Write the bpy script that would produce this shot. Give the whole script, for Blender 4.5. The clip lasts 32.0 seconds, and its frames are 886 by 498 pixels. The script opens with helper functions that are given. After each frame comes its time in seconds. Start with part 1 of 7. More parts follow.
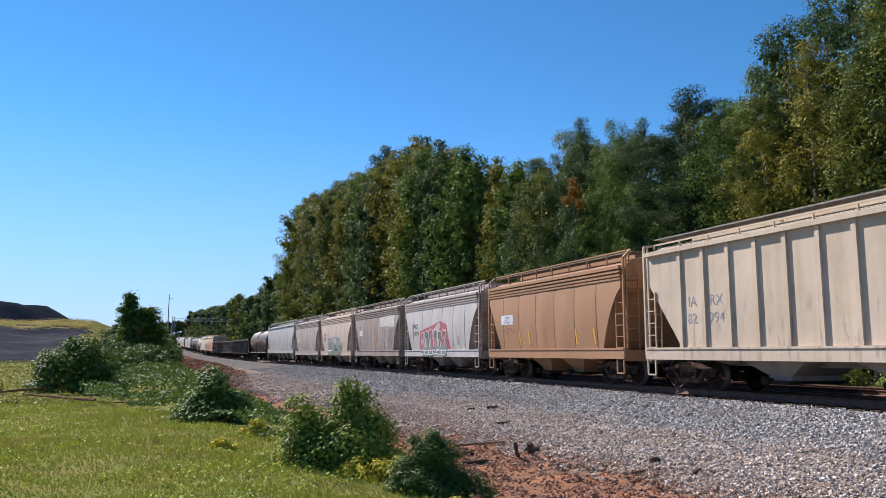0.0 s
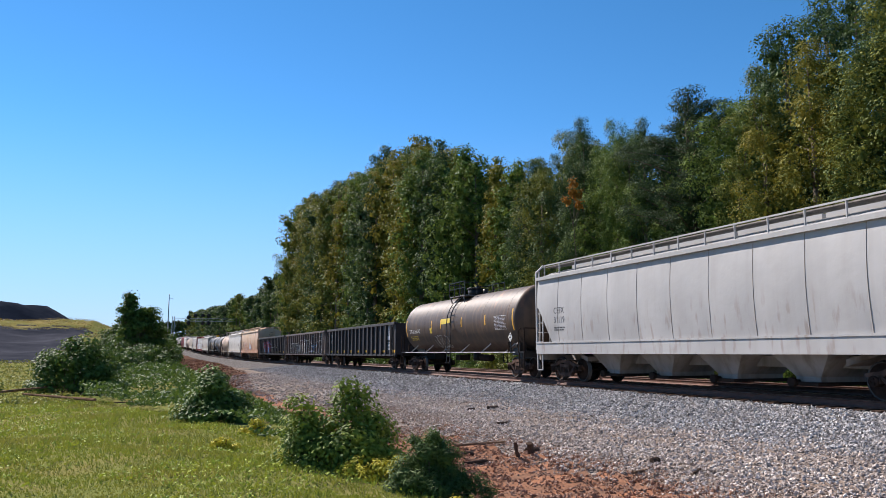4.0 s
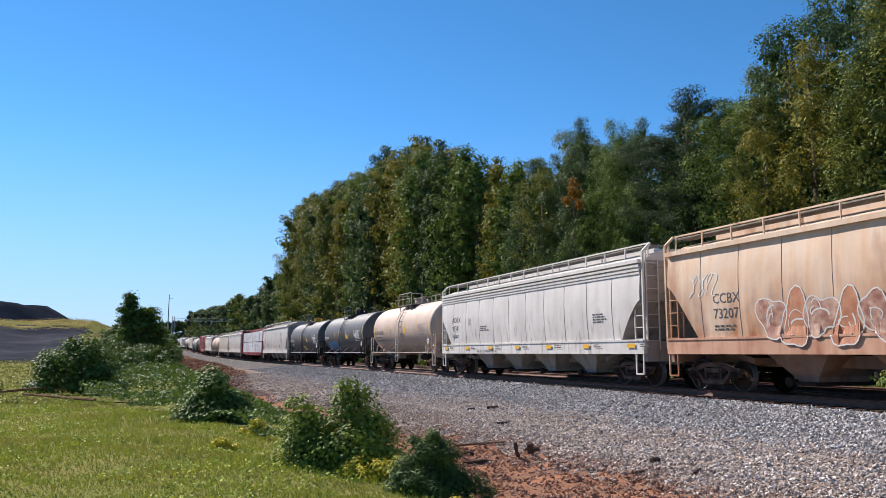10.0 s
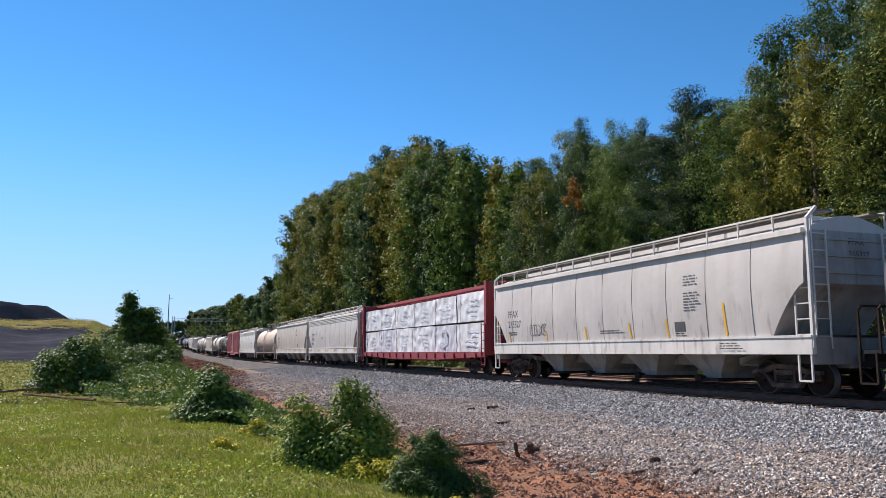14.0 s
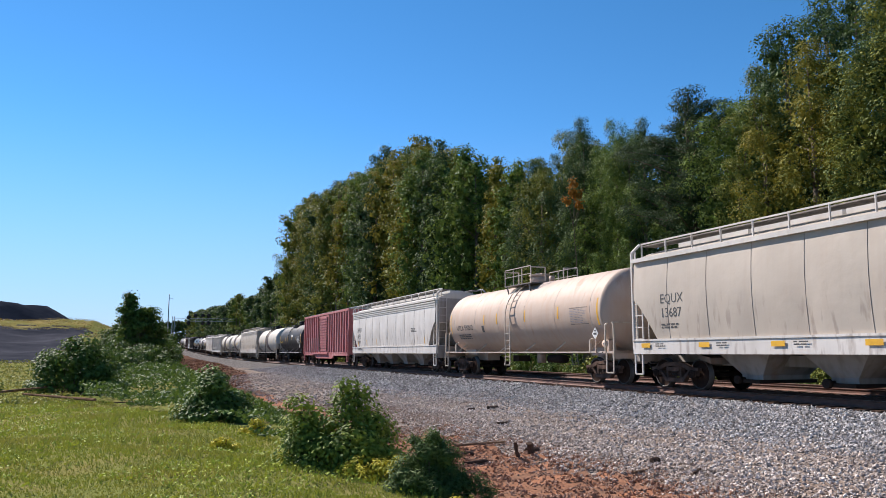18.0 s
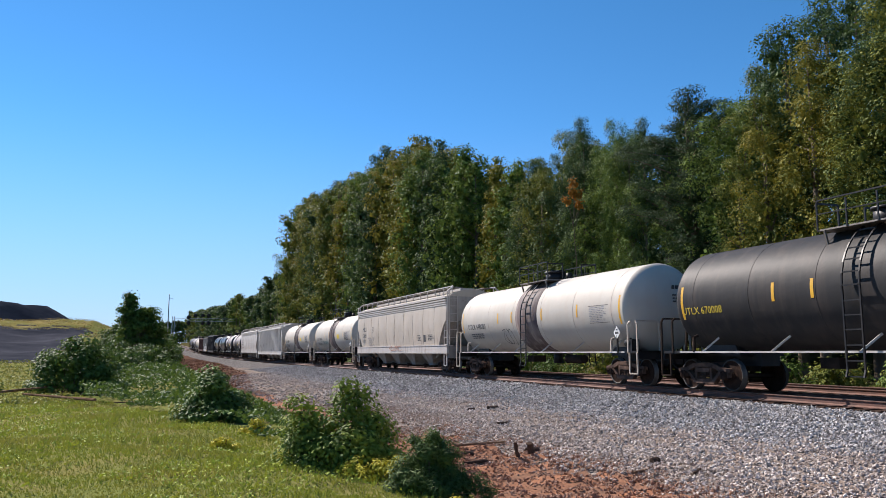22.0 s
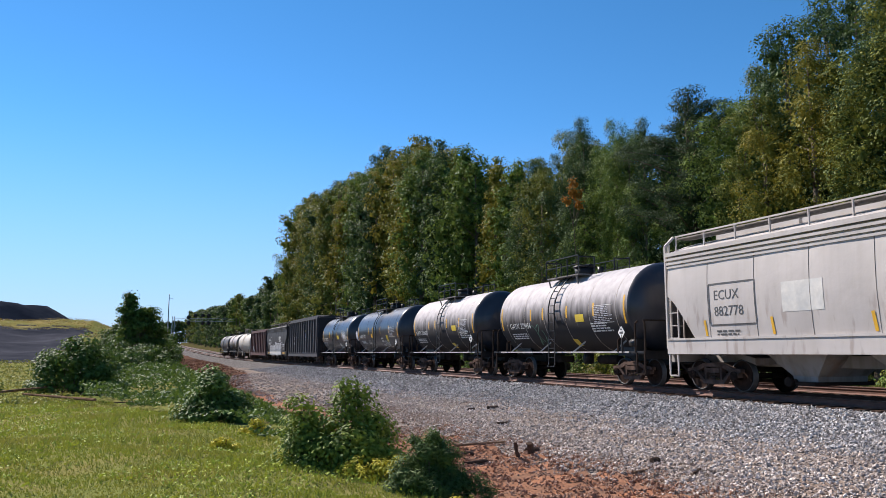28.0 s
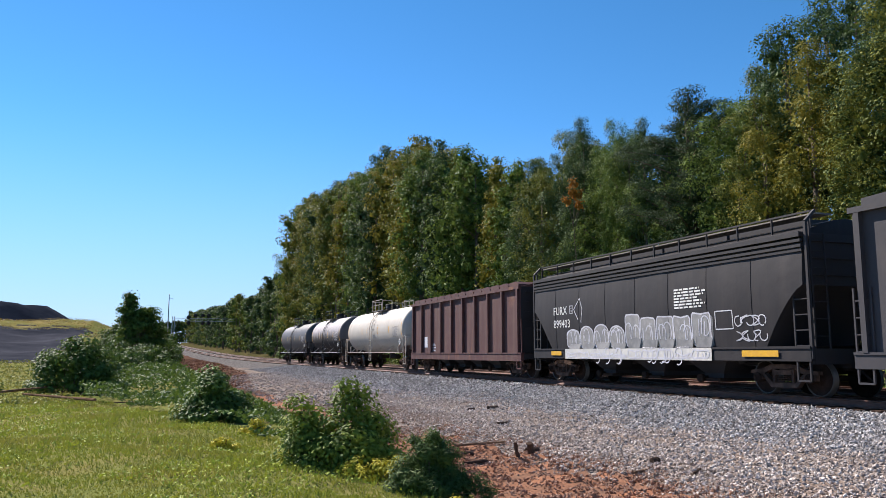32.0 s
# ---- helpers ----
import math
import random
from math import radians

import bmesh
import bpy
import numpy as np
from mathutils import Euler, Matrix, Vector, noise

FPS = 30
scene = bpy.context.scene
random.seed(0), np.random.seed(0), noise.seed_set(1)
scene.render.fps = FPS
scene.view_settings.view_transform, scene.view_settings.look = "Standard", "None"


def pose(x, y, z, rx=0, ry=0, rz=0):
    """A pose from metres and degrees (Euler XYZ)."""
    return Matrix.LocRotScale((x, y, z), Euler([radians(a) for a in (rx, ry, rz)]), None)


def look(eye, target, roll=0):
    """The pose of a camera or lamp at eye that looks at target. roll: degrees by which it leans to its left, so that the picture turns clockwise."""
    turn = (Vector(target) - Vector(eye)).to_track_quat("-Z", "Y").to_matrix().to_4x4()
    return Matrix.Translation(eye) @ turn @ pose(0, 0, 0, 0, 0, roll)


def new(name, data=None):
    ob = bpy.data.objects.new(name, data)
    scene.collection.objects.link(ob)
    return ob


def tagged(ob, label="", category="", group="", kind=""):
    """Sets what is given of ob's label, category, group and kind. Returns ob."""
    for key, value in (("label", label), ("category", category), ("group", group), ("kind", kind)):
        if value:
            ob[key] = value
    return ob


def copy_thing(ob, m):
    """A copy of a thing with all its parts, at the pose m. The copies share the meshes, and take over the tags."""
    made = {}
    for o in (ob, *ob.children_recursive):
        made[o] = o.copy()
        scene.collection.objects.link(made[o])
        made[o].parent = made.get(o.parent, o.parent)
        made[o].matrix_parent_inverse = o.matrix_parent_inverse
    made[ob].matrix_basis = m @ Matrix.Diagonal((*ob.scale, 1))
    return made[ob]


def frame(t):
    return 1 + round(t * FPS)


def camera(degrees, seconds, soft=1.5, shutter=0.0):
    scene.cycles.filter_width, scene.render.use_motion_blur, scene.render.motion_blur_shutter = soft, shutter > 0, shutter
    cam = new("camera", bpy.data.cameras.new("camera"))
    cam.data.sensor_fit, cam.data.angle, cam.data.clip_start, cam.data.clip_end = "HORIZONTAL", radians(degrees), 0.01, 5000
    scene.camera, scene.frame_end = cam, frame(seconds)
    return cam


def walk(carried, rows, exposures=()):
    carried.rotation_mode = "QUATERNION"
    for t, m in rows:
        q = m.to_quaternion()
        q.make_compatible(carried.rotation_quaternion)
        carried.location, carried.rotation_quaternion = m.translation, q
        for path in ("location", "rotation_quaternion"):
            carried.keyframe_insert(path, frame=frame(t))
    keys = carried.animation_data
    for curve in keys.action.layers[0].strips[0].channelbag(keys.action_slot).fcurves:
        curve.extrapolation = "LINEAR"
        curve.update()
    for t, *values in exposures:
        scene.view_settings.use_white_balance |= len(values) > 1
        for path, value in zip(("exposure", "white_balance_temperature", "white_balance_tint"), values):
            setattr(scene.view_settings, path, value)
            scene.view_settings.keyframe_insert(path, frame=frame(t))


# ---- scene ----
# World: rail tops of the near track at z = 0, +y runs along the track towards the oncoming train.
EYE = (-16.42, 0.0, 1.10)
YAW, TILT = radians(20.306), radians(7.589)
cam = camera(59.27, 32.0, soft=0.6)
AIM = (EYE[0] + math.sin(YAW) * math.cos(TILT), EYE[1] + math.cos(YAW) * math.cos(TILT), EYE[2] + math.sin(TILT))
walk(cam, [(0.0, look(EYE, AIM)), (32.0, look(EYE, AIM))], exposures=[
    (0.0, 0.89, 6650, 16.0), (3.5, 0.90, 6650, 16.0), (6.0, 0.97, 6650, 16.0), (8.0, 0.98, 6650, 16.0), (10.0, 0.90, 6650, 16.0), (14.0, 0.88, 6650, 16.0),
    (26.0, 0.88, 6650, 16.0), (29.0, 0.92, 6650, 16.0), (31.0, 1.0, 6650, 16.0), (32.0, 1.0, 6650, 16.0)])

# ---- light ----
SUN_AZ, SUN_EL = radians(-23.0), radians(39.0)   # azimuth from +y towards +x
world = bpy.data.worlds.new("sky")
scene.world = world
world.use_nodes = True
wn = world.node_tree.nodes
sky = wn.new("ShaderNodeTexSky")
sky.sky_type = "NISHITA"
sky.sun_disc = False
sky.sun_elevation, sky.sun_rotation = SUN_EL, SUN_AZ
sky.altitude, sky.air_density, sky.dust_density, sky.ozone_density = 300.0, 0.7, 0.0, 5.0
wn["Background"].inputs[1].default_value = 0.097
deep = wn.new("ShaderNodeHueSaturation")
deep.inputs["Hue"].default_value, deep.inputs["Saturation"].default_value = 0.491, 1.19
# pale blue haze low over the horizon
dirs, split, low_sky = wn.new("ShaderNodeTexCoord"), wn.new("ShaderNodeSeparateXYZ"), wn.new("ShaderNodeMapRange")
low_sky.interpolation_type = "SMOOTHSTEP"
low_sky.inputs[1].default_value, low_sky.inputs[2].default_value, low_sky.inputs[3].default_value, low_sky.inputs[4].default_value = -0.05, 0.30, 0.85, 0.0
haze = wn.new("ShaderNodeMix")
haze.data_type = "RGBA"
haze.inputs[7].default_value = (1.95, 2.75, 4.15, 1.0)
wl = world.node_tree.links
wl.new(dirs.outputs["Generated"], split.inputs[0]), wl.new(split.outputs[2], low_sky.inputs[0]), wl.new(low_sky.outputs[0], haze.inputs[0])
wl.new(sky.outputs[0], deep.inputs["Color"]), wl.new(deep.outputs[0], haze.inputs[6])
wl.new(haze.outputs[2], wn["Background"].inputs[0])
sun = new("sun", bpy.data.lights.new("sun", "SUN"))
sun.data.energy, sun.data.angle, sun.data.color = 5.0, radians(0.53), (1.0, 0.95, 0.87)
to_sun = Vector((math.sin(SUN_AZ) * math.cos(SUN_EL), math.cos(SUN_AZ) * math.cos(SUN_EL), math.sin(SUN_EL)))
sun.matrix_world = look(to_sun * 60, (0, 0, 0))


# ---- track and ground lines ----
def rise(s):
    """Height of the rails: level near by, climbing gently far up the line."""
    if s < 90:
        return 0.0
    if s < 260:
        return 5e-5 * (s - 90) ** 2
    return 5e-5 * 170 ** 2 + 0.017 * (s - 260) if s < 700 else 8.9


def track(s, off=0.0):
    """Place and heading at s metres up the line, off metres to its right."""
    u = max(s - 80.0, 0.0)
    b = max(min(s, 80.0), -30.0)
    psi = -0.0001873 * b + 0.0000184 * u
    x = -0.0001873 * b * b / 2 + (-0.0001873 * 80 * u + 0.0000184 * u * u / 2 if s > 80 else 0.0)
    return x + off * math.cos(psi), s - off * math.sin(psi), rise(s), psi


# ---- mesh building ----
class Geo:
    """Collects vertices and faces for one mesh."""

    def __init__(self):
        self.v, self.f, self.smooth, self.mi = [], [], [], []

    def face(self, idx, smooth=False, m=0):
        self.f.append(idx), self.smooth.append(smooth), self.mi.append(m)

    def box(self, x0, x1, y0, y1, z0, z1, m=0):
        n = len(self.v)
        self.v += [(x, y, z) for z in (z0, z1) for y in (y0, y1) for x in (x0, x1)]
        for q in ((0, 2, 3, 1), (4, 5, 7, 6), (0, 1, 5, 4), (2, 6, 7, 3), (0, 4, 6, 2), (1, 3, 7, 5)):
            self.face([n + i for i in q], m=m)
        return self

    def bar(self, a, b, w, h=None, m=0):
        """A square bar from a to b."""
        a, b = Vector(a), Vector(b)
        d = (b - a).normalized()
        up = Vector((0, 0, 1)) if abs(d.z) < 0.9 else Vector((0, 1, 0))
        s = d.cross(up).normalized()
        u = s.cross(d)
        h = h or w
        n = len(self.v)
        for p in (a, b):
            for i, j in ((-1, -1), (1, -1), (1, 1), (-1, 1)):
                self.v.append(tuple(p + s * (i * w / 2) + u * (j * h / 2)))
        for q in ((0, 3, 2, 1), (4, 5, 6, 7), (0, 1, 5, 4), (1, 2, 6, 5), (2, 3, 7, 6), (3, 0, 4, 7)):
            self.face([n + i for i in q], m=m)
        return self

    def path(self, pts, w, h=None):
        for a, b in zip(pts, pts[1:]):
            self.bar(a, b, w, h)
        return self

    def tube(self, a, b, r, r2=None, k=10, caps=True, m=0):
        a, b = Vector(a), Vector(b)
        d = (b - a).normalized()
        up = Vector((0, 0, 1)) if abs(d.z) < 0.9 else Vector((0, 1, 0))
        s = d.cross(up).normalized()
        u = s.cross(d)
        r2 = r if r2 is None else r2
        n = len(self.v)
        for p, q in ((a, r), (b, r2)):
            for i in range(k):
                t = 2 * math.pi * i / k
                self.v.append(tuple(p + s * (q * math.cos(t)) + u * (q * math.sin(t))))
        for i in range(k):
            j = (i + 1) % k
            self.face([n + i, n + j, n + k + j, n + k + i], True, m)
        if caps:
            self.face([n + i for i in reversed(range(k))], m=m)
            self.face([n + k + i for i in range(k)], m=m)
        return self

    def lathe(self, prof, k=28, cx=0.0, cz=0.0, a0=0.0, a1=2 * math.pi, m=0):
        """Profile of (y, r) turned about the axis along y through (cx, cz)."""
        n, closed = len(self.v), abs(a1 - a0 - 2 * math.pi) < 1e-6
        cols = k if closed else k + 1
        for y, r in prof:
            for i in range(cols):
                t = a0 + (a1 - a0) * i / k
                self.v.append((cx + r * math.cos(t), y, cz + r * math.sin(t)))
        for a in range(len(prof) - 1):
            for i in range(k):
                j = (i + 1) % cols
                self.face([n + a * cols + i, n + a * cols + j, n + (a + 1) * cols + j, n + (a + 1) * cols + i][::-1], True, m)
        return self

    def grid(self, rows, smooth=True, flip=False, m=0):
        """A patch from rows of points."""
        n, c = len(self.v), len(rows[0])
        for r in rows:
            self.v += [tuple(p) for p in r]
        for a in range(len(rows) - 1):
            for i in range(c - 1):
                q = [n + a * c + i, n + a * c + i + 1, n + (a + 1) * c + i + 1, n + (a + 1) * c + i]
                self.face(q[::-1] if flip else q, smooth, m)
        return self

    def prism(self, poly, axis, lo, hi, m=0):
        """A flat outline pushed along an axis ('x': outline in y, z; 'y': in x, z)."""
        n, k = len(self.v), len(poly)
        for w in (lo, hi):
            for p, q in poly:
                self.v.append((w, p, q) if axis == "x" else (p, w, q))
        self.face([n + i for i in range(k)], m=m)
        self.face([n + k + i for i in reversed(range(k))], m=m)
        for i in range(k):
            j = (i + 1) % k
            self.face([n + i, n + k + i, n + k + j, n + j], m=m)
        return self

    def mesh(self, name, mats):
        me = bpy.data.meshes.new(name)
        me.from_pydata(self.v, [], self.f)
        for mt in mats if isinstance(mats, (list, tuple)) else [mats]:
            me.materials.append(mt)
        me.polygons.foreach_set("use_smooth", self.smooth)
        me.polygons.foreach_set("material_index", self.mi)
        me.update()
        return me


def part(name, geo, material, parent=None, label=""):
    """One mesh object under a thing or under a part."""
    me = geo if isinstance(geo, bpy.types.Mesh) else geo.mesh(name, material)
    ob = new(name, me)
    ob.parent = parent
    return tagged(ob, label)


def raw_mesh(name, verts, faces, mats, smooth=False):
    """A mesh from arrays: verts (n, 3), faces (m, k)."""
    me = bpy.data.meshes.new(name)
    verts, faces = np.asarray(verts, np.float32), np.asarray(faces, np.int32)
    k = faces.shape[1]
    me.vertices.add(len(verts)), me.loops.add(faces.size), me.polygons.add(len(faces))
    me.vertices.foreach_set("co", verts.ravel())
    me.loops.foreach_set("vertex_index", faces.ravel())
    me.polygons.foreach_set("loop_start", np.arange(0, faces.size, k, dtype=np.int32))
    me.polygons.foreach_set("use_smooth", np.full(len(faces), smooth))
    for mt in mats if isinstance(mats, (list, tuple)) else [mats]:
        me.materials.append(mt)
    me.update(calc_edges=True)
    return me


# ---- materials ----
def nodes(name):
    mt = bpy.data.materials.new(name)
    mt.use_nodes = True
    nt = mt.node_tree
    return mt, nt, nt.nodes["Principled BSDF"]


def noise_fac(nt, scale, detail=4.0, lo=0.35, hi=0.65, stretch=None, coord="Object"):
    """A noise between 0 and 1 in metres, stretched along an axis if wanted."""
    tc = nt.nodes.new("ShaderNodeTexCoord")
    mp = nt.nodes.new("ShaderNodeMapping")
    mp.inputs["Scale"].default_value = stretch or (1, 1, 1)
    ns = nt.nodes.new("ShaderNodeTexNoise")
    ns.inputs["Scale"].default_value, ns.inputs["Detail"].default_value = scale, detail
    rp = nt.nodes.new("ShaderNodeMapRange")
    rp.inputs[1].default_value, rp.inputs[2].default_value = lo, hi
    nt.links.new(tc.outputs[coord], mp.inputs[0])
    nt.links.new(mp.outputs[0], ns.inputs["Vector"])
    nt.links.new(ns.outputs[0], rp.inputs[0])
    return rp.outputs[0]


def mixed(nt, fac, a, b, scale=1.0):
    """Colour a where fac is 0, b where it is 1."""
    mx = nt.nodes.new("ShaderNodeMix")
    mx.data_type = "RGBA"
    if scale != 1.0:
        mu = nt.nodes.new("ShaderNodeMath")
        mu.operation = "MULTIPLY"
        mu.inputs[1].default_value = scale
        nt.links.new(fac, mu.inputs[0])
        fac = mu.outputs[0]
    nt.links.new(fac, mx.inputs[0])
    for sock, c in ((mx.inputs[6], a), (mx.inputs[7], b)):
        if isinstance(c, (tuple, list)):
            sock.default_value = (*c, 1.0)
        else:
            nt.links.new(c, sock)
    return mx.outputs[2]


def bump(nt, bsdf, fac, strength=0.3, dist=0.02):
    b = nt.nodes.new("ShaderNodeBump")
    b.inputs["Strength"].default_value, b.inputs["Distance"].default_value = strength, dist
    nt.links.new(fac, b.inputs["Height"])
    nt.links.new(b.outputs[0], bsdf.inputs["Normal"])


def plain(name, a, b, scale=3.0, rough=0.7, metal=0.0, bump_s=0.2, fine=40.0):
    """A two-tone surface with coarse blotches and fine grain."""
    mt, nt, bs = nodes(name)
    c = mixed(nt, noise_fac(nt, scale), a, b)
    f2 = noise_fac(nt, fine, 3.0)
    dark = tuple(0.72 * x for x in a)
    c = mixed(nt, f2, c, dark, 0.35)
    nt.links.new(c, bs.inputs["Base Color"])
    bs.inputs["Roughness"].default_value, bs.inputs["Metallic"].default_value = rough, metal
    if rough > 0.8:
        bs.inputs["Specular IOR Level"].default_value = 0.0
    if bump_s:
        bump(nt, bs, f2, bump_s, 0.01)
    return mt


def paint(name, base, dirt=(0.16, 0.12, 0.09), dirty=0.35, rust=0.0, rough=0.5, low=0.0, scuff=0.0, gloss=0.22):
    """Weathered car paint: streaks run down the sheets, rust breaks out in patches."""
    mt, nt, bs = nodes(name)
    c = mixed(nt, noise_fac(nt, 0.5, 3.0), base, tuple(x * 0.86 for x in base))
    c = mixed(nt, noise_fac(nt, 1.0, 5.0, 0.48, 0.78, (3.5, 3.5, 0.22)), c, dirt, dirty)
    c = mixed(nt, noise_fac(nt, 1.3, 8.0, 0.5, 0.75), c, dirt, dirty * 0.6)
    if rust:
        streak = noise_fac(nt, 1.0, 6.0, 0.62 - 0.25 * rust, 0.75 - 0.15 * rust, (1.6, 1.6, 0.35))
        c = mixed(nt, streak, c, mixed(nt, noise_fac(nt, 6.0, 5.0), (0.20, 0.075, 0.035), (0.33, 0.15, 0.075)), min(1.0, 0.45 + 0.5 * rust))
    if low:
        tc = nt.nodes.new("ShaderNodeTexCoord")
        sp = nt.nodes.new("ShaderNodeSeparateXYZ")
        nt.links.new(tc.outputs["Object"], sp.inputs[0])
        mr = nt.nodes.new("ShaderNodeMapRange")
        mr.inputs[1].default_value, mr.inputs[2].default_value = 3.7, 1.6
        nt.links.new(sp.outputs[2], mr.inputs[0])
        mu = nt.nodes.new("ShaderNodeMath")
        mu.operation = "MULTIPLY"
        nt.links.new(mr.outputs[0], mu.inputs[0])
        nt.links.new(noise_fac(nt, 1.0, 7.0, 0.28, 0.62, (2.2, 2.2, 0.4)), mu.inputs[1])
        c = mixed(nt, mu.outputs[0], c, mixed(nt, noise_fac(nt, 3.0, 6.0), (0.40, 0.17, 0.065), (0.23, 0.085, 0.045)), low)
    if scuff:
        tc = nt.nodes.new("ShaderNodeTexCoord")
        sp = nt.nodes.new("ShaderNodeSeparateXYZ")
        nt.links.new(tc.outputs["Object"], sp.inputs[0])
        mr = nt.nodes.new("ShaderNodeMapRange")
        mr.inputs[1].default_value, mr.inputs[2].default_value = 2.9, 2.0
        nt.links.new(sp.outputs[2], mr.inputs[0])
        mu = nt.nodes.new("ShaderNodeMath")
        mu.operation = "MULTIPLY"
        nt.links.new(mr.outputs[0], mu.inputs[0])
        nt.links.new(noise_fac(nt, 1.0, 5.0, 0.56, 0.66, (4.5, 4.5, 1.1)), mu.inputs[1])
        c = mixed(nt, mu.outputs[0], c, (0.25, 0.20, 0.17), scuff)
    nt.links.new(c, bs.inputs["Base Color"])
    bs.inputs["Roughness"].default_value = rough
    bs.inputs["Specular IOR Level"].default_value = gloss
    bump(nt, bs, noise_fac(nt, 2.2, 3.0), 0.10, 0.03)
    return mt


def leafy(name, a, b, c, size=0.8, gloss=0.07):
    """Leaves: hue changes from leaf to leaf and from branch to branch."""
    mt, nt, bs = nodes(name)
    gi = nt.nodes.new("ShaderNodeNewGeometry")
    k = mixed(nt, gi.outputs["Random Per Island"], a, b)
    k = mixed(nt, noise_fac(nt, size, 3.0, 0.45, 0.72), k, c, 0.75)
    nt.links.new(k, bs.inputs["Base Color"])
    bs.inputs["Roughness"].default_value = 0.6
    bs.inputs["Specular IOR Level"].default_value = gloss
    tr = nt.nodes.new("ShaderNodeBsdfTranslucent")
    nt.links.new(mixed(nt, gi.outputs["Random Per Island"], tuple(1.3 * q for q in b), (1.25 * b[0], 1.15 * b[1], b[2])), tr.inputs[0])
    ms = nt.nodes.new("ShaderNodeMixShader")
    ms.inputs[0].default_value = 0.11
    nt.links.new(bs.outputs[0], ms.inputs[1]), nt.links.new(tr.outputs[0], ms.inputs[2])
    nt.links.new(ms.outputs[0], nt.nodes["Material Output"].inputs[0])
    return mt


STEEL_DARK = plain("dark_steel", (0.026, 0.021, 0.019), (0.05, 0.036, 0.029), 2.0, 0.85)
TRUCK_RUST = plain("truck_rust", (0.06, 0.044, 0.038), (0.15, 0.10, 0.08), 3.5, 0.85)
WHEEL_STEEL = plain("wheel_steel", (0.024, 0.018, 0.016), (0.05, 0.033, 0.027), 3.0, 0.85)
TREAD = plain("wheel_tread", (0.09, 0.085, 0.08), (0.05, 0.045, 0.042), 3.0, 0.5, 0.5)
BLACK = paint("black_paint", (0.016, 0.016, 0.018), (0.07, 0.06, 0.052), 0.35, 0.0, 0.42)
YELLOW = plain("yellow_reflector", (0.75, 0.42, 0.03), (0.62, 0.33, 0.03), 4.0, 0.4, 0.0, 0.0)
WHITE_MARK = plain("white_marking", (0.75, 0.75, 0.73), (0.6, 0.6, 0.58), 2.0, 0.6, 0.0, 0.0)
DARK_MARK = plain("dark_marking", (0.035, 0.035, 0.04), (0.07, 0.07, 0.07), 2.0, 0.6, 0.0, 0.0)
GRATING = plain("walkway_grating", (0.22, 0.2, 0.18), (0.12, 0.11, 0.1), 5.0, 0.6, 0.3)


# ---- ground ----
def lerp(x, pts):
    xs, ys = zip(*pts)
    return float(np.interp(x, xs, ys))


def n2(x, y, k=1.0, o=0.0):
    return noise.noise((x * k + o, y * k - o, o))


def ground_z(x, y):
    cx, _, rz, _ = track(y)
    u = x - cx
    zl = lerp(u, [(-60, -0.55), (-16, -0.5), (-13.6, -0.62), (-11.6, -0.95), (-9.6, -0.88), (-8.4, -0.74), (-5, -0.56), (-2.0, -0.27), (-1.2, -0.225), (5.6, -0.225), (6.6, -0.45),
                  (8.0, -0.7), (10, -0.3), (16, 0.8), (26, 2.0), (60, 4.0), (300, 8.0)])
    z = zl + rz * lerp(u, [(-70, 0.1), (-20, 0.6), (-6, 1.0), (300, 1.0)])
    if u < -9:
        z += 0.10 * n2(x, y, 0.5) * min(1.0, (-9 - u) / 2) + 0.035 * n2(x, y, 2.3, 3)
    else:
        z += 0.025 * n2(x, y, 1.4, 7)
    if u < -9.3 and u > -12.8:
        z += 0.13 * n2(x, y, 1.6, 5) + 0.08 * n2(x, y, 3.7, 9)
    if u > 9:
        z += 0.5 * n2(x, y, 0.12, 4)
    # the hill with its cinder slope far up on the near side
    hx = lerp(x, [(-400, 1.0), (-60, 1.0), (-27, 0.95), (-21, 0.6), (-15, 0.0)])
    hy = lerp(y, [(60, 0.0), (90, 0.14), (130, 0.6), (165, 1.0), (400, 1.0), (600, 0.6), (1200, 0.2)])
    z += 7.5 * hx * hy + (0.9 * n2(x, y, 0.05, 2) + 0.5 * n2(x, y, 0.15, 8)) * hx * min(1.0, hy * 2)
    z += (0.75 * n2(0.35 * x, y, 0.085, 5) + 0.35 * n2(0.5 * x, y, 0.21, 7)) * hx * min(1.0, hy * 3)
    return z


def axis(parts):
    out = []
    for a, b, step in parts:
        out += list(np.arange(a, b, step))
    return out + [parts[-1][1]]


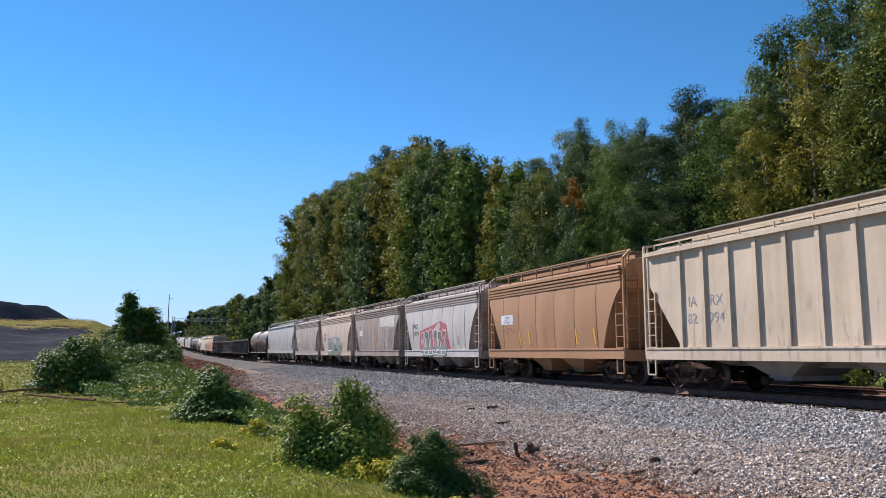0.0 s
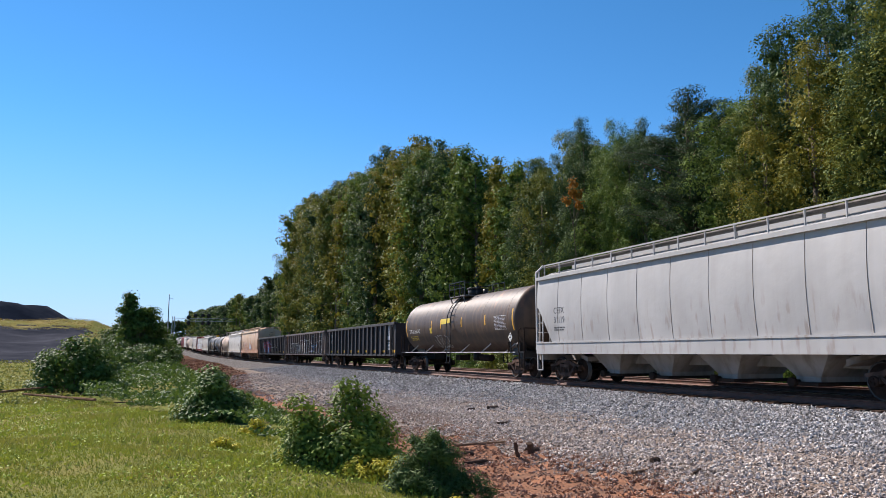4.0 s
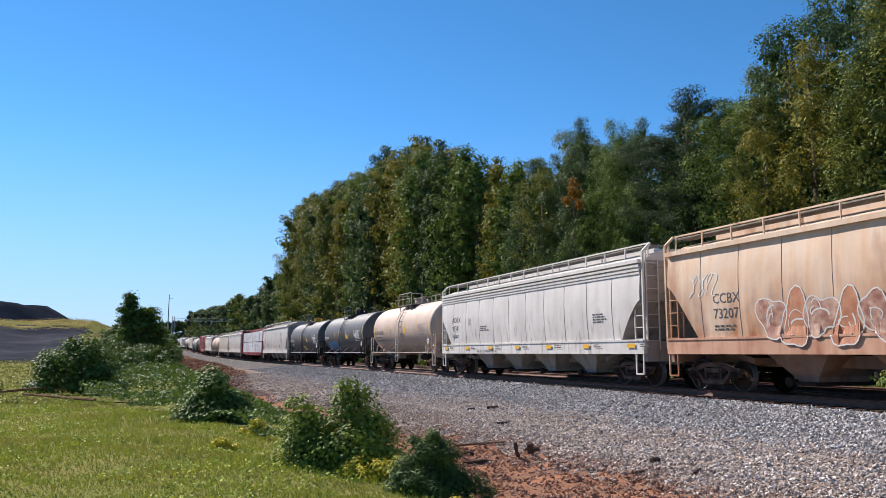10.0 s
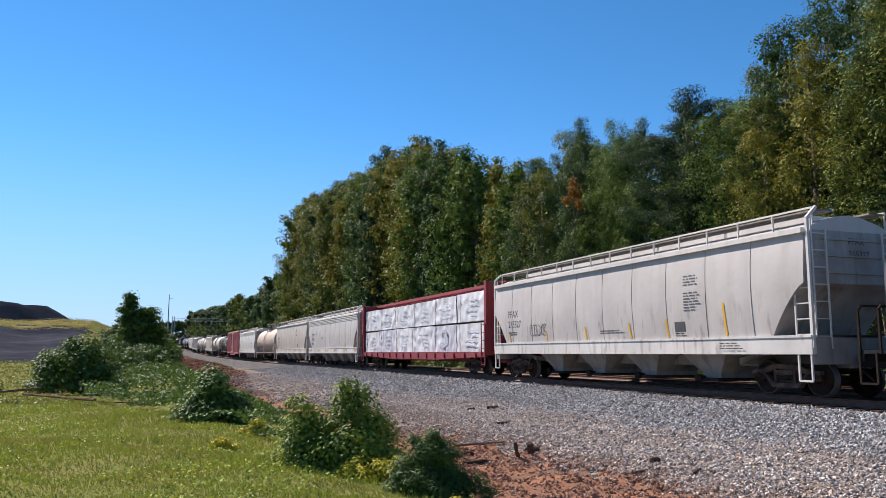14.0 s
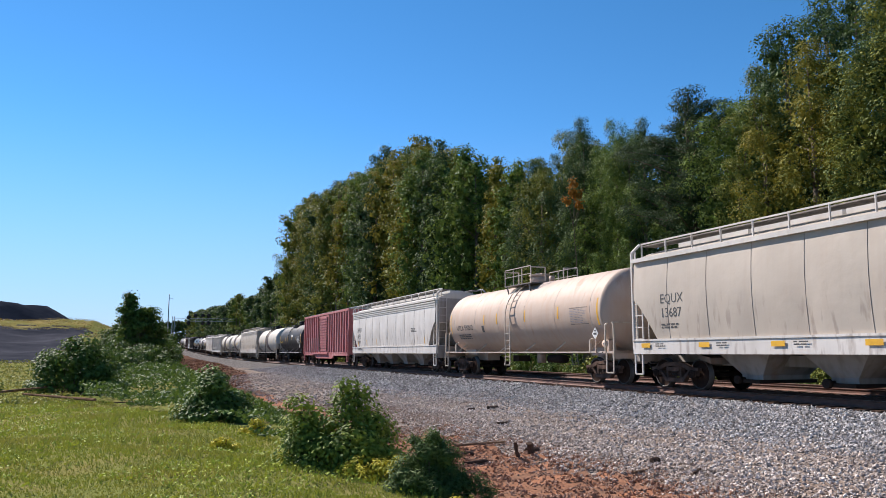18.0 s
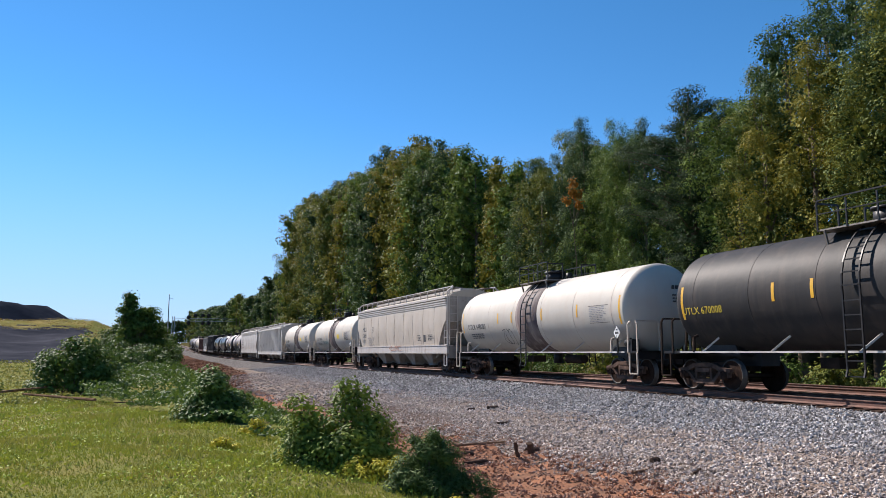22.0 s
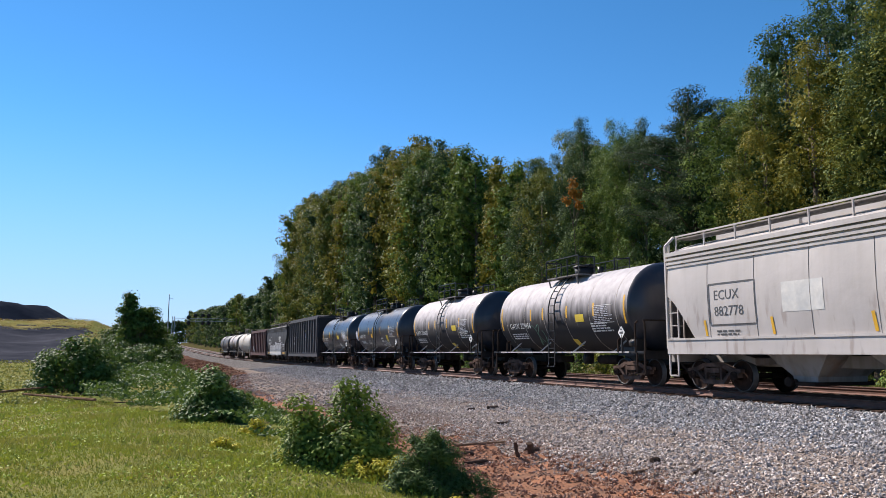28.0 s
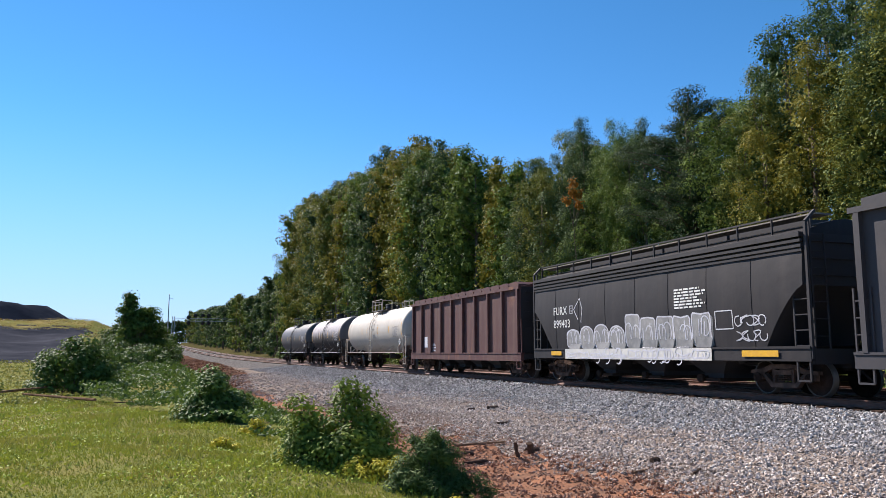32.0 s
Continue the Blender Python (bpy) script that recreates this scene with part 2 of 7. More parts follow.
def build_ground(mats):
    xs = axis([(-1500, -300, 150), (-300, -90, 15), (-90, -30, 3), (-30, -20, 0.7), (-20, -8, 0.22), (-8, 8, 0.4), (8, 30, 2.0), (30, 90, 10), (90, 300, 40), (300, 1500, 200)])
    ys = axis([(-300, -40, 40), (-40, 4, 3), (4, 26, 0.22), (26, 60, 0.6), (60, 190, 1.6), (190, 460, 6.0), (460, 900, 30), (900, 3000, 300)])
    v = [(x, y, ground_z(x, y)) for y in ys for x in xs]
    nx = len(xs)
    f, mi = [], []
    for j in range(len(ys) - 1):
        for i in range(nx - 1):
            f.append((j * nx + i, j * nx + i + 1, (j + 1) * nx + i + 1, (j + 1) * nx + i))
            x, y = (xs[i] + xs[i + 1]) / 2, (ys[j] + ys[j + 1]) / 2
            u = x - track(y)[0]
            w = 0.45 * n2(x, y, 0.7, 11) + 0.25 * n2(x, y, 2.2, 13)
            far = max(0.0, min(1.0, (y - 14) / 12))
            gl, dl = lerp(y, [(10, -9.2), (16, -9.6), (22, -10.7), (45, -10.9), (70, -8.0), (120, -5.5), (400, -5.0)]) + w, -12.3 + 1.3 * w - 0.6 * far
            if u > 6.4 + w:
                k = 4
            elif u > gl:
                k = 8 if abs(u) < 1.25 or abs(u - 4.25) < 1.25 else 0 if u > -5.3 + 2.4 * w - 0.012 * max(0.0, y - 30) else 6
            elif u > dl and y < 400:
                k = 1 if y < 38 else 7
            elif y > 80 and x < -25 - 0.04 * (y - 95) + 5 * w:
                e = ground_z(x, y)
                k = 3 if e < 5.4 + 2.0 * w else 5
            else:
                k = 2
            mi.append(k)
    me = raw_mesh("ground", v, f, mats, True)
    me.polygons.foreach_set("material_index", mi)
    return tagged(new("ground", me), "grass, red clay, grey ballast and far cinder slope", "ground", kind="structure")


def stony(name, a, b, c, scale):
    """Broken stone: cells of different greys with dark gaps."""
    mt, nt, bs = nodes(name)
    tc = nt.nodes.new("ShaderNodeTexCoord")
    vo = nt.nodes.new("ShaderNodeTexVoronoi")
    vo.inputs["Scale"].default_value = scale
    nt.links.new(tc.outputs["Object"], vo.inputs["Vector"])
    sp = nt.nodes.new("ShaderNodeSeparateColor")
    nt.links.new(vo.outputs["Color"], sp.inputs[0])
    k = mixed(nt, sp.outputs[0], a, b)
    k = mixed(nt, noise_fac(nt, 0.6, 4.0, 0.4, 0.7), k, c, 0.6)
    nt.links.new(k, bs.inputs["Base Color"])
    bs.inputs["Roughness"].default_value = 0.9
    bs.inputs["Specular IOR Level"].default_value = 0.0
    bump(nt, bs, vo.outputs["Distance"], 1.0, -0.05)
    return mt


M_BALLAST = stony("ballast_stone", (0.22, 0.212, 0.207), (0.06, 0.056, 0.055), (0.125, 0.108, 0.10), 15.0)
M_CLAY = plain("red_clay", (0.29, 0.138, 0.082), (0.17, 0.10, 0.07), 1.9, 0.95, 0.0, 1.0, 11.0)
M_GRASS = plain("grass_soil", (0.15, 0.17, 0.05), (0.20, 0.175, 0.065), 1.2, 0.95, 0.0, 0.8, 30.0)
M_CINDER = plain("cinder_slope", (0.028, 0.031, 0.040), (0.068, 0.070, 0.083), 0.11, 0.95, 0.0, 1.0, 0.5)
M_FLOOR = plain("forest_floor", (0.05, 0.055, 0.02), (0.10, 0.075, 0.04), 0.6, 0.95, 0.0, 0.6, 6.0)
M_WEEDS = plain("dry_weeds", (0.24, 0.19, 0.07), (0.13, 0.14, 0.045), 0.15, 0.95, 0.0, 0.6, 3.0)
M_DEADBED = plain("red_brown_soil", (0.12, 0.06, 0.042), (0.08, 0.055, 0.04), 0.8, 0.95, 0.0, 0.8, 9.0)
M_OLDBED = stony("grimy_ballast_bed", (0.33, 0.28, 0.245), (0.11, 0.088, 0.076), (0.23, 0.165, 0.125), 17.0)
# Darker stone between both tracks' rails: the shade there put into the colour.
M_TRACKBED = stony("shaded_track_bed", (0.10, 0.082, 0.073), (0.035, 0.028, 0.025), (0.06, 0.043, 0.036), 15.0)
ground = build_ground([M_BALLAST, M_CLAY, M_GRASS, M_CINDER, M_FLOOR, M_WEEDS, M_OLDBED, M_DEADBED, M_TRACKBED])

M_RAIL = plain("rail_steel", (0.16, 0.072, 0.05), (0.09, 0.048, 0.037), 4.0, 0.8)
M_RAILTOP = plain("rail_running_band", (0.55, 0.52, 0.5), (0.4, 0.38, 0.36), 6.0, 0.3, 1.0, 0.0)
M_TIE = plain("tie_wood", (0.045, 0.032, 0.027), (0.085, 0.055, 0.042), 3.0, 0.9, 0.0, 0.5)


def build_track(off, lift, label):
    """Rails and ties of one track, off metres to the right of the near one."""
    top = new("railway_track")
    tagged(top, label, "railway track", "tracks", kind="structure")
    ss = [*np.arange(-60, 120, 4.0), *np.arange(120, 720, 15.0)]
    prof = [(-0.07, -0.17), (-0.07, -0.155), (-0.012, -0.125), (-0.012, -0.04), (-0.035, -0.025), (-0.035, -0.004), (-0.026, 0.0), (0.026, 0.0), (0.035, -0.004),
            (0.035, -0.025), (0.012, -0.04), (0.012, -0.125), (0.07, -0.155), (0.07, -0.17)]
    for side in (-0.7525, 0.7525):
        g = Geo()
        rows = []
        for s in ss:
            x, y, z, psi = track(s, off + side)
            rows.append([(x + p * math.cos(psi), y - p * math.sin(psi), z + q + lift) for p, q in prof])
        g.grid(rows, False, True)
        n = len(prof) - 1
        g.mi = [1 if i % n == 6 else 0 for i in range(len(g.f))]
        part("rail", g, [M_RAIL, M_RAILTOP], top)
    t = Geo().box(-1.26, 1.26, -0.115, 0.115, -0.36, -0.172).mesh("tie", M_TIE)
    pl = Geo().box(-0.92, -0.585, -0.09, 0.09, -0.172, -0.162).box(0.585, 0.92, -0.09, 0.09, -0.172, -0.162).mesh("tie_plate", M_RAIL)
    rest = Geo()
    for i in range(520):
        s = -8 + 0.53 * i
        x, y, z, psi = track(s + random.uniform(-0.03, 0.03), off + random.uniform(-0.04, 0.04))
        if s < 110:
            o = part("tie", t, None, top)
            o.matrix_basis = Matrix.Translation((x, y, z + lift - random.uniform(0, 0.012))) @ Matrix.Rotation(-psi + random.uniform(-0.012, 0.012), 4, "Z")
            if s < 60:
                part("tie_plate", pl, None, o)
        else:
            rest.box(x - 1.3, x + 1.3, y - 0.11, y + 0.11, z - 0.36 + lift, z - 0.172 + lift)
    tagged(part("ties_far", rest, M_TIE, top), kind="stuff")
    return top


build_track(0.0, 0.0, "rusty steel rails on brown wooden ties in ballast")
build_track(4.25, 0.02, "empty rusty rails on wooden ties behind the train")


# ---- the train: shared running gear ----
def wheelset_mesh():
    g = Geo()
    for sx in (-1, 1):
        x0 = 0.7175 * sx
        prof = [(0.0, 0.055), (0.02, 0.16), (0.03, 0.20), (0.012, 0.235), (0.0, 0.34), (0.01, 0.40), (0.035, 0.415), (0.04, 0.457), (-0.085, 0.462), (-0.09, 0.487), (-0.115, 0.487), (-0.12, 0.41), (-0.06, 0.36), (-0.05, 0.2), (-0.09, 0.16), (-0.09, 0.08)]
        n, k = len(g.v), 18
        for d, r in prof:
            for i in range(k):
                t = 2 * math.pi * i / k
                g.v.append((x0 + sx * (0.06 + d), r * math.cos(t), r * math.sin(t)))
        for a in range(len(prof) - 1):
            for i in range(k):
                j = (i + 1) % k
                q = [n + a * k + i, n + a * k + j, n + (a + 1) * k + j, n + (a + 1) * k + i]
                g.face(q if sx < 0 else q[::-1], True, 1 if 6 <= a <= 8 else 0)
    g.tube((-1.1, 0, 0), (1.1, 0, 0), 0.075, k=10)
    for sx in (-1, 1):
        g.tube((0.92 * sx, 0, 0), (1.16 * sx, 0, 0), 0.125, k=12)
        for i in range(3):
            t = 2 * math.pi * i / 3
            g.box(min(1.16 * sx, 1.185 * sx), max(1.16 * sx, 1.185 * sx), 0.06 * math.cos(t) - 0.022, 0.06 * math.cos(t) + 0.022, 0.06 * math.sin(t) - 0.022, 0.06 * math.sin(t) + 0.022)
    return g.mesh("wheelset", [WHEEL_STEEL, TREAD])


def side_frame_mesh(sx):
    g = Geo()
    lo, hi = sorted((0.95 * sx, 1.10 * sx))
    # top member, bottom member and columns as bars so that the spring opening shows
    g.prism([(-1.14, 0.55), (-1.14, 0.64), (-0.75, 0.68), (-0.42, 0.80), (0.42, 0.80), (0.75, 0.68), (1.14, 0.64), (1.14, 0.55), (0.72, 0.55), (0.36, 0.69), (-0.36, 0.69), (-0.72, 0.55)][::-1], "x", lo, hi)
    g.prism([(-0.76, 0.56), (-0.66, 0.56), (-0.38, 0.33), (0.38, 0.33), (0.66, 0.56), (0.76, 0.56), (0.44, 0.21), (-0.44, 0.21)][::-1], "x", lo, hi)
    for y in (-0.36, 0.29):
        g.box(lo, hi, y, y + 0.08, 0.30, 0.72)
    for y in (-0.17, 0.0, 0.17):
        for z in np.arange(0.34, 0.52, 0.045):
            g.tube(((lo + hi) / 2, y, z), ((lo + hi) / 2, y, z + 0.022), 0.075, k=8)
    g.box(lo - 0.02, hi + 0.02, -0.29, 0.29, 0.53, 0.66)
    for y in (-0.889, 0.889):
        g.box(lo, hi, y - 0.15, y - 0.12, 0.40, 0.6).box(lo, hi, y + 0.12, y + 0.15, 0.40, 0.6)
    return g.mesh("side_frame", TRUCK_RUST)


WHEELSET = wheelset_mesh()
SIDE_FRAME = {s: side_frame_mesh(s) for s in (-1, 1)}
BOLSTER = Geo().box(-1.0, 1.0, -0.2, 0.2, 0.55, 0.82).box(-0.7, 0.7, -0.75, -0.62, 0.38, 0.5).box(-0.7, 0.7, 0.62, 0.75, 0.38, 0.5).tube((0, 0, 0.8), (0, 0, 0.93), 0.2).mesh("truck", TRUCK_RUST)
COUPLER = Geo().box(-0.09, 0.09, -0.5, 0.22, 0.78, 0.94).box(-0.15, 0.15, 0.1, 0.45, 0.74, 0.98).box(-0.16, -0.05, 0.4, 0.58, 0.74, 0.98).box(-0.3, 0.3, -0.35, -0.15, 0.66, 1.05).bar((0.2, 0.0, 0.75), (0.25, 0.5, 0.4), 0.05).mesh("coupler", STEEL_DARK)
WHEELS = []


def gear(car, L, inset):
    """Two trucks and two couplers under a car."""
    for sy in (-1, 1):
        tr = part("truck", BOLSTER, None, car)
        tr.location.y = sy * (L / 2 - inset)
        for s in (-1, 1):
            part("side_frame", SIDE_FRAME[s], None, tr)
            w = part("wheelset", WHEELSET, None, tr)
            w.location = (0, s * 0.889, 0.457)
            WHEELS.append((car, w))
        cp = part("coupler", COUPLER, None, car)
        cp.location.y = sy * (L / 2 - 0.56)
        if sy < 0:
            cp.rotation_euler.z = math.pi


def ladder(g, x, y0, y1, z0, z1, r=0.028, step=0.38):
    """Two stiles and rungs in a plane of constant x."""
    g.bar((x, y0, z0), (x, y0, z1), r * 1.5), g.bar((x, y1, z0), (x, y1, z1), r * 1.5)
    z = z0 + 0.04
    while z < z1:
        g.bar((x, y0, z), (x, y1, z), r)
        z += step
    return g


def letters(car, text, y, z, size, mat, x=-1.6, name="lettering", roll=0.0, wide=1.0, slant=0.0, end=None):
    """Painted letters on the side that faces -x, reading towards -y."""
    cu = bpy.data.curves.new("lettering", "FONT")
    if car.name.startswith("tank_car"):
        size *= 0.8
    cu.body, cu.size, cu.extrude = text, size * 1.38, 0.001
    cu.resolution_u = 2
    cu.shear = slant
    tmp = bpy.data.objects.new("lettering", cu)
    scene.collection.objects.link(tmp)
    me = bpy.data.meshes.new_from_object(tmp.evaluated_get(bpy.context.evaluated_depsgraph_get()))
    bpy.data.objects.remove(tmp)
    me.materials.clear()
    me.materials.append(mat)
    if end is None:
        bm = bmesh.new()
        bm.from_mesh(me)
        for q in np.arange(0.0, size * 1.1, 0.05):
            bmesh.ops.bisect_plane(bm, geom=bm.verts[:] + bm.edges[:] + bm.faces[:], plane_co=(0, float(q), 0), plane_no=(0, 1, 0))
        bm.to_mesh(me)
        bm.free()
    ob = part(name, me, None, car)
    if end is not None:
        me.transform(Matrix(((1, 0, 0, x), (0, 0, -1, end), (0, 1, 0, z), (0, 0, 0, 1))))
        return ob
    z += RAISE.get(car.name, 0.0)
    m = Matrix(((0, 0, -1, x), (-1, 0, 0, y), (0, 1, 0, z), (0, 0, 0, 1))) @ Matrix.Diagonal((wide, 1, 1, 1))
    wrap_on(car, me, m)
    return ob


SKIN = {}      # for each car: x of its near side at (y, z)
OVER = {}      # the same where posts stand proud of the wall
RAISE = {}     # cars with a high side sill carry their markings higher


def wrap_on(car, me, m):
    """Lays a flat mesh on to the car's near side."""
    skin = SKIN.get(car.name)
    for v in me.vertices:
        d, p = v.co.z, m @ v.co
        if skin:
            p.x = skin(p.y, p.z) - 0.003 - d
        v.co = p


def on_tank(R, cz, z, out=0.006):
    """x on the near side of a tank at height z."""
    return -math.sqrt(max(0.0, R * R - (z - cz) ** 2)) - out


def blot(car, ring, mat, name="graffiti", out=0.0, label=""):
    """A painted patch on the near side from an outline in (y, z), cut into small pieces so that it follows the skin."""
    bm, up = bmesh.new(), RAISE.get(car.name, 0.0)
    vs = [bm.verts.new((0, y, z + up)) for y, z in ring]
    bm.faces.new(vs)
    bmesh.ops.triangulate(bm, faces=bm.faces[:])
    bmesh.ops.subdivide_edges(bm, edges=[e for e in bm.edges if e.calc_length() > 0.25], cuts=2, use_grid_fill=True)
    skin = SKIN.get(car.name)
    for v in bm.verts:
        v.co.x = (skin(v.co.y, v.co.z) if skin else -1.6) - 0.004 - out
    bmesh.ops.recalc_face_normals(bm, faces=bm.faces[:])
    me = bpy.data.meshes.new(name)
    bm.to_mesh(me)
    bm.free()
    me.materials.append(mat)
    return part(name, me, None, car, label)


def stroke(car, pts, w, mat, name="graffiti_line", out=0.004):
    """A painted line on the near side through points (y, z)."""
    skin, up = OVER.get(car.name, SKIN.get(car.name)), RAISE.get(car.name, 0.0)
    pts = [(y, z + up) for y, z in pts]
    g = Geo()
    L, R = [], []
    fine = []
    for (a, b), (c, d) in zip(pts, pts[1:]):
        k = max(2, int(math.hypot(c - a, d - b) / 0.08))
        fine += [(a + (c - a) * i / k, b + (d - b) * i / k) for i in range(k)]
    fine.append(pts[-1])
    for i, (y, z) in enumerate(fine):
        y0, z0 = fine[max(i - 1, 0)]
        y1, z1 = fine[min(i + 1, len(fine) - 1)]
        n = Vector((-(z1 - z0), y1 - y0))
        n = n.normalized() * w / 2 if n.length else Vector((w / 2, 0))
        for lst, q in ((L, 1), (R, -1)):
            yy, zz = y + q * n.x, z + q * n.y
            lst.append(((skin(yy, zz) if skin else -1.6) - 0.004 - out, yy, zz))
    g.grid([L, R], False)
    return part(name, g, mat, car)


def round_loop(y, z, ry, rz, rnd, k=26, wob=0.22):
    """A smooth uneven loop."""
    p, q, r = (rnd.uniform(0, 6.28) for _ in range(3))
    out = []
    for i in range(k):
        a = 2 * math.pi * i / k
        w = 1 + wob * (0.55 * math.sin(2 * a + p) + 0.45 * math.sin(3 * a + q) + 0.2 * math.sin(5 * a + r))
        out.append((y + ry * w * math.cos(a), z + rz * w * math.sin(a)))
    return out


def graffiti(car, y0, y1, z0, z1, fills, line, seed, count=4, back=None):
    """A row of bubble shapes with outlines; no word is meant."""
    rnd = random.Random(seed)
    if back:
        blot(car, round_loop((y0 + y1) / 2, (z0 + z1) / 2, abs(y1 - y0) / 2 * 1.08, (z1 - z0) / 2 * 1.1, rnd, 18, 0.12), back, out=0.0)
    w = abs(y1 - y0) / count
    for i in range(count):
        yc = max(y0, y1) - w * (i + 0.5)
        zc, rz = (z0 + z1) / 2 + rnd.uniform(-0.08, 0.08), (z1 - z0) / 2
        ring = round_loop(yc, zc, w * rnd.uniform(0.55, 0.72), rz * rnd.uniform(0.8, 1.05), rnd, 26, 0.34)
        if fills:
            blot(car, ring, fills[i % len(fills)], out=0.002 + 0.0012 * i)
        lift = 0.004 + 0.0012 * i
        stroke(car, ring + [ring[0]], 0.035, line, out=lift)
        for _ in range(3):
            a, b = rnd.uniform(0, 6.28), rnd.uniform(1.2, 3.2)
            ry, rr = w * rnd.uniform(0.12, 0.34), rz * rnd.uniform(0.2, 0.6)
            oy, oz = w * rnd.uniform(-0.18, 0.18), rz * rnd.uniform(-0.25, 0.25)
            stroke(car, [(yc + oy + ry * math.cos(t), zc + oz + rr * math.sin(t)) for t in np.linspace(a, a + b, 9)], rnd.uniform(0.018, 0.045), line, out=lift)


def block_letters(car, y0, y1, z0, z1, fill, line, seed, count=6, arched=False, shade=None):
    """A row of tall outlined block shapes with inner strokes; no word is meant."""
    rnd = random.Random(seed)
    w = (y0 - y1) / count
    for i in range(count):
        a, b = y0 - w * (i + 0.04), y0 - w * (i + 0.96)
        lo, hi = z0 + rnd.uniform(0, 0.06), z1 - rnd.uniform(0, 0.16)
        lean = rnd.uniform(-0.08, 0.08)
        if arched:
            top = [((a + b) / 2 + (a - b) / 2 * math.cos(q), hi - 0.28 + 0.28 * math.sin(q)) for q in np.linspace(0.0, math.pi, 9)]
        else:
            top = [(a + lean, hi - 0.08), (a + lean - 0.06, hi), ((a + b) / 2 + lean, hi - rnd.uniform(-0.03, 0.10)), (b + lean + 0.06, hi - 0.02), (b + lean, hi - 0.10)]
        ring = [(a, lo + 0.05), *top, (b, lo + 0.05), (b + 0.08, lo), (a - 0.08, lo)]
        f = fill[i % len(fill)] if fill else None
        if shade:
            blot(car, [(p - 0.10, q - 0.07) for p, q in ring], shade, out=0.001)
        if f:
            blot(car, ring, f, out=0.003)
        stroke(car, ring + [ring[0]], 0.045, line, out=0.006)
        for _ in range(4):
            y, q = rnd.uniform(b + 0.15 * w, a - 0.15 * w), rnd.choice((0, 1, 1))
            za, zb = lo + (hi - lo) * rnd.uniform(0.08, 0.35), lo + (hi - lo) * rnd.uniform(0.55, 0.88)
            if q:
                stroke(car, [(y, za), (y + lean * 0.6 + rnd.uniform(-0.05, 0.05), zb)], rnd.uniform(0.02, 0.045), line, out=0.007)
            else:
                r = min(w * 0.22, 0.2)
                stroke(car, [(y + r * math.cos(q2), (za + zb) / 2 + 1.5 * r * math.sin(q2)) for q2 in np.linspace(0.4, 5.2, 12)], 0.035, line, out=0.007)


def code_box(car, y, z, mat, size=0.26):
    """A small outlined square with a letter-sized bar in it."""
    stroke(car, [(y, z), (y - size, z), (y - size, z - size * 1.15), (y, z - size * 1.15), (y, z)], 0.022, mat, "code_box")
    stroke(car, [(y - size * 0.3, z - size * 0.35), (y - size * 0.7, z - size * 0.35)], 0.025, mat, "code_box")
    stroke(car, [(y - size * 0.4, z - size * 0.75), (y - size * 0.6, z - size * 0.75)], 0.07, mat, "code_box")


def scribble(car, y, z, w, h, mat, seed, n=5):
    """A hand-drawn tag as loops and strokes; no word is meant."""
    rnd = random.Random(seed)
    for i in range(n):
        c = y - w * (i + 0.5) / n
        p, q = rnd.uniform(0, 6), rnd.choice((1, 2))
        pts = [(c + w / n * (0.62 * math.cos(q * t + p)), z + h * 0.5 * math.sin(t + p) * rnd.uniform(0.85, 1.0)) for t in np.linspace(0, rnd.uniform(3.5, 6.0), 12)]
        stroke(car, pts, 0.03, mat)


def plate(car, y, z, w, h, mat, name="placard", label=""):
    """A flat plate or decal with its upper far corner at (y, z)."""
    return blot(car, [(y, z), (y - w, z), (y - w, z - h), (y, z - h)], mat, name, 0.0, label)


def fine_print(car, y, z, w, rows, mat, h=0.05, gap=0.04, seed=3):
    """Bars for lettering too small to read, as one decal."""
    rnd, skin = random.Random(seed), SKIN.get(car.name)
    z += RAISE.get(car.name, 0.0)
    g = Geo()
    for r in range(rows):
        p, e, zz = y, y - w * rnd.uniform(0.7, 1.0), z - r * (h + gap)
        while p > e:
            q = max(e, p - rnd.uniform(0.08, 0.3))
            a = (skin((p + q) / 2, zz) if skin else -1.6) - 0.006
            b = (skin((p + q) / 2, zz - h) if skin else -1.6) - 0.006
            g.grid([[(b, p, zz - h), (b, q, zz - h)], [(a, p, zz), (a, q, zz)]], False)
            p = q - 0.05
    return tagged(part("small_lettering", g, mat, car), kind="stuff")


def new_car(name, label, category):
    ob = new(name)
    ob.empty_display_size = 0.5
    return tagged(ob, label, category, "cars of the freight train")


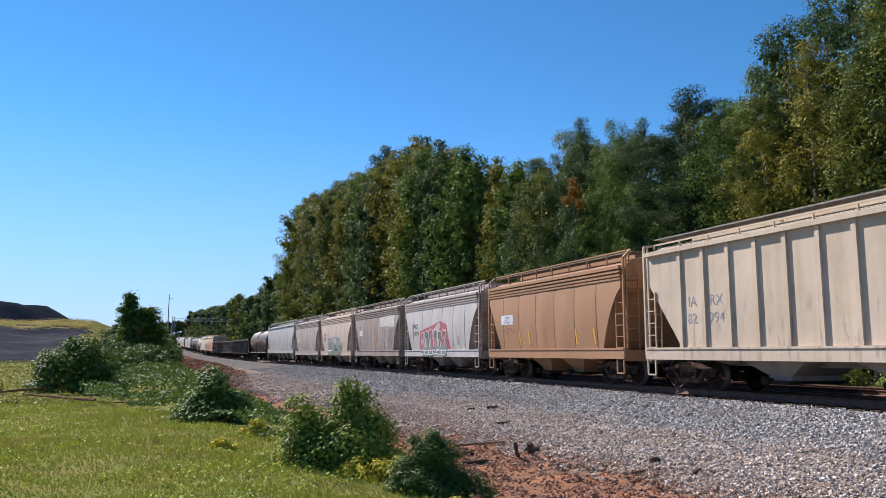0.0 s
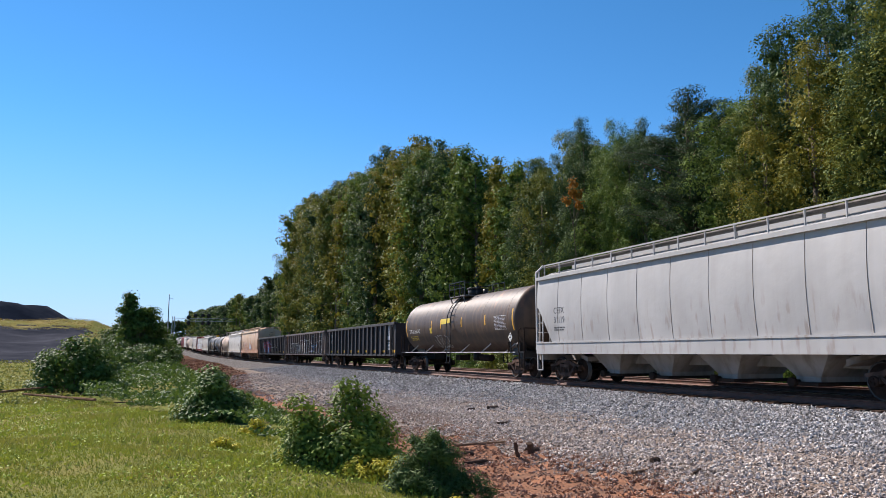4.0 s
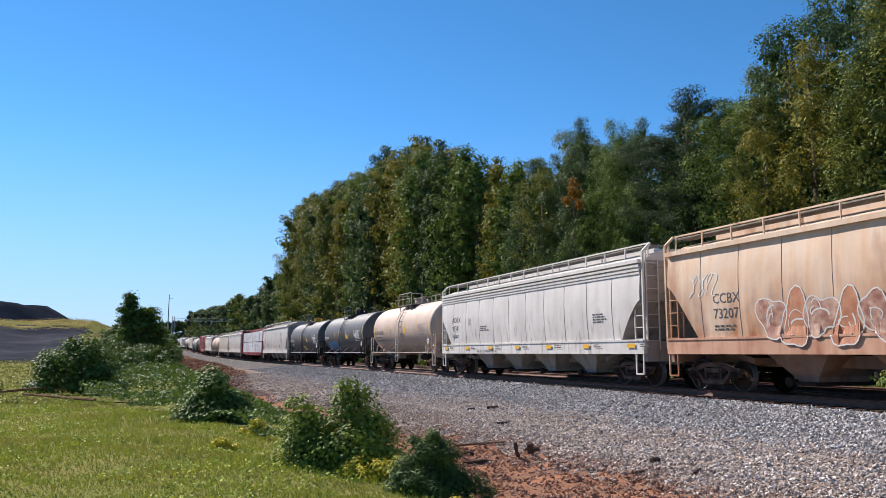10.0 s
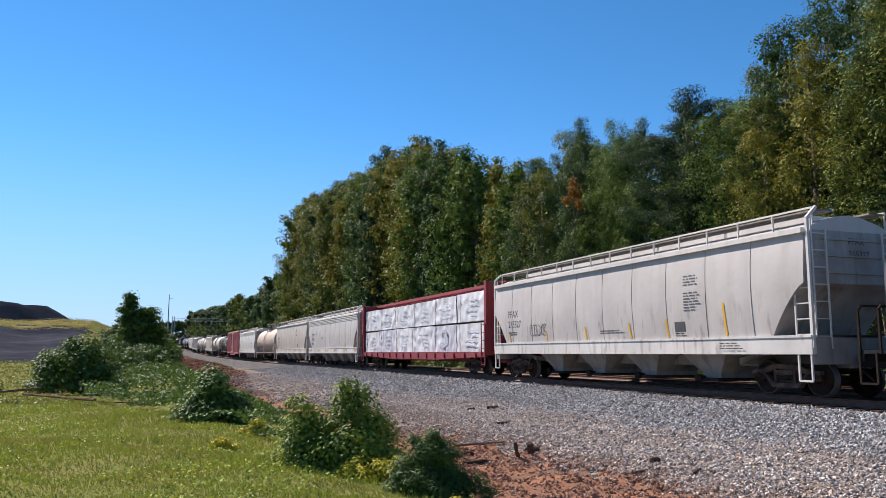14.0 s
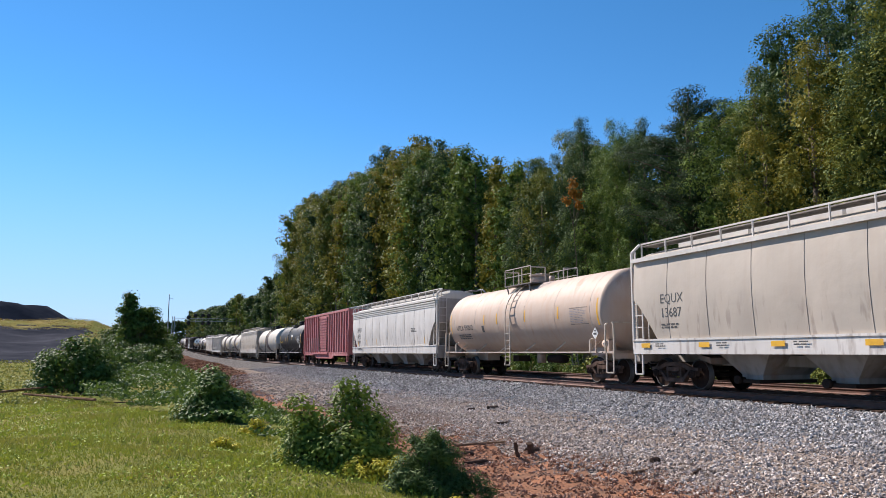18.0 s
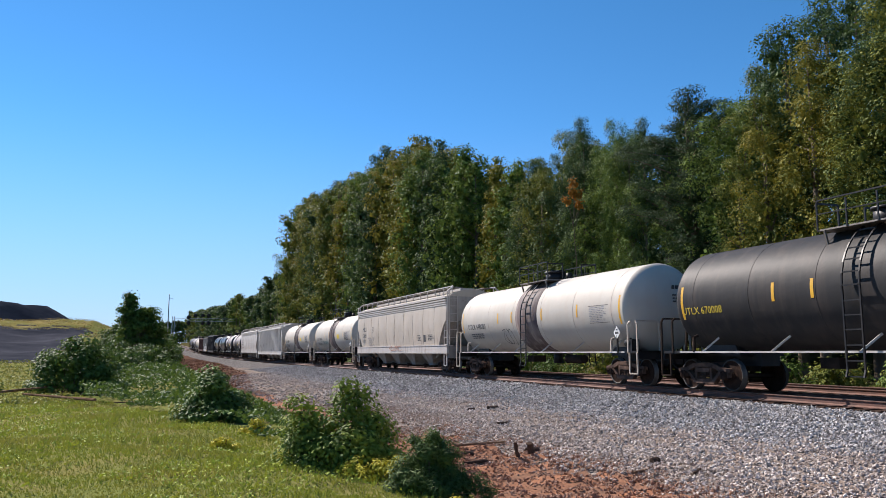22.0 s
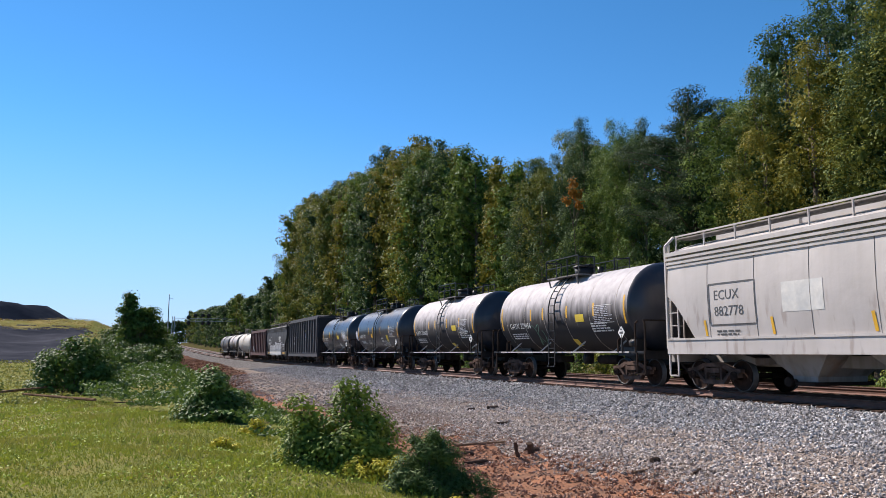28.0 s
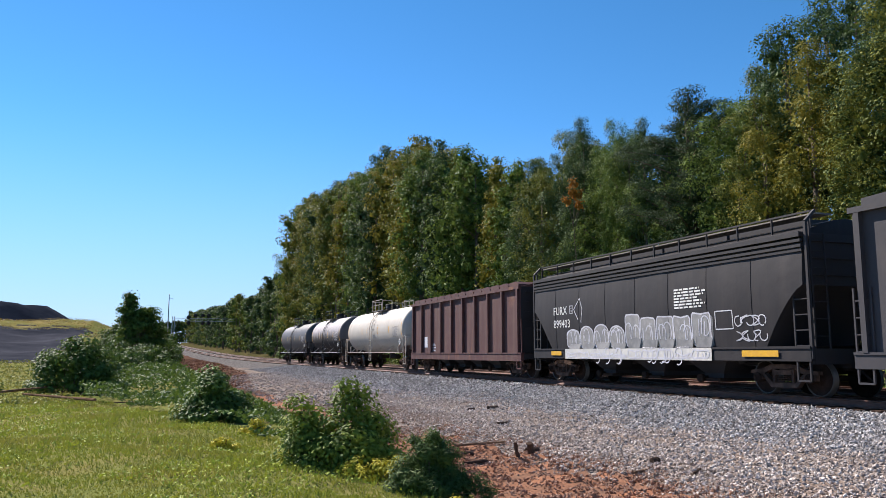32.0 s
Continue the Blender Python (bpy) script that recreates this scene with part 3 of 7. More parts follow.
# ---- covered hoppers ----
def hopper(L, label, body, sill=None, ribs=0, bays=3, H=4.05, cut=(1.15, 2.55), fascia=True, rails=True, bulge=0.05, panels=9, name="hopper_car", inset=2.05, peaked=False, flat_end=False, sill_h=0.36,
           trim=None, under=None, end=None, roof=None, topz=None, seed=1, low=1.25, rail_h=0.55, rib=0.145):
    """A covered hopper: curved or ribbed sides, end slopes, roof walk, bays, ladders."""
    rnd = random.Random(seed)
    car = new_car(name, label, "hopper car")
    sill, trim, under, end = sill or body, trim or sill or body, under or (BAY_GREY if body not in DARKS else body), end or (body if ribs or body in (RUSTY_WHITE, TAN) else END_SHADE_GRIME)
    e = L / 2 - 0.62
    cw, ch = cut
    if bays == 4 and not ribs:
        low, H, ch = 1.52, H + 0.08, ch + 0.2
        RAISE[car.name] = 0.27
        sill_h = max(sill_h, 0.46)
    top = topz or H

    def ye(z):
        if z >= ch:
            return e - 0.12
        t = (ch - z) / (ch - low)
        return e - 0.12 - cw * t ** (1.0 if ribs else 0.75)

    def xw(z, y):
        t = (z - low) / (top - low)
        w = 1.50 + (0.0 if ribs else 0.10 * math.sin(math.pi * min(1, 0.1 + t * 0.86)))
        k = (y + e) / (2 * e) * panels
        b = 0.0 if ribs else (0.018 * abs(math.sin(math.pi * k)) ** 0.6 + 0.014 * n2(y * 1.1 + seed * 7, z * 0.5, 1.0, seed)) * max(0.0, 1 - max(t, 0.0) ** 4)
        return w + b

    SKIN[car.name] = lambda y, z: -xw(z, y) - 0.002 if z > low + 0.02 else -1.612
    zs = [low, low + 0.25, low + 0.55, low + 0.9, ch * 0.5 + (low + 0.9) * 0.5, ch, ch + 0.4, (ch + top) / 2 + 0.2, top - 0.3, top]
    zs = sorted(set(round(z, 3) for z in zs))
    if not ribs:
        zs = [a + (b - a) * k / 3 for a, b in zip(zs, zs[1:]) for k in range(3)] + [zs[-1]]
    ny = panels * 10 if not ribs else 16
    for sx in (-1, 1):
        rows = []
        for z in zs:
            a = ye(z)
            rows.append([(sx * xw(z, -a + 2 * a * i / ny), -a + 2 * a * i / ny, z) for i in range(ny + 1)])
        part("side_sheet", Geo().grid(rows, not ribs, sx > 0), body, car)
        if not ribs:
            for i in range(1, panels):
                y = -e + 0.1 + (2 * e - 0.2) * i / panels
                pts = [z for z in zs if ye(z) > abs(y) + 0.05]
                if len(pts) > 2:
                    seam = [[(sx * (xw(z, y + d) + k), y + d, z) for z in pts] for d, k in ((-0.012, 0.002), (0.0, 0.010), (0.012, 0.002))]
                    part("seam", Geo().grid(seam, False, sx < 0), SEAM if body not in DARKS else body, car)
    for sy in (-1, 1):
        rows = [[(x * xw(z, sy * ye(z)), sy * ye(z), z) for x in (-1, -0.5, 0, 0.5, 1)] for z in zs]
        es = part("end_sheet", Geo().grid(rows, False, sy < 0), end, car)
        for z in np.arange(ch + 0.25, top - 0.1, 0.42):
            part("end_stiffener", Geo().box(-1.3, 1.3, *sorted((sy * (e - 0.12), sy * (e - 0.07))), z, z + 0.05), end, es)
    # roof
    g = Geo()
    crown = 0.42 if not peaked else 0.25
    rows = []
    for y in (-e + 0.12, e - 0.12):
        rows.append([(x * xw(top, y), y, top + crown * (1 - abs(x) ** 1.7)) for x in (-1, -0.85, -0.6, -0.3, 0, 0.3, 0.6, 0.85, 1)])
    g.grid(rows, True, True)
    for sy, r in ((-1, rows[0]), (1, rows[1])):
        n = len(g.v)
        g.v += [tuple(p) for p in r]
        g.face([n + i for i in range(len(r))][:: sy], False)
    part("roof", g, roof or body, car)
    if fascia:
        for sx in (-1, 1):
            for z, w, hh in ((top - 0.44, 0.03, 0.03), (top - 0.33, 0.05, 0.035), (top - 0.2, 0.065, 0.035), (top - 0.05, 0.09, 0.06)):
                x = sx * 1.50
                part("roof_edge_ridge", Geo().box(*sorted((x, x + sx * (w + 0.065))), -e + 0.1, e - 0.1, z - hh, z + hh), trim, car)
    else:
        for sx in (-1, 1):
            x = sx * 1.5
            part("top_chord", Geo().box(*sorted((x - sx * 0.02, x + sx * 0.13)), -e + 0.1, e - 0.1, top - 0.10, top + 0.03), trim, car)
    if peaked:
        k = int((2 * e - 0.4) / 1.02)
        for i in range(k):
            y = -e + 0.3 + i * (2 * e - 0.6) / k
            g = Geo().prism([(y + 0.04, top + 0.05), (y + 0.04, top + 0.14), (y + 0.30, top + 0.25), (y + 0.95, top + 0.22), (y + 0.95, top + 0.05)][::-1], "x", -1.5, 1.5)
            part("roof_cover", g, trim, car)
    elif rails:
        zr = top + rail_h
        for sx in (-1, 1):
            g, x = Geo(), sx * 1.22
            g.bar((x, -e + 0.1, zr), (x, e - 0.1, zr), 0.045)
            k = int(2 * e / 1.25)
            for i in range(k + 1):
                y = -e + 0.12 + i * (2 * e - 0.24) / k
                g.bar((x, y, top + 0.12), (x, y, zr), 0.05, 0.03)
            part("roof_railing", g, trim, car)
            part("running_board", Geo().box(*sorted((sx * 0.62, sx * 1.15)), -e + 0.05, e - 0.05, top + 0.47, top + 0.51), GRATING, car)
        for i in range(bays + 1):
            y = -e + 0.9 + i * (2 * e - 1.8) / (bays + 1)
            part("hatch_cover", Geo().box(-0.42, 0.42, y, y + (2 * e - 1.8) / (bays + 1) - 0.12, top + 0.38, top + 0.52), trim, car)
    # ribs
    for i in range(ribs):
        y = -ye(low) + 0.05 + (2 * ye(low) - 0.1) * i / (ribs - 1)
        for sx in (-1, 1):
            part("side_post", Geo().prism([(y - 0.07, top - 0.06), (y - 0.07, low), (y + 0.07, low), (y + 0.07, top - 0.06)], "x", *sorted((sx * 1.48, sx * (1.48 + rib)))), trim, car)
    # side sill and underframe
    for sx in (-1, 1):
        part("side_sill", Geo().box(*sorted((sx * 1.44, sx * 1.585)), -e, e, low - sill_h, low - 0.04).box(*sorted((sx * 1.40, sx * 1.61)), -e, e, low - 0.05, low + 0.01), sill, car)
    part("center_sill", Geo().box(-0.33, 0.33, -e, e, 0.72, 1.02).box(-1.45, 1.45, -e, -e + 0.14, 0.82, low - 0.05).box(-1.45, 1.45, e - 0.14, e, 0.82, low - 0.05), under, car)
    span = 2 * (e - 3.0)
    for i in range(bays):
        yc = -span / 2 + span * (i + 0.5) / bays if bays > 1 else 0.0
        w = span / bays / 2 * 0.86
        g = Geo()
        n = len(g.v)
        for z, wy, wx in ((low - 0.1, w, 1.28), (0.50, 0.40, 0.82), (0.36, 0.40, 0.82)):
            g.v += [(-wx, yc - wy, z), (wx, yc - wy, z), (wx, yc + wy, z), (-wx, yc + wy, z)]
        for a in (0, 4):
            for k in range(4):
                g.face([n + a + (k + 1) % 4, n + a + k, n + a + 4 + k, n + a + 4 + (k + 1) % 4])
        g.face([n + 8, n + 9, n + 10, n + 11])
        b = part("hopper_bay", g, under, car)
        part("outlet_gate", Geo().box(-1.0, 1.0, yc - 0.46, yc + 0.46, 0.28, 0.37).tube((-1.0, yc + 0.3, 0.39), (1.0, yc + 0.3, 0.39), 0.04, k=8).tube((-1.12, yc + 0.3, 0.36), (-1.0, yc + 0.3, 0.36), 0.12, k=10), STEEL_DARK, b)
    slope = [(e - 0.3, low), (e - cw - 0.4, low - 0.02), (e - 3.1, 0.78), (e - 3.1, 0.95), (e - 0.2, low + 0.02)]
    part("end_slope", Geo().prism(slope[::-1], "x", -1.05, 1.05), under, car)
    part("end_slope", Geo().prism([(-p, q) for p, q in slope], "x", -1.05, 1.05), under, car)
    # ladders, steps and end rails
    for sy in (-1, 1):
        for sx in (-1, 1):
            g = Geo()
            ladder(g, sx * 1.53, sy * (e - 0.04), sy * (e - 0.5), low - 0.02, min(ch + 0.35, 3.0))
            if not flat_end:
                ladder(g, sx * 1.42, sy * (e + 0.0), sy * (e - 0.02), low, top + 0.3, 0.03, 3.0)
                for z in np.arange(1.5, top, 0.42):
                    g.bar((sx * 1.42, sy * e, z), (sx * 0.95, sy * e, z), 0.025)
                g.bar((sx * 0.95, sy * e, 1.2), (sx * 0.95, sy * e, top), 0.035)
            part("end_ladder", g, trim, car)
            if not flat_end:
                part("corner_post", Geo().path([(sx * 1.54, sy * (e + 0.01), low - 0.3), (sx * 1.54, sy * (e + 0.01), top + 0.25), (sx * 1.22, sy * (e + 0.01), top + rail_h)], 0.07), trim, car)
            g = Geo()
            y0, y1 = sy * (e - 0.06), sy * (e - 0.46)
            g.path([(sx * 1.55, y0, low - 0.3), (sx * 1.55, y0, 0.42), (sx * 1.55, y1, 0.42), (sx * 1.55, y1, low - 0.3)], 0.045)
            part("sill_step", g, trim, car)
    gear(car, L, inset)
    car["e"] = e
    return car


# ---- tank cars ----
def tank(L, label, shell, R=1.42, cz=2.63, band=None, dome=None, rail_mat=None, reflect=6, seed=1, head=None, walk_len=2.6, under=None, end_mat=None, name="tank_car", stripe=YELLOW, ringed=6, high_rail=True):
    rnd = random.Random(seed)
    car = new_car(name, label, "tank car")
    rail_mat, dome = rail_mat or BLACK, dome or BLACK
    h = L / 2 - (0.95 if shell in DARKS or shell is CRUST else 0.80)
    R += 0.11
    RAISE[car.name] = -0.38
    SKIN[car.name] = lambda y, z: on_tank(R, cz, z, 0.001)
    under = under or BLACK
    cap = [(0.0, 1.0), (0.05, 0.992), (0.12, 0.965), (0.21, 0.915), (0.31, 0.83), (0.41, 0.71), (0.50, 0.55), (0.57, 0.37), (0.61, 0.18), (0.62, 0.01)]
    g = Geo().lathe([(y, R) for y in np.linspace(-h + 0.62, h - 0.62, 9)], 88, 0, cz)
    part("tank_shell", g, shell, car)
    for sy in (-1, 1):
        prof = [(sy * (h - 0.62 + d), R * r) for d, r in cap]
        part("tank_head", Geo().lathe(prof if sy > 0 else prof[::-1], 88, 0, cz), head or shell, car)
    for i in range(ringed):
        y = -h + 1.3 + (2 * h - 2.6) * i / (ringed - 1)
        part("weld_band", Geo().lathe([(y - 0.012, R - 0.002), (y - 0.007, R + 0.005), (y + 0.007, R + 0.005), (y + 0.012, R - 0.002)], 88, 0, cz), WELD if shell not in DARKS else shell, car)
    if band:
        w, mt = band
        part("spill_band", Geo().lathe([(-w, R), (-w + 0.01, R + 0.008), (w - 0.01, R + 0.008), (w, R)], 88, 0, cz), mt, car, "brown spill band round the tank")
    # manway, valves and the platform on top
    zt = cz + R
    part("manway", Geo().tube((0, 0.15, zt - 0.06), (0, 0.15, zt + 0.34), 0.42, k=18).tube((0, 0.15, zt + 0.34), (0, 0.15, zt + 0.40), 0.47, k=18).box(-0.1, 0.1, -0.35, 0.65, zt + 0.4, zt + 0.45).tube((0.2, -0.7, zt - 0.03), (0.2, -0.7, zt + 0.3), 0.12), dome, car)
    wl = walk_len / 2
    for x0, x1 in ((-1.15, -0.55), (0.55, 1.15)):
        g, zp = Geo(), zt - 0.1
        g.box(x0, x1, -wl, wl, zp, zp + 0.04)
        for y in (-wl + 0.2, wl - 0.2):
            g.bar((x0 if x0 < 0 else x1, y, zp), (x0 * 0.9 if x0 < 0 else x1 * 0.9, y, zt - 0.55), 0.05)
        part("platform", g, GRATING, car)
    zr = zt + (0.66 if high_rail else 0.5)
    for x, xi in ((-1.15, -0.45), (1.15, 0.45)):
        g = Geo()
        for y in (-wl, -wl * 0.33, wl * 0.33, wl):
            g.bar((x, y, zt - 0.1), (x, y, zr - 0.06), 0.034)
        g.path([(x, -wl, zr - 0.06), (x, -wl + 0.06, zr), (x, wl - 0.06, zr), (x, wl, zr - 0.06)], 0.034)
        g.bar((x, -wl, zt + 0.32), (x, wl, zt + 0.32), 0.026)
        for y in (-wl, wl):
            g.bar((x, y, zr - 0.06), (xi, y, zr - 0.06), 0.045)
            g.bar((xi, y, zt), (xi, y, zr - 0.06), 0.04)
        part("platform_railing", g, rail_mat, car)
    # side ladders that follow the shell
    for sx in (-1, 1):
        g = Geo()
        for dy in (-0.24, 0.24):
            pts = [(sx * (R + 0.17), dy, 0.55), (sx * (R + 0.12), dy, 0.72), (sx * (R + 0.12), dy, cz - 0.1)]
            for a in np.linspace(0.0, 1.15, 8):
                pts.append((sx * ((R + 0.13) * math.cos(a) + 0.0), dy, cz + (R + 0.13) * math.sin(a)))
            g.path(pts, 0.038)
        lad = part("side_ladder", g, rail_mat, car)
        steps = [(sx * (R + 0.12), z) for z in (0.57, 0.92, 1.27, 1.62, 1.95, 2.28)] + [(sx * (R + 0.13) * math.cos(a), cz + (R + 0.13) * math.sin(a)) for a in np.linspace(0.0, 1.1, 7)]
        for x, z in steps:
            part("rung", Geo().bar((x, -0.24, z), (x, 0.24, z), 0.03), rail_mat, lad)
        g = Geo()
        g.bar((sx * 1.5, -h + 0.6, 1.12), (sx * 1.5, h - 0.6, 1.12), 0.05)
        k = max(2, int((2 * h - 3) / 2.4))
        for i in range(k + 1):
            y = -h + 1.6 + (2 * h - 3.2) * i / k
            g.bar((sx * 1.5, y, 1.12), (sx * 1.12, y - 0.28, cz - R * 0.72), 0.05)
        part("side_rail", g, rail_mat if rail_mat is not BLACK else WHITE_EDGE, car)
    # end platforms, draft sill, saddles, hand rails
    for sy in (-1, 1):
        y0, y1 = sorted((sy * (L / 2 - 0.62), sy * (L / 2 - 2.3)))
        part("end_platform", Geo().box(-1.5, -0.3, y0, y1, 1.08, 1.16).box(0.3, 1.5, y0, y1, 1.08, 1.16).box(-1.5, 1.5, *sorted((sy * (L / 2 - 0.62), sy * (L / 2 - 0.76))), 0.9, 1.17), under, car)
        part("stub_sill", Geo().box(-0.33, 0.33, *sorted((sy * (L / 2 - 0.6), sy * (L / 2 - 3.6))), 0.72, 1.16).prism([(sy * (L / 2 - 1.7), 1.0), (sy * (L / 2 - 3.3), 1.0), (sy * (L / 2 - 2.9), cz - R * 0.6), (sy * (L / 2 - 2.1), cz - R * 0.6)], "x", -0.8, 0.8), under, car)
        for sx in (-1, 1):
            ya, yb, yc = sy * (L / 2 - 0.66), sy * (L / 2 - 1.2), sy * (L / 2 - 2.2)
            rm = end_mat or (rail_mat if rail_mat is not BLACK else STEEL_DARK)
            part("end_handrail", Geo().path([(sx * 1.5, ya, 1.1), (sx * 1.5, ya, 2.05), (sx * 1.5, ya - sy * 0.08, 2.15), (sx * 0.6, ya - sy * 0.08, 2.15), (sx * 0.6, ya, 1.1)], 0.05), rm, car)
            part("grab_iron", Geo().path([(sx * 1.5, yb, 1.1), (sx * 1.5, yb, 2.05), (sx * 1.4, yb, 2.15)], 0.045), rm, car)
            part("sill_step", Geo().path([(sx * 1.52, ya, 1.1), (sx * 1.52, ya, 0.42), (sx * 1.52, yb + sy * 0.1, 0.42), (sx * 1.52, yb + sy * 0.1, 1.1)], 0.045), rm, car)
            part("rail_bracket", Geo().path([(sx * 1.5, yc, 1.12), (sx * 1.5, yc, 1.55), (sx * 1.36, yc, 1.6)], 0.07), rm, car)
    part("brake_cylinder", Geo().tube((-0.45, -1.6, 0.85), (-0.45, -2.9, 0.85), 0.17), STEEL_DARK, car)
    part("valve_box", Geo().box(-0.3, 0.3, 1.7, 2.3, 0.7, 0.98), STEEL_DARK, car)
    part("bottom_outlet", Geo().tube((0, 0.0, cz - R + 0.05), (0, 0.0, cz - R - 0.42), 0.2), under, car)
    for i in range(reflect):
        y = -h + 0.8 + (2 * h - 1.6) * i / (reflect - 1) if reflect > 1 else 0
        if abs(y) < 0.5:
            y += 0.8
        if 0.3 * h < y < h - 1.0:
            y = 0.36 * h
        z0 = cz - 0.22 if abs(abs(y) - h + 0.8) > 0.3 else cz - 0.55
        z1 = cz + 0.26 if abs(abs(y) - h + 0.8) > 0.3 else cz + 0.42
        rows = [[(on_tank(R, cz, z), y + 0.05, z), (on_tank(R, cz, z), y - 0.05, z)] for z in np.linspace(z0, z1, 5)]
        part("reflector", Geo().grid(rows, True, True), stripe, car)
    # stencils on the head, data table and diamond placard on its stand
    ink = DARK_MARK if shell not in DARKS and shell is not CRUST else WHITE_MARK
    g = Geo()
    for k, (w, hh) in enumerate(((1.0, 0.13), (0.7, 0.05), (0.62, 0.05), (0.5, 0.05))):
        z, x = cz + 0.62 - (0.0 if k == 0 else 0.12 + 0.11 * k), 0.05
        while x < 0.05 + w:
            q = x + rnd.uniform(0.08, 0.16)
            dd = [np.interp(math.hypot(xx, z - cz) / R, [0.01, 0.18, 0.38, 0.58, 0.74, 0.86, 0.94, 1.0], [0.62, 0.61, 0.58, 0.52, 0.44, 0.34, 0.22, 0.0]) for xx in (x, q)]
            g.v += [(x, -h + 0.61 - dd[0], z), (q, -h + 0.61 - dd[1], z), (q, -h + 0.595 - dd[1], z + hh), (x, -h + 0.595 - dd[0], z + hh)]
            g.face([len(g.v) - 4 + i for i in range(4)])
            x = q + 0.035
    part("head_stencil", g, ink, car)
    fine_print(car, -h + 2.75, 3.1, 1.25, 9, SP_GREY if ink is DARK_MARK else SP_SILVER, 0.02, 0.042, seed)
    for zz in (3.15, 2.54):
        stroke(car, [(-h + 2.78, zz), (-h + 1.48, zz)], 0.015, ink, "table_rule")
    yd = -h + 0.95
    part("diamond_placard", Geo().prism([(yd, 1.56), (yd + 0.2, 1.78), (yd, 2.0), (yd - 0.2, 1.78)], "x", -1.57, -1.555), WHITE_MARK, car)
    part("placard_print", Geo().box(-1.576, -1.572, yd - 0.1, yd + 0.1, 1.74, 1.81).box(-1.576, -1.572, yd - 0.05, yd + 0.05, 1.86, 1.91), DARK_MARK, car)
    part("placard_stand", Geo().bar((-1.545, yd, 1.1), (-1.545, yd, 1.7), 0.05), under, car)
    part("brake_rigging", Geo().tube((-1.25, yd - 0.55, 1.42), (-1.25, yd - 0.15, 1.42), 0.14).box(-1.4, -1.1, yd - 0.62, yd - 0.5, 1.16, 1.55).bar((-1.3, yd - 0.4, 1.15), (-1.3, yd - 0.4, 1.6), 0.06), under, car)
    gear(car, L, 2.05)
    car["e"] = h
    return car


# ---- gondolas ----
def gondola(L, label, body, trim, posts=17, top=3.02, seed=1):
    car = new_car("gondola_car", label, "gondola car")
    e = L / 2 - 0.62
    b = 1.0
    SKIN[car.name] = lambda y, z: -1.462
    stations = [-e + 0.9 + (2 * e - 1.8) * i / (posts - 1) for i in range(posts)]
    OVER[car.name] = lambda y, z: -1.602 if min(abs(y - q) for q in stations) < 0.09 else -1.462
    for sx in (-1, 1):
        g = Geo().box(*sorted((sx * 1.40, sx * 1.46)), -e, e, b, top)
        part("side_wall", g, body, car)
        part("top_chord", Geo().box(*sorted((sx * 1.36, sx * 1.61)), -e - 0.02, e + 0.02, top - 0.10, top + 0.05), trim, car)
        part("chord_cap", Geo().box(*sorted((sx * 1.37, sx * 1.605)), -e, e, top + 0.05, top + 0.062), CHORD_WORN, car, "worn grey top edge")
        part("side_sill", Geo().box(*sorted((sx * 1.40, sx * 1.56)), -e, e, b - 0.12, b + 0.0), trim, car)
        for i in range(posts):
            y = -e + 0.9 + (2 * e - 1.8) * i / (posts - 1)
            part("side_post", Geo().prism([(y - 0.08, top - 0.1), (y - 0.09, b - 0.05), (y + 0.09, b - 0.05), (y + 0.08, top - 0.1)], "x", *sorted((sx * 1.45, sx * 1.60))), trim, car)
        for sy in (-1, 1):
            g = ladder(Geo(), sx * 1.63, sy * (e - 0.06), sy * (e - 0.5), 0.5, top - 0.15)
            part("end_ladder", g, trim, car)
    for sy in (-1, 1):
        part("end_wall", Geo().box(-1.46, 1.46, *sorted((sy * e, sy * (e - 0.07))), b, top).box(-1.5, 1.5, *sorted((sy * (e + 0.06), sy * e)), top - 0.55, top - 0.42).box(-1.5, 1.5, *sorted((sy * (e + 0.06), sy * e)), top - 1.2, top - 1.07), body, car)
    part("floor", Geo().box(-1.4, 1.4, -e + 0.05, e - 0.05, b - 0.02, b + 0.08), STEEL_DARK, car)
    part("center_sill", Geo().box(-0.35, 0.35, -e, e, 0.68, 0.98), STEEL_DARK, car)
    for y in (-6.4, -3.2, 0.0, 3.2, 6.4):
        part("cross_bearer", Geo().box(-1.4, 1.4, y - 0.1, y + 0.1, 0.78, 0.98), STEEL_DARK, car)
    gear(car, L, 2.25)
    car["e"] = e
    return car


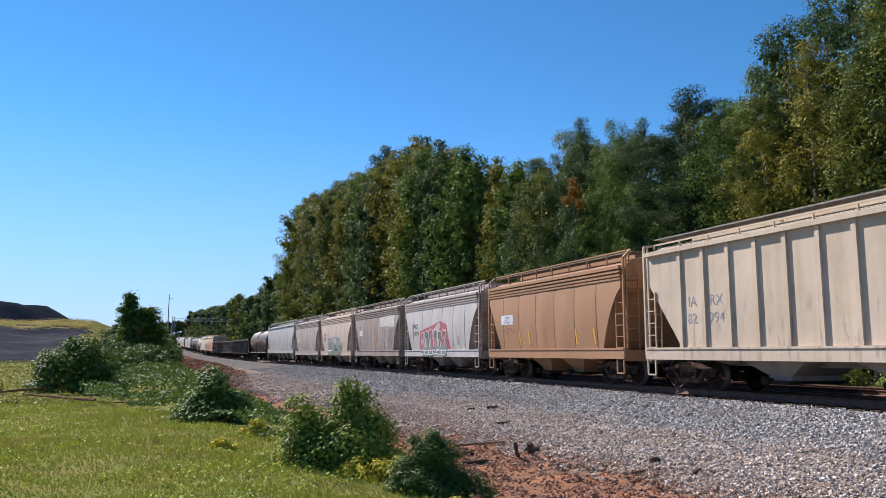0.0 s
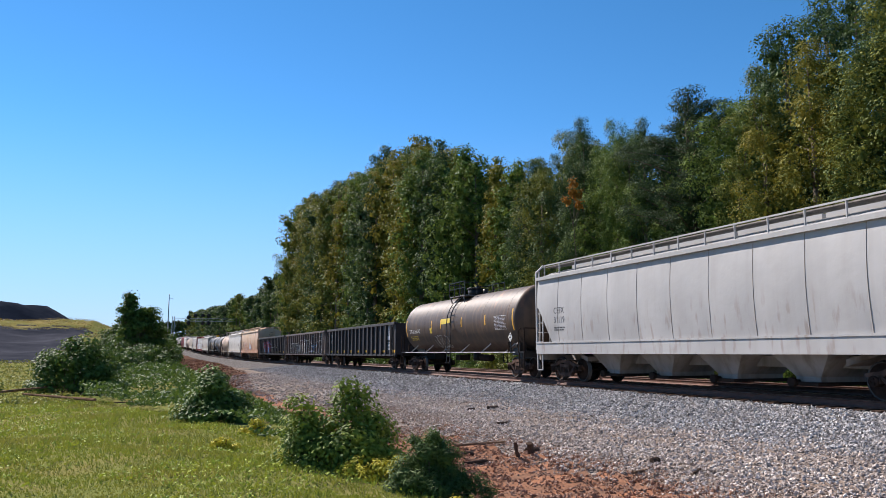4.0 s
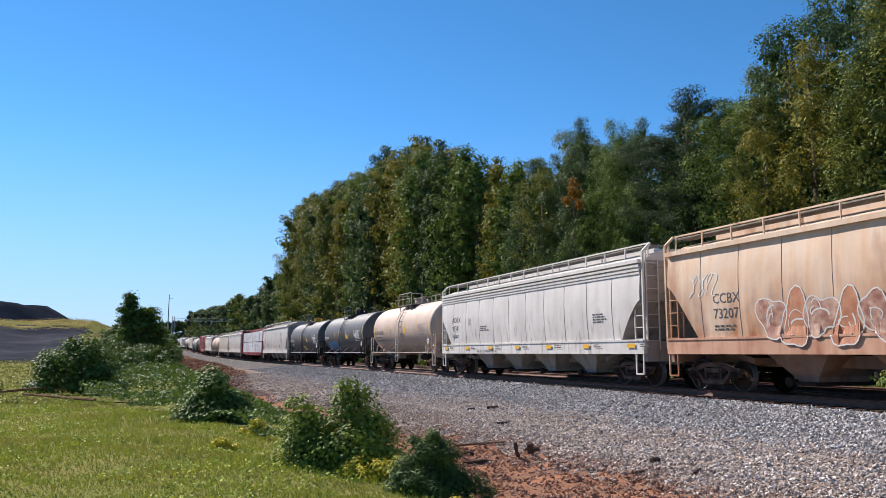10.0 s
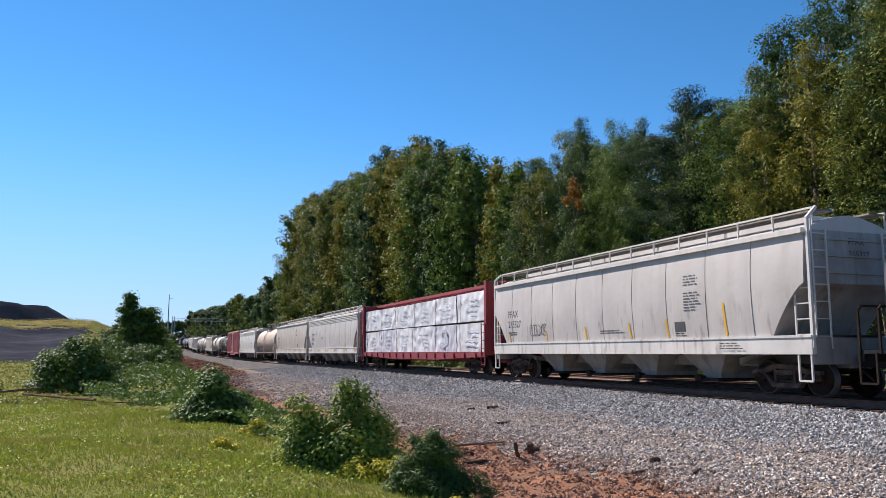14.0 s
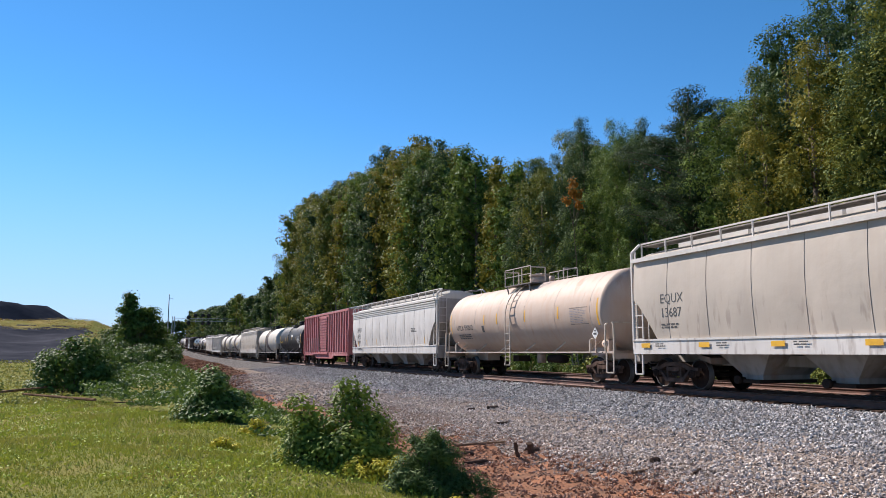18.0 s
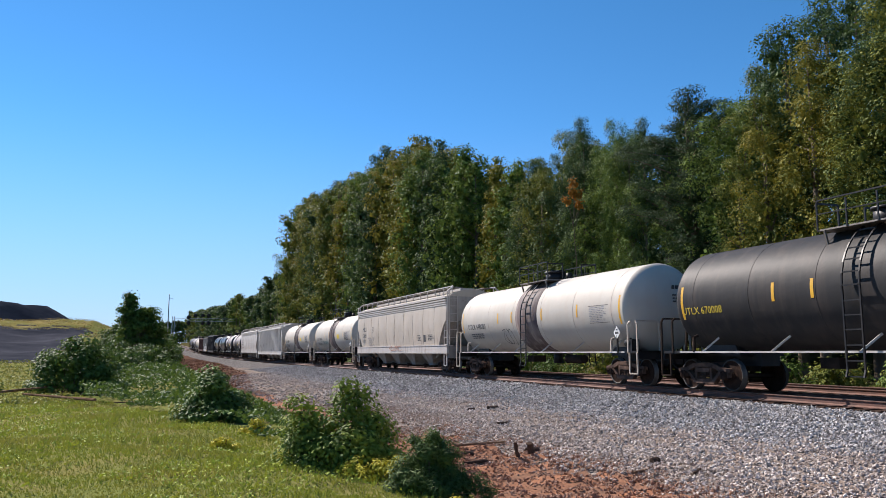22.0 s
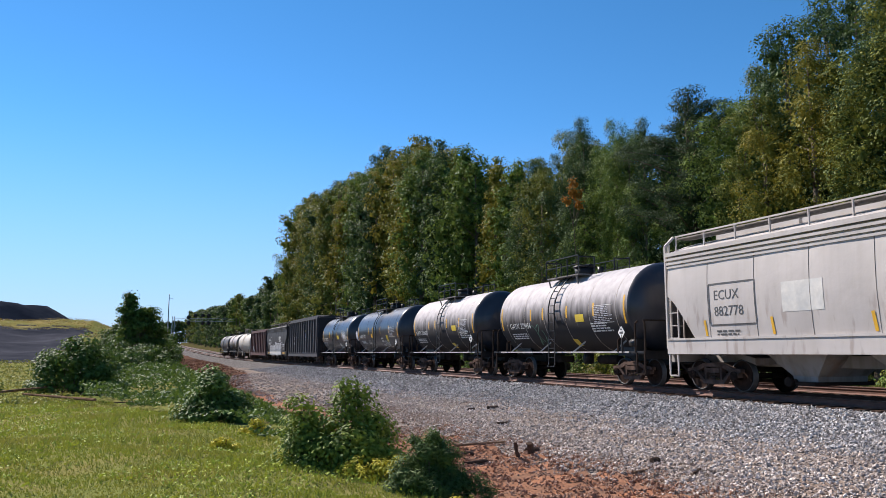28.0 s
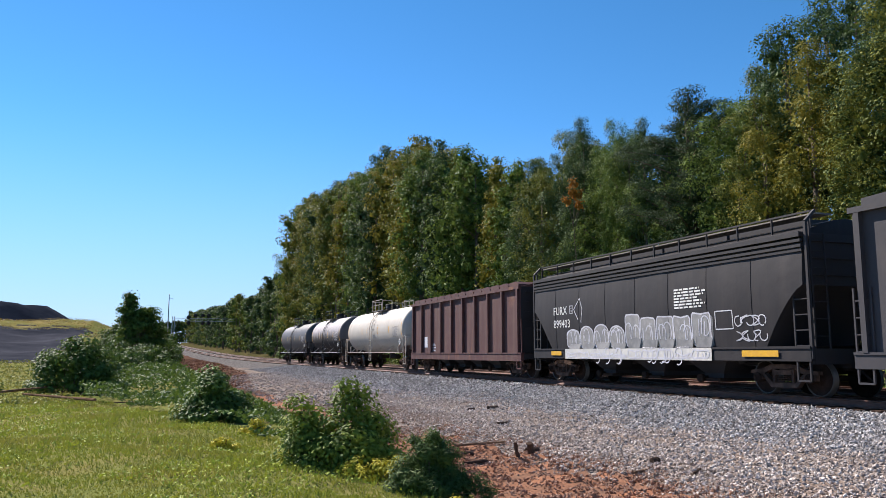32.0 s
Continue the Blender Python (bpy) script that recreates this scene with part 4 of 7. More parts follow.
# ---- boxcar ----
def boxcar(L, label, body, trim):
    car = new_car("boxcar", label, "boxcar")
    e, b, top = L / 2 - 0.75, 0.86, 4.56
    door = 1.75
    SKIN[car.name] = lambda y, z: -1.502
    part("body_shell", Geo().box(-1.50, 1.50, -e, e, b + 0.1, top), body, car)
    rows = [[(x * 1.56, y, top + 0.02 + 0.30 * (1 - abs(x) ** 1.6)) for x in (-1, -0.7, -0.35, 0, 0.35, 0.7, 1)] for y in (-e - 0.03, e + 0.03)]
    g = Geo().grid(rows, True, True)
    for sy, r in ((-1, rows[0]), (1, rows[1])):
        n = len(g.v)
        g.v += [tuple(p) for p in r]
        g.face([n + i for i in range(len(r))][:: sy], False)
    part("roof", g, ROOF_GALV, car)
    for i in range(13):
        y = -e + 0.7 + (2 * e - 1.4) * i / 12
        part("roof_seam", Geo().grid([[(x * 1.57, yy, top + 0.03 + 0.30 * (1 - abs(x) ** 1.6) + k) for x in (-1, -0.5, 0, 0.5, 1)] for yy, k in ((y - 0.05, 0), (y, 0.035), (y + 0.05, 0))], False, True), ROOF_GALV, car)
    for sx in (-1, 1):
        part("eave_plate", Geo().box(*sorted((sx * 1.48, sx * 1.62)), -e, e, top - 0.12, top + 0.05), trim, car)
        part("side_sill", Geo().prism([(-e, b + 0.28), (-e, b), (-3.9, b), (-3.2, b - 0.26), (3.2, b - 0.26), (3.9, b), (e, b), (e, b + 0.28)][::-1], "x", *sorted((sx * 1.46, sx * 1.58))), trim, car)
        ys = list(np.linspace(-e + 0.06, -door - 0.15, 9)) + list(np.linspace(door + 0.15, e - 0.06, 9))
        for y in ys:
            part("side_post", Geo().prism([(y - 0.11, top - 0.1), (y - 0.11, b + 0.2), (y + 0.11, b + 0.2), (y + 0.11, top - 0.1)], "x", *sorted((sx * 1.49, sx * 1.60))), trim, car)
        d = part("sliding_door", Geo().box(*sorted((sx * 1.50, sx * 1.60)), -door, door, b + 0.24, top - 0.18), body, car)
        z = b + 0.42
        while z < top - 0.35:
            part("door_corrugation", Geo().prism([(-door + 0.1, z), (-door + 0.1, z + 0.13), (door - 0.1, z + 0.13), (door - 0.1, z)], "x", *sorted((sx * 1.59, sx * 1.645))), trim, d)
            z += 0.235
        part("lock_bar", Geo().bar((sx * 1.66, -door + 0.25, b + 0.35), (sx * 1.66, -door + 0.25, top - 0.3), 0.05), STEEL_DARK, d)
        part("lock_bar", Geo().bar((sx * 1.66, door - 0.25, b + 0.35), (sx * 1.66, door - 0.25, top - 0.3), 0.05).box(*sorted((sx * 1.62, sx * 1.70)), door - 0.6, door - 0.2, b + 0.62, b + 0.74), STEEL_DARK, d)
        part("door_track", Geo().box(*sorted((sx * 1.56, sx * 1.70)), -door - 0.1, 2 * door + 1.2, b + 0.12, b + 0.22), trim, car)
        for sy in (-1, 1):
            part("end_ladder", ladder(Geo(), sx * 1.64, sy * (e - 0.04), sy * (e - 0.5), b + 0.1, 2.9), trim, car)
            part("sill_step", Geo().path([(sx * 1.58, sy * (e - 0.06), b), (sx * 1.58, sy * (e - 0.06), 0.4), (sx * 1.58, sy * (e - 0.46), 0.4), (sx * 1.58, sy * (e - 0.46), b)], 0.045), trim, car)
    for sy in (-1, 1):
        for z in np.arange(b + 0.5, top - 0.2, 0.5):
            part("end_corrugation", Geo().prism([(-1.4, z), (1.4, z), (1.4, z + 0.22), (-1.4, z + 0.22)], "y", *sorted((sy * e, sy * (e + 0.07)))), trim, car)
    part("center_sill", Geo().box(-0.35, 0.35, -e - 0.1, e + 0.1, 0.68, 1.0), STEEL_DARK, car)
    gear(car, L, 2.6)
    car["e"] = e
    return car


# ---- centre-beam flat car with wrapped lumber ----
def centerbeam(L, label, red, wrap, wrap2):
    car = new_car("centerbeam_flat_car", label, "flat car")
    e = L / 2 - 0.62
    rnd = random.Random(5)
    part("deck", Geo().box(-1.45, 1.45, -e, e, 0.98, 1.10).box(-0.4, 0.4, -e, e, 0.62, 1.0), red, car)
    for sx in (-1, 1):
        part("side_sill", Geo().prism([(-e, 1.12), (-e, 0.92), (-4.5, 0.72), (4.5, 0.72), (e, 0.92), (e, 1.12)][::-1], "x", *sorted((sx * 1.40, sx * 1.50))), red, car)
        for i in range(15):
            y = -e + 1.2 + (2 * e - 2.4) * i / 14
            part("tie_down", Geo().box(*sorted((sx * 1.49, sx * 1.56)), y - 0.09, y + 0.09, 0.84, 1.08), red, car)
    part("top_chord", Geo().box(-0.40, 0.40, -e, e, 4.42, 4.58).box(-0.12, 0.12, -e, e, 4.2, 4.42), red, car)
    for i in range(12):
        y = -e + 1.0 + (2 * e - 2.0) * i / 11
        part("beam_post", Geo().box(-0.1, 0.1, y - 0.09, y + 0.09, 1.1, 4.3), red, car)
    for sy in (-1, 1):
        part("bulkhead", Geo().box(-1.45, 1.45, *sorted((sy * e, sy * (e - 0.12))), 1.1, 4.50).box(-1.5, -1.36, *sorted((sy * (e + 0.08), sy * (e - 0.16))), 1.0, 4.55).box(1.36, 1.5, *sorted((sy * (e + 0.08), sy * (e - 0.16))), 1.0, 4.55), red, car)
        for sx in (-1, 1):
            part("end_ladder", ladder(Geo(), sx * 1.52, sy * (e - 0.02), sy * (e - 0.45), 0.5, 2.5), red, car)
    # packs of sawn lumber in printed wrapping, two tiers on both sides of the beam
    edges = np.linspace(-e + 0.35, e - 0.35, 7)
    for sx in (-1, 1):
        for tier, (z0, z1) in enumerate(((1.14, 2.62), (2.66, 4.12))):
            for a, b in zip(edges, edges[1:]):
                w = 1.36 + rnd.uniform(-0.03, 0.03)
                zt = z1 - rnd.uniform(0.0, 0.08)
                g = Geo()
                ny, nz = 24, 12
                rows = []
                for j in range(nz + 1):
                    z = z0 + (zt - z0) * j / nz
                    rows.append([(sx * (w + 0.06 * n2(y * 2.1 + tier * 9, z * 2.3, 1.0, sx) + 0.035 * n2(y * 5 + tier * 9, z * 3, 1.0, sx)), y, z) for y in np.linspace(a + 0.02, b - 0.02, ny + 1)])
                g.grid(rows, True, sx > 0)
                g.box(*sorted((sx * 0.16, sx * (w - 0.03))), a + 0.02, b - 0.02, z0, zt - 0.01)
                p = part("lumber_pack", g, wrap if rnd.random() < 0.8 else wrap2, car, "lumber pack in white printed wrapping")
                if sx < 0:
                    q = Geo()
                    ym, zm, x = (a + b) / 2, (z0 + zt) / 2, -w - 0.05
                    if rnd.random() < 0.12:
                        ring = [(ym + 0.55 * math.cos(t), zm + 0.42 * math.sin(t)) for t in np.linspace(0.6, 5.6, 15)]
                        q.path([(x, u, v) for u, v in ring], 0.012, 0.16)
                    else:
                        for k in range(4):
                            q.box(x - 0.004, x + 0.004, ym - 0.9, ym - 0.9 + rnd.uniform(0.9, 1.7), zm - 0.42 + 0.24 * k, zm - 0.37 + 0.24 * k)
                    part("print", q, WRAP_PRINT, p)
                    part("strap", Geo().box(-w - 0.034, -w - 0.022, b - 0.5, b - 0.47, z0, zt), DARK_STRAP, p)
    gear(car, L, 3.0)
    car["e"] = e
    return car


# ---- paints of the train ----
CREAM = paint("cream_paint", (0.542, 0.448, 0.351), (0.33, 0.24, 0.15), 0.45, 0.0, 0.55, scuff=0.55)
TAN = paint("faded_orange_tan_paint", (0.347, 0.193, 0.107), (0.33, 0.18, 0.10), 0.5, 0.15, 0.6)
LILAC = paint("pale_lilac_grey_paint", (0.480, 0.450, 0.435), (0.3, 0.27, 0.26), 0.4, 0.0, 0.5, scuff=0.55)
GREY_RUST = paint("grimy_grey_paint", (0.289, 0.260, 0.241), (0.17, 0.11, 0.085), 0.8, 0.42, 0.65)
BEIGE = paint("beige_paint", (0.529, 0.422, 0.351), (0.3, 0.22, 0.16), 0.4, 0.0, 0.55, scuff=0.55)
DUSTY = paint("dusty_grey_paint", (0.380, 0.322, 0.297), (0.24, 0.18, 0.14), 0.55, 0.0, 0.6, scuff=0.55)
COOL_GREY = paint("cool_grey_paint", (0.408, 0.402, 0.395), (0.3, 0.28, 0.26), 0.3, 0.0, 0.5, scuff=0.55)
RUSTY_WHITE = paint("rust_stained_white_paint", (0.634, 0.493, 0.370), (0.55, 0.27, 0.11), 0.55, 0.3, 0.6, 1.0)
RUST_SILL = paint("rust_streaked_pink_paint", (0.52, 0.30, 0.20), (0.30, 0.11, 0.06), 0.85, 0.5, 0.65)
RUST_BAY = paint("rusty_bay_paint", (0.26, 0.17, 0.13), (0.16, 0.08, 0.05), 0.8, 0.4, 0.7)
WHITE = paint("white_paint", (0.611, 0.581, 0.543), (0.36, 0.32, 0.28), 0.35, 0.0, 0.5, scuff=0.55)
OFFWHITE = paint("off_white_paint", (0.477, 0.419, 0.353), (0.38, 0.3, 0.24), 0.35, 0.0, 0.5, scuff=0.55)
TANK_WHITE = paint("cream_tank_paint", (0.462, 0.363, 0.298), (0.4, 0.24, 0.15), 0.4, 0.05, 0.65)
TANK_PLAIN = paint("white_tank_paint", (0.470, 0.443, 0.396), (0.42, 0.33, 0.27), 0.35, 0.0, 0.65)
BAND = paint("dark_spill", (0.120, 0.090, 0.090), (0.45, 0.4, 0.36), 0.5, 0.1, 0.7)
TANK_BLACK = paint("black_tank_paint", (0.032, 0.032, 0.033), (0.09, 0.07, 0.06), 0.4, 0.0, 0.55, gloss=0.12)
TANK_GREY = paint("dark_grey_tank_paint", (0.088, 0.088, 0.092), (0.15, 0.135, 0.125), 0.35, 0.0, 0.52, gloss=0.16)
TANK_BROWN = paint("brown_black_tank_paint", (0.070, 0.050, 0.040), (0.16, 0.1, 0.06), 0.6, 0.1, 0.5)
TANK_NAVY = paint("blue_black_tank_paint", (0.034, 0.036, 0.046), (0.1, 0.09, 0.085), 0.3, 0.0, 0.28, gloss=0.4)
GON_BLACK = paint("black_gondola_paint", (0.041, 0.039, 0.044), (0.055, 0.046, 0.045), 0.4, 0.0, 0.6)
GON_TRIM = paint("black_post_and_end_shade", (0.034, 0.033, 0.037), (0.032, 0.028, 0.028), 0.35, 0.0, 0.65)
GON_RUST = paint("worn_brown_gondola_paint", (0.085, 0.070, 0.068), (0.12, 0.085, 0.078), 0.6, 0.05, 0.7)
RED = paint("oxide_red_paint", (0.459, 0.156, 0.160), (0.56, 0.34, 0.31), 0.5, 0.05, 0.65)
RED_TRIM = paint("oxide_red_post_paint", (0.394, 0.123, 0.127), (0.5, 0.3, 0.28), 0.5, 0.08, 0.65)
BEAM_RED = paint("dark_red_beam_paint", (0.240, 0.030, 0.040), (0.2, 0.1, 0.09), 0.4, 0.0, 0.55)
JET = paint("jet_black_paint", (0.019, 0.018, 0.021), (0.05, 0.042, 0.04), 0.35, 0.0, 0.6)
CHAR = paint("charcoal_paint", (0.058, 0.056, 0.062), (0.09, 0.075, 0.068), 0.4, 0.0, 0.6)
MAROON = paint("maroon_brown_paint", (0.090, 0.040, 0.040), (0.14, 0.09, 0.07), 0.5, 0.05, 0.65)
PALE_GREY = paint("pale_grey_paint", (0.497, 0.461, 0.434), (0.33, 0.29, 0.25), 0.35, 0.0, 0.5, scuff=0.55)
ROOF_GALV = plain("galvanised_roof", (0.45, 0.45, 0.45), (0.3, 0.28, 0.26), 0.8, 0.5, 0.6)
WRAP = paint("white_printed_wrap", (0.675, 0.655, 0.653), (0.45, 0.48, 0.52), 0.4, 0.0, 0.35)
WRAP_B = paint("grey_printed_wrap", (0.630, 0.589, 0.622), (0.2, 0.24, 0.3), 0.7, 0.0, 0.35)
WRAP_PRINT = plain("wrap_print", (0.42, 0.45, 0.50), (0.55, 0.57, 0.6), 2.0, 0.5, 0, 0)
DARK_STRAP = plain("strap_dark", (0.1, 0.1, 0.11), (0.2, 0.2, 0.2), 3.0)
WHITE_EDGE = plain("white_edge_rail", (0.5, 0.49, 0.47), (0.3, 0.28, 0.26), 2.0, 0.6)
SP_RED = plain("spray_red", (0.42, 0.03, 0.06), (0.5, 0.06, 0.12), 4.0, 0.6, 0, 0, 9.0)
SP_WINE = plain("spray_wine", (0.30, 0.05, 0.08), (0.42, 0.12, 0.13), 4.0, 0.6, 0, 0, 9.0)
SP_BLUE = plain("spray_blue", (0.03, 0.22, 0.55), (0.05, 0.35, 0.6), 4.0, 0.6, 0, 0, 9.0)
SP_SILVER = plain("spray_silver", (0.5, 0.5, 0.55), (0.62, 0.62, 0.66), 4.0, 0.5, 0, 0, 9.0)
SP_GREY = plain("spray_grey", (0.13, 0.14, 0.16), (0.36, 0.36, 0.4), 4.0, 0.6, 0, 0, 9.0)
SP_GREEN = plain("spray_green", (0.05, 0.16, 0.10), (0.12, 0.24, 0.16), 4.0, 0.6, 0, 0, 9.0)
SP_CREAM = plain("spray_cream", (0.62, 0.6, 0.55), (0.5, 0.5, 0.48), 4.0, 0.6, 0, 0, 9.0)
SP_BROWN = plain("spray_brown", (0.26, 0.085, 0.055), (0.52, 0.34, 0.24), 4.0, 0.6, 0, 0, 9.0)
SP_SLATEGREY = plain("spray_slate_grey", (0.09, 0.095, 0.10), (0.16, 0.165, 0.17), 4.0, 0.6, 0, 0, 9.0)
SP_ASHEN = plain("peeled_undercoat", (0.46, 0.44, 0.41), (0.36, 0.33, 0.30), 2.5, 0.7, 0, 0, 9.0)
SP_ASH = plain("spray_ash", (0.30, 0.30, 0.29), (0.22, 0.22, 0.22), 6.0, 0.6, 0, 0, 9.0)
SP_SAGE = plain("spray_sage", (0.25, 0.29, 0.26), (0.34, 0.30, 0.20), 3.0, 0.6, 0, 0, 9.0)
SP_SLATE = plain("spray_slate_blue", (0.06, 0.12, 0.24), (0.10, 0.18, 0.30), 4.0, 0.6, 0, 0, 9.0)
SP_SKY = plain("spray_sky_blue", (0.16, 0.34, 0.55), (0.10, 0.24, 0.45), 4.0, 0.6, 0, 0, 9.0)
SP_TEAL = plain("spray_teal", (0.03, 0.17, 0.15), (0.05, 0.24, 0.2), 4.0, 0.6, 0, 0, 9.0)
SP_ROSE = plain("spray_faded_rose", (0.42, 0.27, 0.26), (0.34, 0.17, 0.17), 3.0, 0.6, 0, 0, 9.0)
SP_RUST = plain("spray_rust", (0.36, 0.13, 0.06), (0.45, 0.2, 0.1), 4.0, 0.6, 0, 0, 9.0)
PLACARD = plain("yellow_placard", (0.7, 0.52, 0.04), (0.6, 0.42, 0.04), 2.0, 0.5, 0, 0)


def residue(name, base, top, z0, z1):
    """Dark tank paint under a pale crust that has run down the upper half."""
    mt, nt, bs = nodes(name)
    tc = nt.nodes.new("ShaderNodeTexCoord")
    sp = nt.nodes.new("ShaderNodeSeparateXYZ")
    nt.links.new(tc.outputs["Object"], sp.inputs[0])
    ad = nt.nodes.new("ShaderNodeMath")
    ad.operation = "MULTIPLY_ADD"
    ad.inputs[1].default_value = 0.8
    nt.links.new(noise_fac(nt, 1.0, 6.0, 0.2, 0.8, (5.0, 5.0, 0.3)), ad.inputs[0])
    nt.links.new(sp.outputs[2], ad.inputs[2])
    mr = nt.nodes.new("ShaderNodeMapRange")
    mr.inputs[1].default_value, mr.inputs[2].default_value = z0 + 0.4, z1 + 0.4
    nt.links.new(ad.outputs[0], mr.inputs[0])
    c = mixed(nt, mr.outputs[0], base, mixed(nt, noise_fac(nt, 3.0, 5.0), top, tuple(0.8 * x for x in top)))
    nt.links.new(c, bs.inputs["Base Color"])
    bs.inputs["Roughness"].default_value = 0.7
    bs.inputs["Specular IOR Level"].default_value = 0.2
    return mt


CRUST = residue("black_tank_with_white_crust", (0.032, 0.029, 0.03), (0.40, 0.375, 0.385), 2.35, 3.2)

# Car ends: grime plus the shade between cars, both mixed into this grey.
END_SHADE_GRIME = paint("shaded_grimy_end_paint", (0.36, 0.34, 0.325), (0.13, 0.09, 0.07), 0.75, 0.12, 0.7)
# Bays: dirt streaks, with the shade below the side sill darkened into the base.
BAY_GREY = paint("shaded_grimy_bay_paint", (0.30, 0.275, 0.255), (0.12, 0.09, 0.07), 0.7, 0.1, 0.7)
CHORD_WORN = plain("worn_chord", (0.30, 0.29, 0.28), (0.10, 0.095, 0.09), 1.2, 0.7)
DARKS = [TANK_BLACK, TANK_GREY, TANK_BROWN, TANK_NAVY, GON_BLACK, GON_TRIM, GON_RUST, JET, CHAR, MAROON, RED, TAN]
# Dark strip colour that draws the thin shadow line along each sheet joint.
SEAM = plain("seam_shade", (0.27, 0.235, 0.205), (0.40, 0.355, 0.31), 1.5, 0.85, 0.0, 0.0)
WELD = plain("tank_weld", (0.36, 0.31, 0.27), (0.47, 0.41, 0.36), 1.5, 0.8, 0.0, 0.0)

# ---- the train: ends of its cars along the line at 16 s ----
GAPS = [-291.6, -273.1, -260.75, -248.04, -235.71, -223.5, -211.0, -191.91, -173.42, -152.54, -131.32, -110.2, -89.99, -70.35, -55.81, -39.83, -23.0, -3.33, 20.45, 40.03, 59.57,
        77.15, 96.93, 116.32, 132.18, 149.5, 169.44, 186.0, 202.5, 222.94, 242.9, 256.1, 268.5, 281.7, 294.0, 310.31, 325.98, 342.07, 358.77, 373.2, 390.6]
LEN = [b - a for a, b in zip(GAPS, GAPS[1:])]
TRAIN = []


def sill_marks(car, k, seed):
    """Yellow reflectors and small stencils along the side sill."""
    e = car["e"]
    for i in range(k):
        y = e - 0.5 - (2 * e - 1.4) * i / (k - 1)
        plate(car, y, 1.13, 0.46, 0.14, YELLOW, "reflector")
        fine_print(car, y - 0.75, 1.12, 0.5, 2, DARK_MARK, 0.035, 0.03, seed + i)


def add(car, *marks):
    TRAIN.append(car)
    return car


def hop_marks(car, a, b, mat, y=None, z=2.35, size=0.34):
    e = car["e"]
    y = e - 1.55 if y is None else y
    letters(car, a, y, z, size, mat)
    letters(car, b, y, z - size * 1.45, size, mat)
    fine_print(car, y, z - size * 2.1, 1.1, 2, mat)
    letters(car, a, 0, 3.8, 0.17, mat, -0.1, "end_lettering", end=-e + 0.105)
    letters(car, b, 0, 3.48, 0.17, mat, -0.1, "end_lettering", end=-e + 0.105)


c = add(hopper(LEN[0], "cream ribbed covered hopper car with brown stains", CREAM, ribs=14, bays=3, fascia=False, cut=(1.6, 3.3), seed=1, rail_h=0.3, H=4.25, rib=0.085))
letters(c, "IA", 6.55, 2.45, 0.32, SP_GREY), letters(c, "RX", 5.60, 2.45, 0.32, SP_GREY), letters(c, "82", 6.6, 1.95, 0.32, SP_GREY), letters(c, "994", 5.65, 1.95, 0.32, SP_GREY)
c = add(hopper(LEN[1], "short tan covered hopper car, faded orange paint", TAN, bays=2, cut=(1.2, 3.3), panels=7, seed=2, inset=1.9))
plate(c, 4.1, 2.75, 1.25, 0.42, SP_SILVER, "name_panel"), letters(c, "AEQX", 4.0, 2.40, 0.3, DARK_MARK), letters(c, "200786", 4.0, 1.95, 0.28, SP_BROWN)
for y in (2.3, 1.4, -2.4, -3.7):
    stroke(c, [(y, 2.0), (y - 0.08, 1.4)], 0.10, YELLOW)
c = add(hopper(LEN[2], "pale grey covered hopper car with sprayed lettering", LILAC, bays=2, cut=(1.2, 3.3), panels=7, seed=3, trim=DUSTY, inset=1.9))
letters(c, "PMRX", 4.2, 2.5, 0.28, DARK_MARK), letters(c, "219279", 4.15, 2.08, 0.27, DARK_MARK)
blot(c, [(3.0, 1.3), (2.8, 2.35), (1.2, 2.55), (-0.6, 2.8), (-1.5, 2.6), (-2.0, 1.3)], SP_WINE, out=0.0)
block_letters(c, 2.6, -1.4, 0.98, 2.42, [SP_SLATEGREY], WHITE_MARK, 5, 6)
code_box(c, -3.0, 1.9, DARK_MARK, 0.3)
c = add(hopper(LEN[3], "grimy grey covered hopper car, rust stained", GREY_RUST, bays=2, cut=(1.2, 3.3), panels=7, seed=4, inset=1.9))
plate(c, 4.1, 2.72, 1.0, 0.38, SP_CREAM, "name_panel"), letters(c, "ARUX", 4.0, 2.42, 0.27, DARK_MARK), fine_print(c, 3.8, 1.6, 0.9, 2, SP_GREY)
blot(c, [(-1.3, 2.85), (-1.25, 3.45), (-3.0, 3.6), (-4.6, 3.55), (-4.6, 2.75), (-2.8, 2.85)], SP_ASHEN, "peeled_patch"), scribble(c, -3.3, 2.35, 1.6, 0.6, SP_GREY, 51, 5), code_box(c, -2.6, 2.05, WHITE_MARK, 0.42)
for y in (2.4, -0.9):
    stroke(c, [(y, 1.95), (y - 0.1, 1.4)], 0.10, YELLOW, "reflector")
c = add(hopper(LEN[4], "beige covered hopper car with dark green graffiti", BEIGE, bays=2, cut=(1.2, 3.3), panels=7, seed=5, inset=1.9))
letters(c, "CRIX", 4.0, 2.55, 0.26, DARK_MARK), letters(c, "5889", 3.95, 2.17, 0.26, DARK_MARK)
blot(c, [(2.6, 1.3), (2.5, 2.3), (0.0, 2.45), (-1.9, 2.3), (-2.3, 1.3)], SP_GREY, out=0.0)
block_letters(c, 2.5, -2.2, 0.98, 1.95, [SP_GREEN, SP_SLATEGREY], SP_SAGE, 7, 7)
code_box(c, -2.6, 1.85, DARK_MARK, 0.34)
c = add(hopper(LEN[5], "dusty grey covered hopper car with faint graffiti", DUSTY, bays=2, cut=(1.2, 3.3), panels=7, seed=6, inset=1.9))
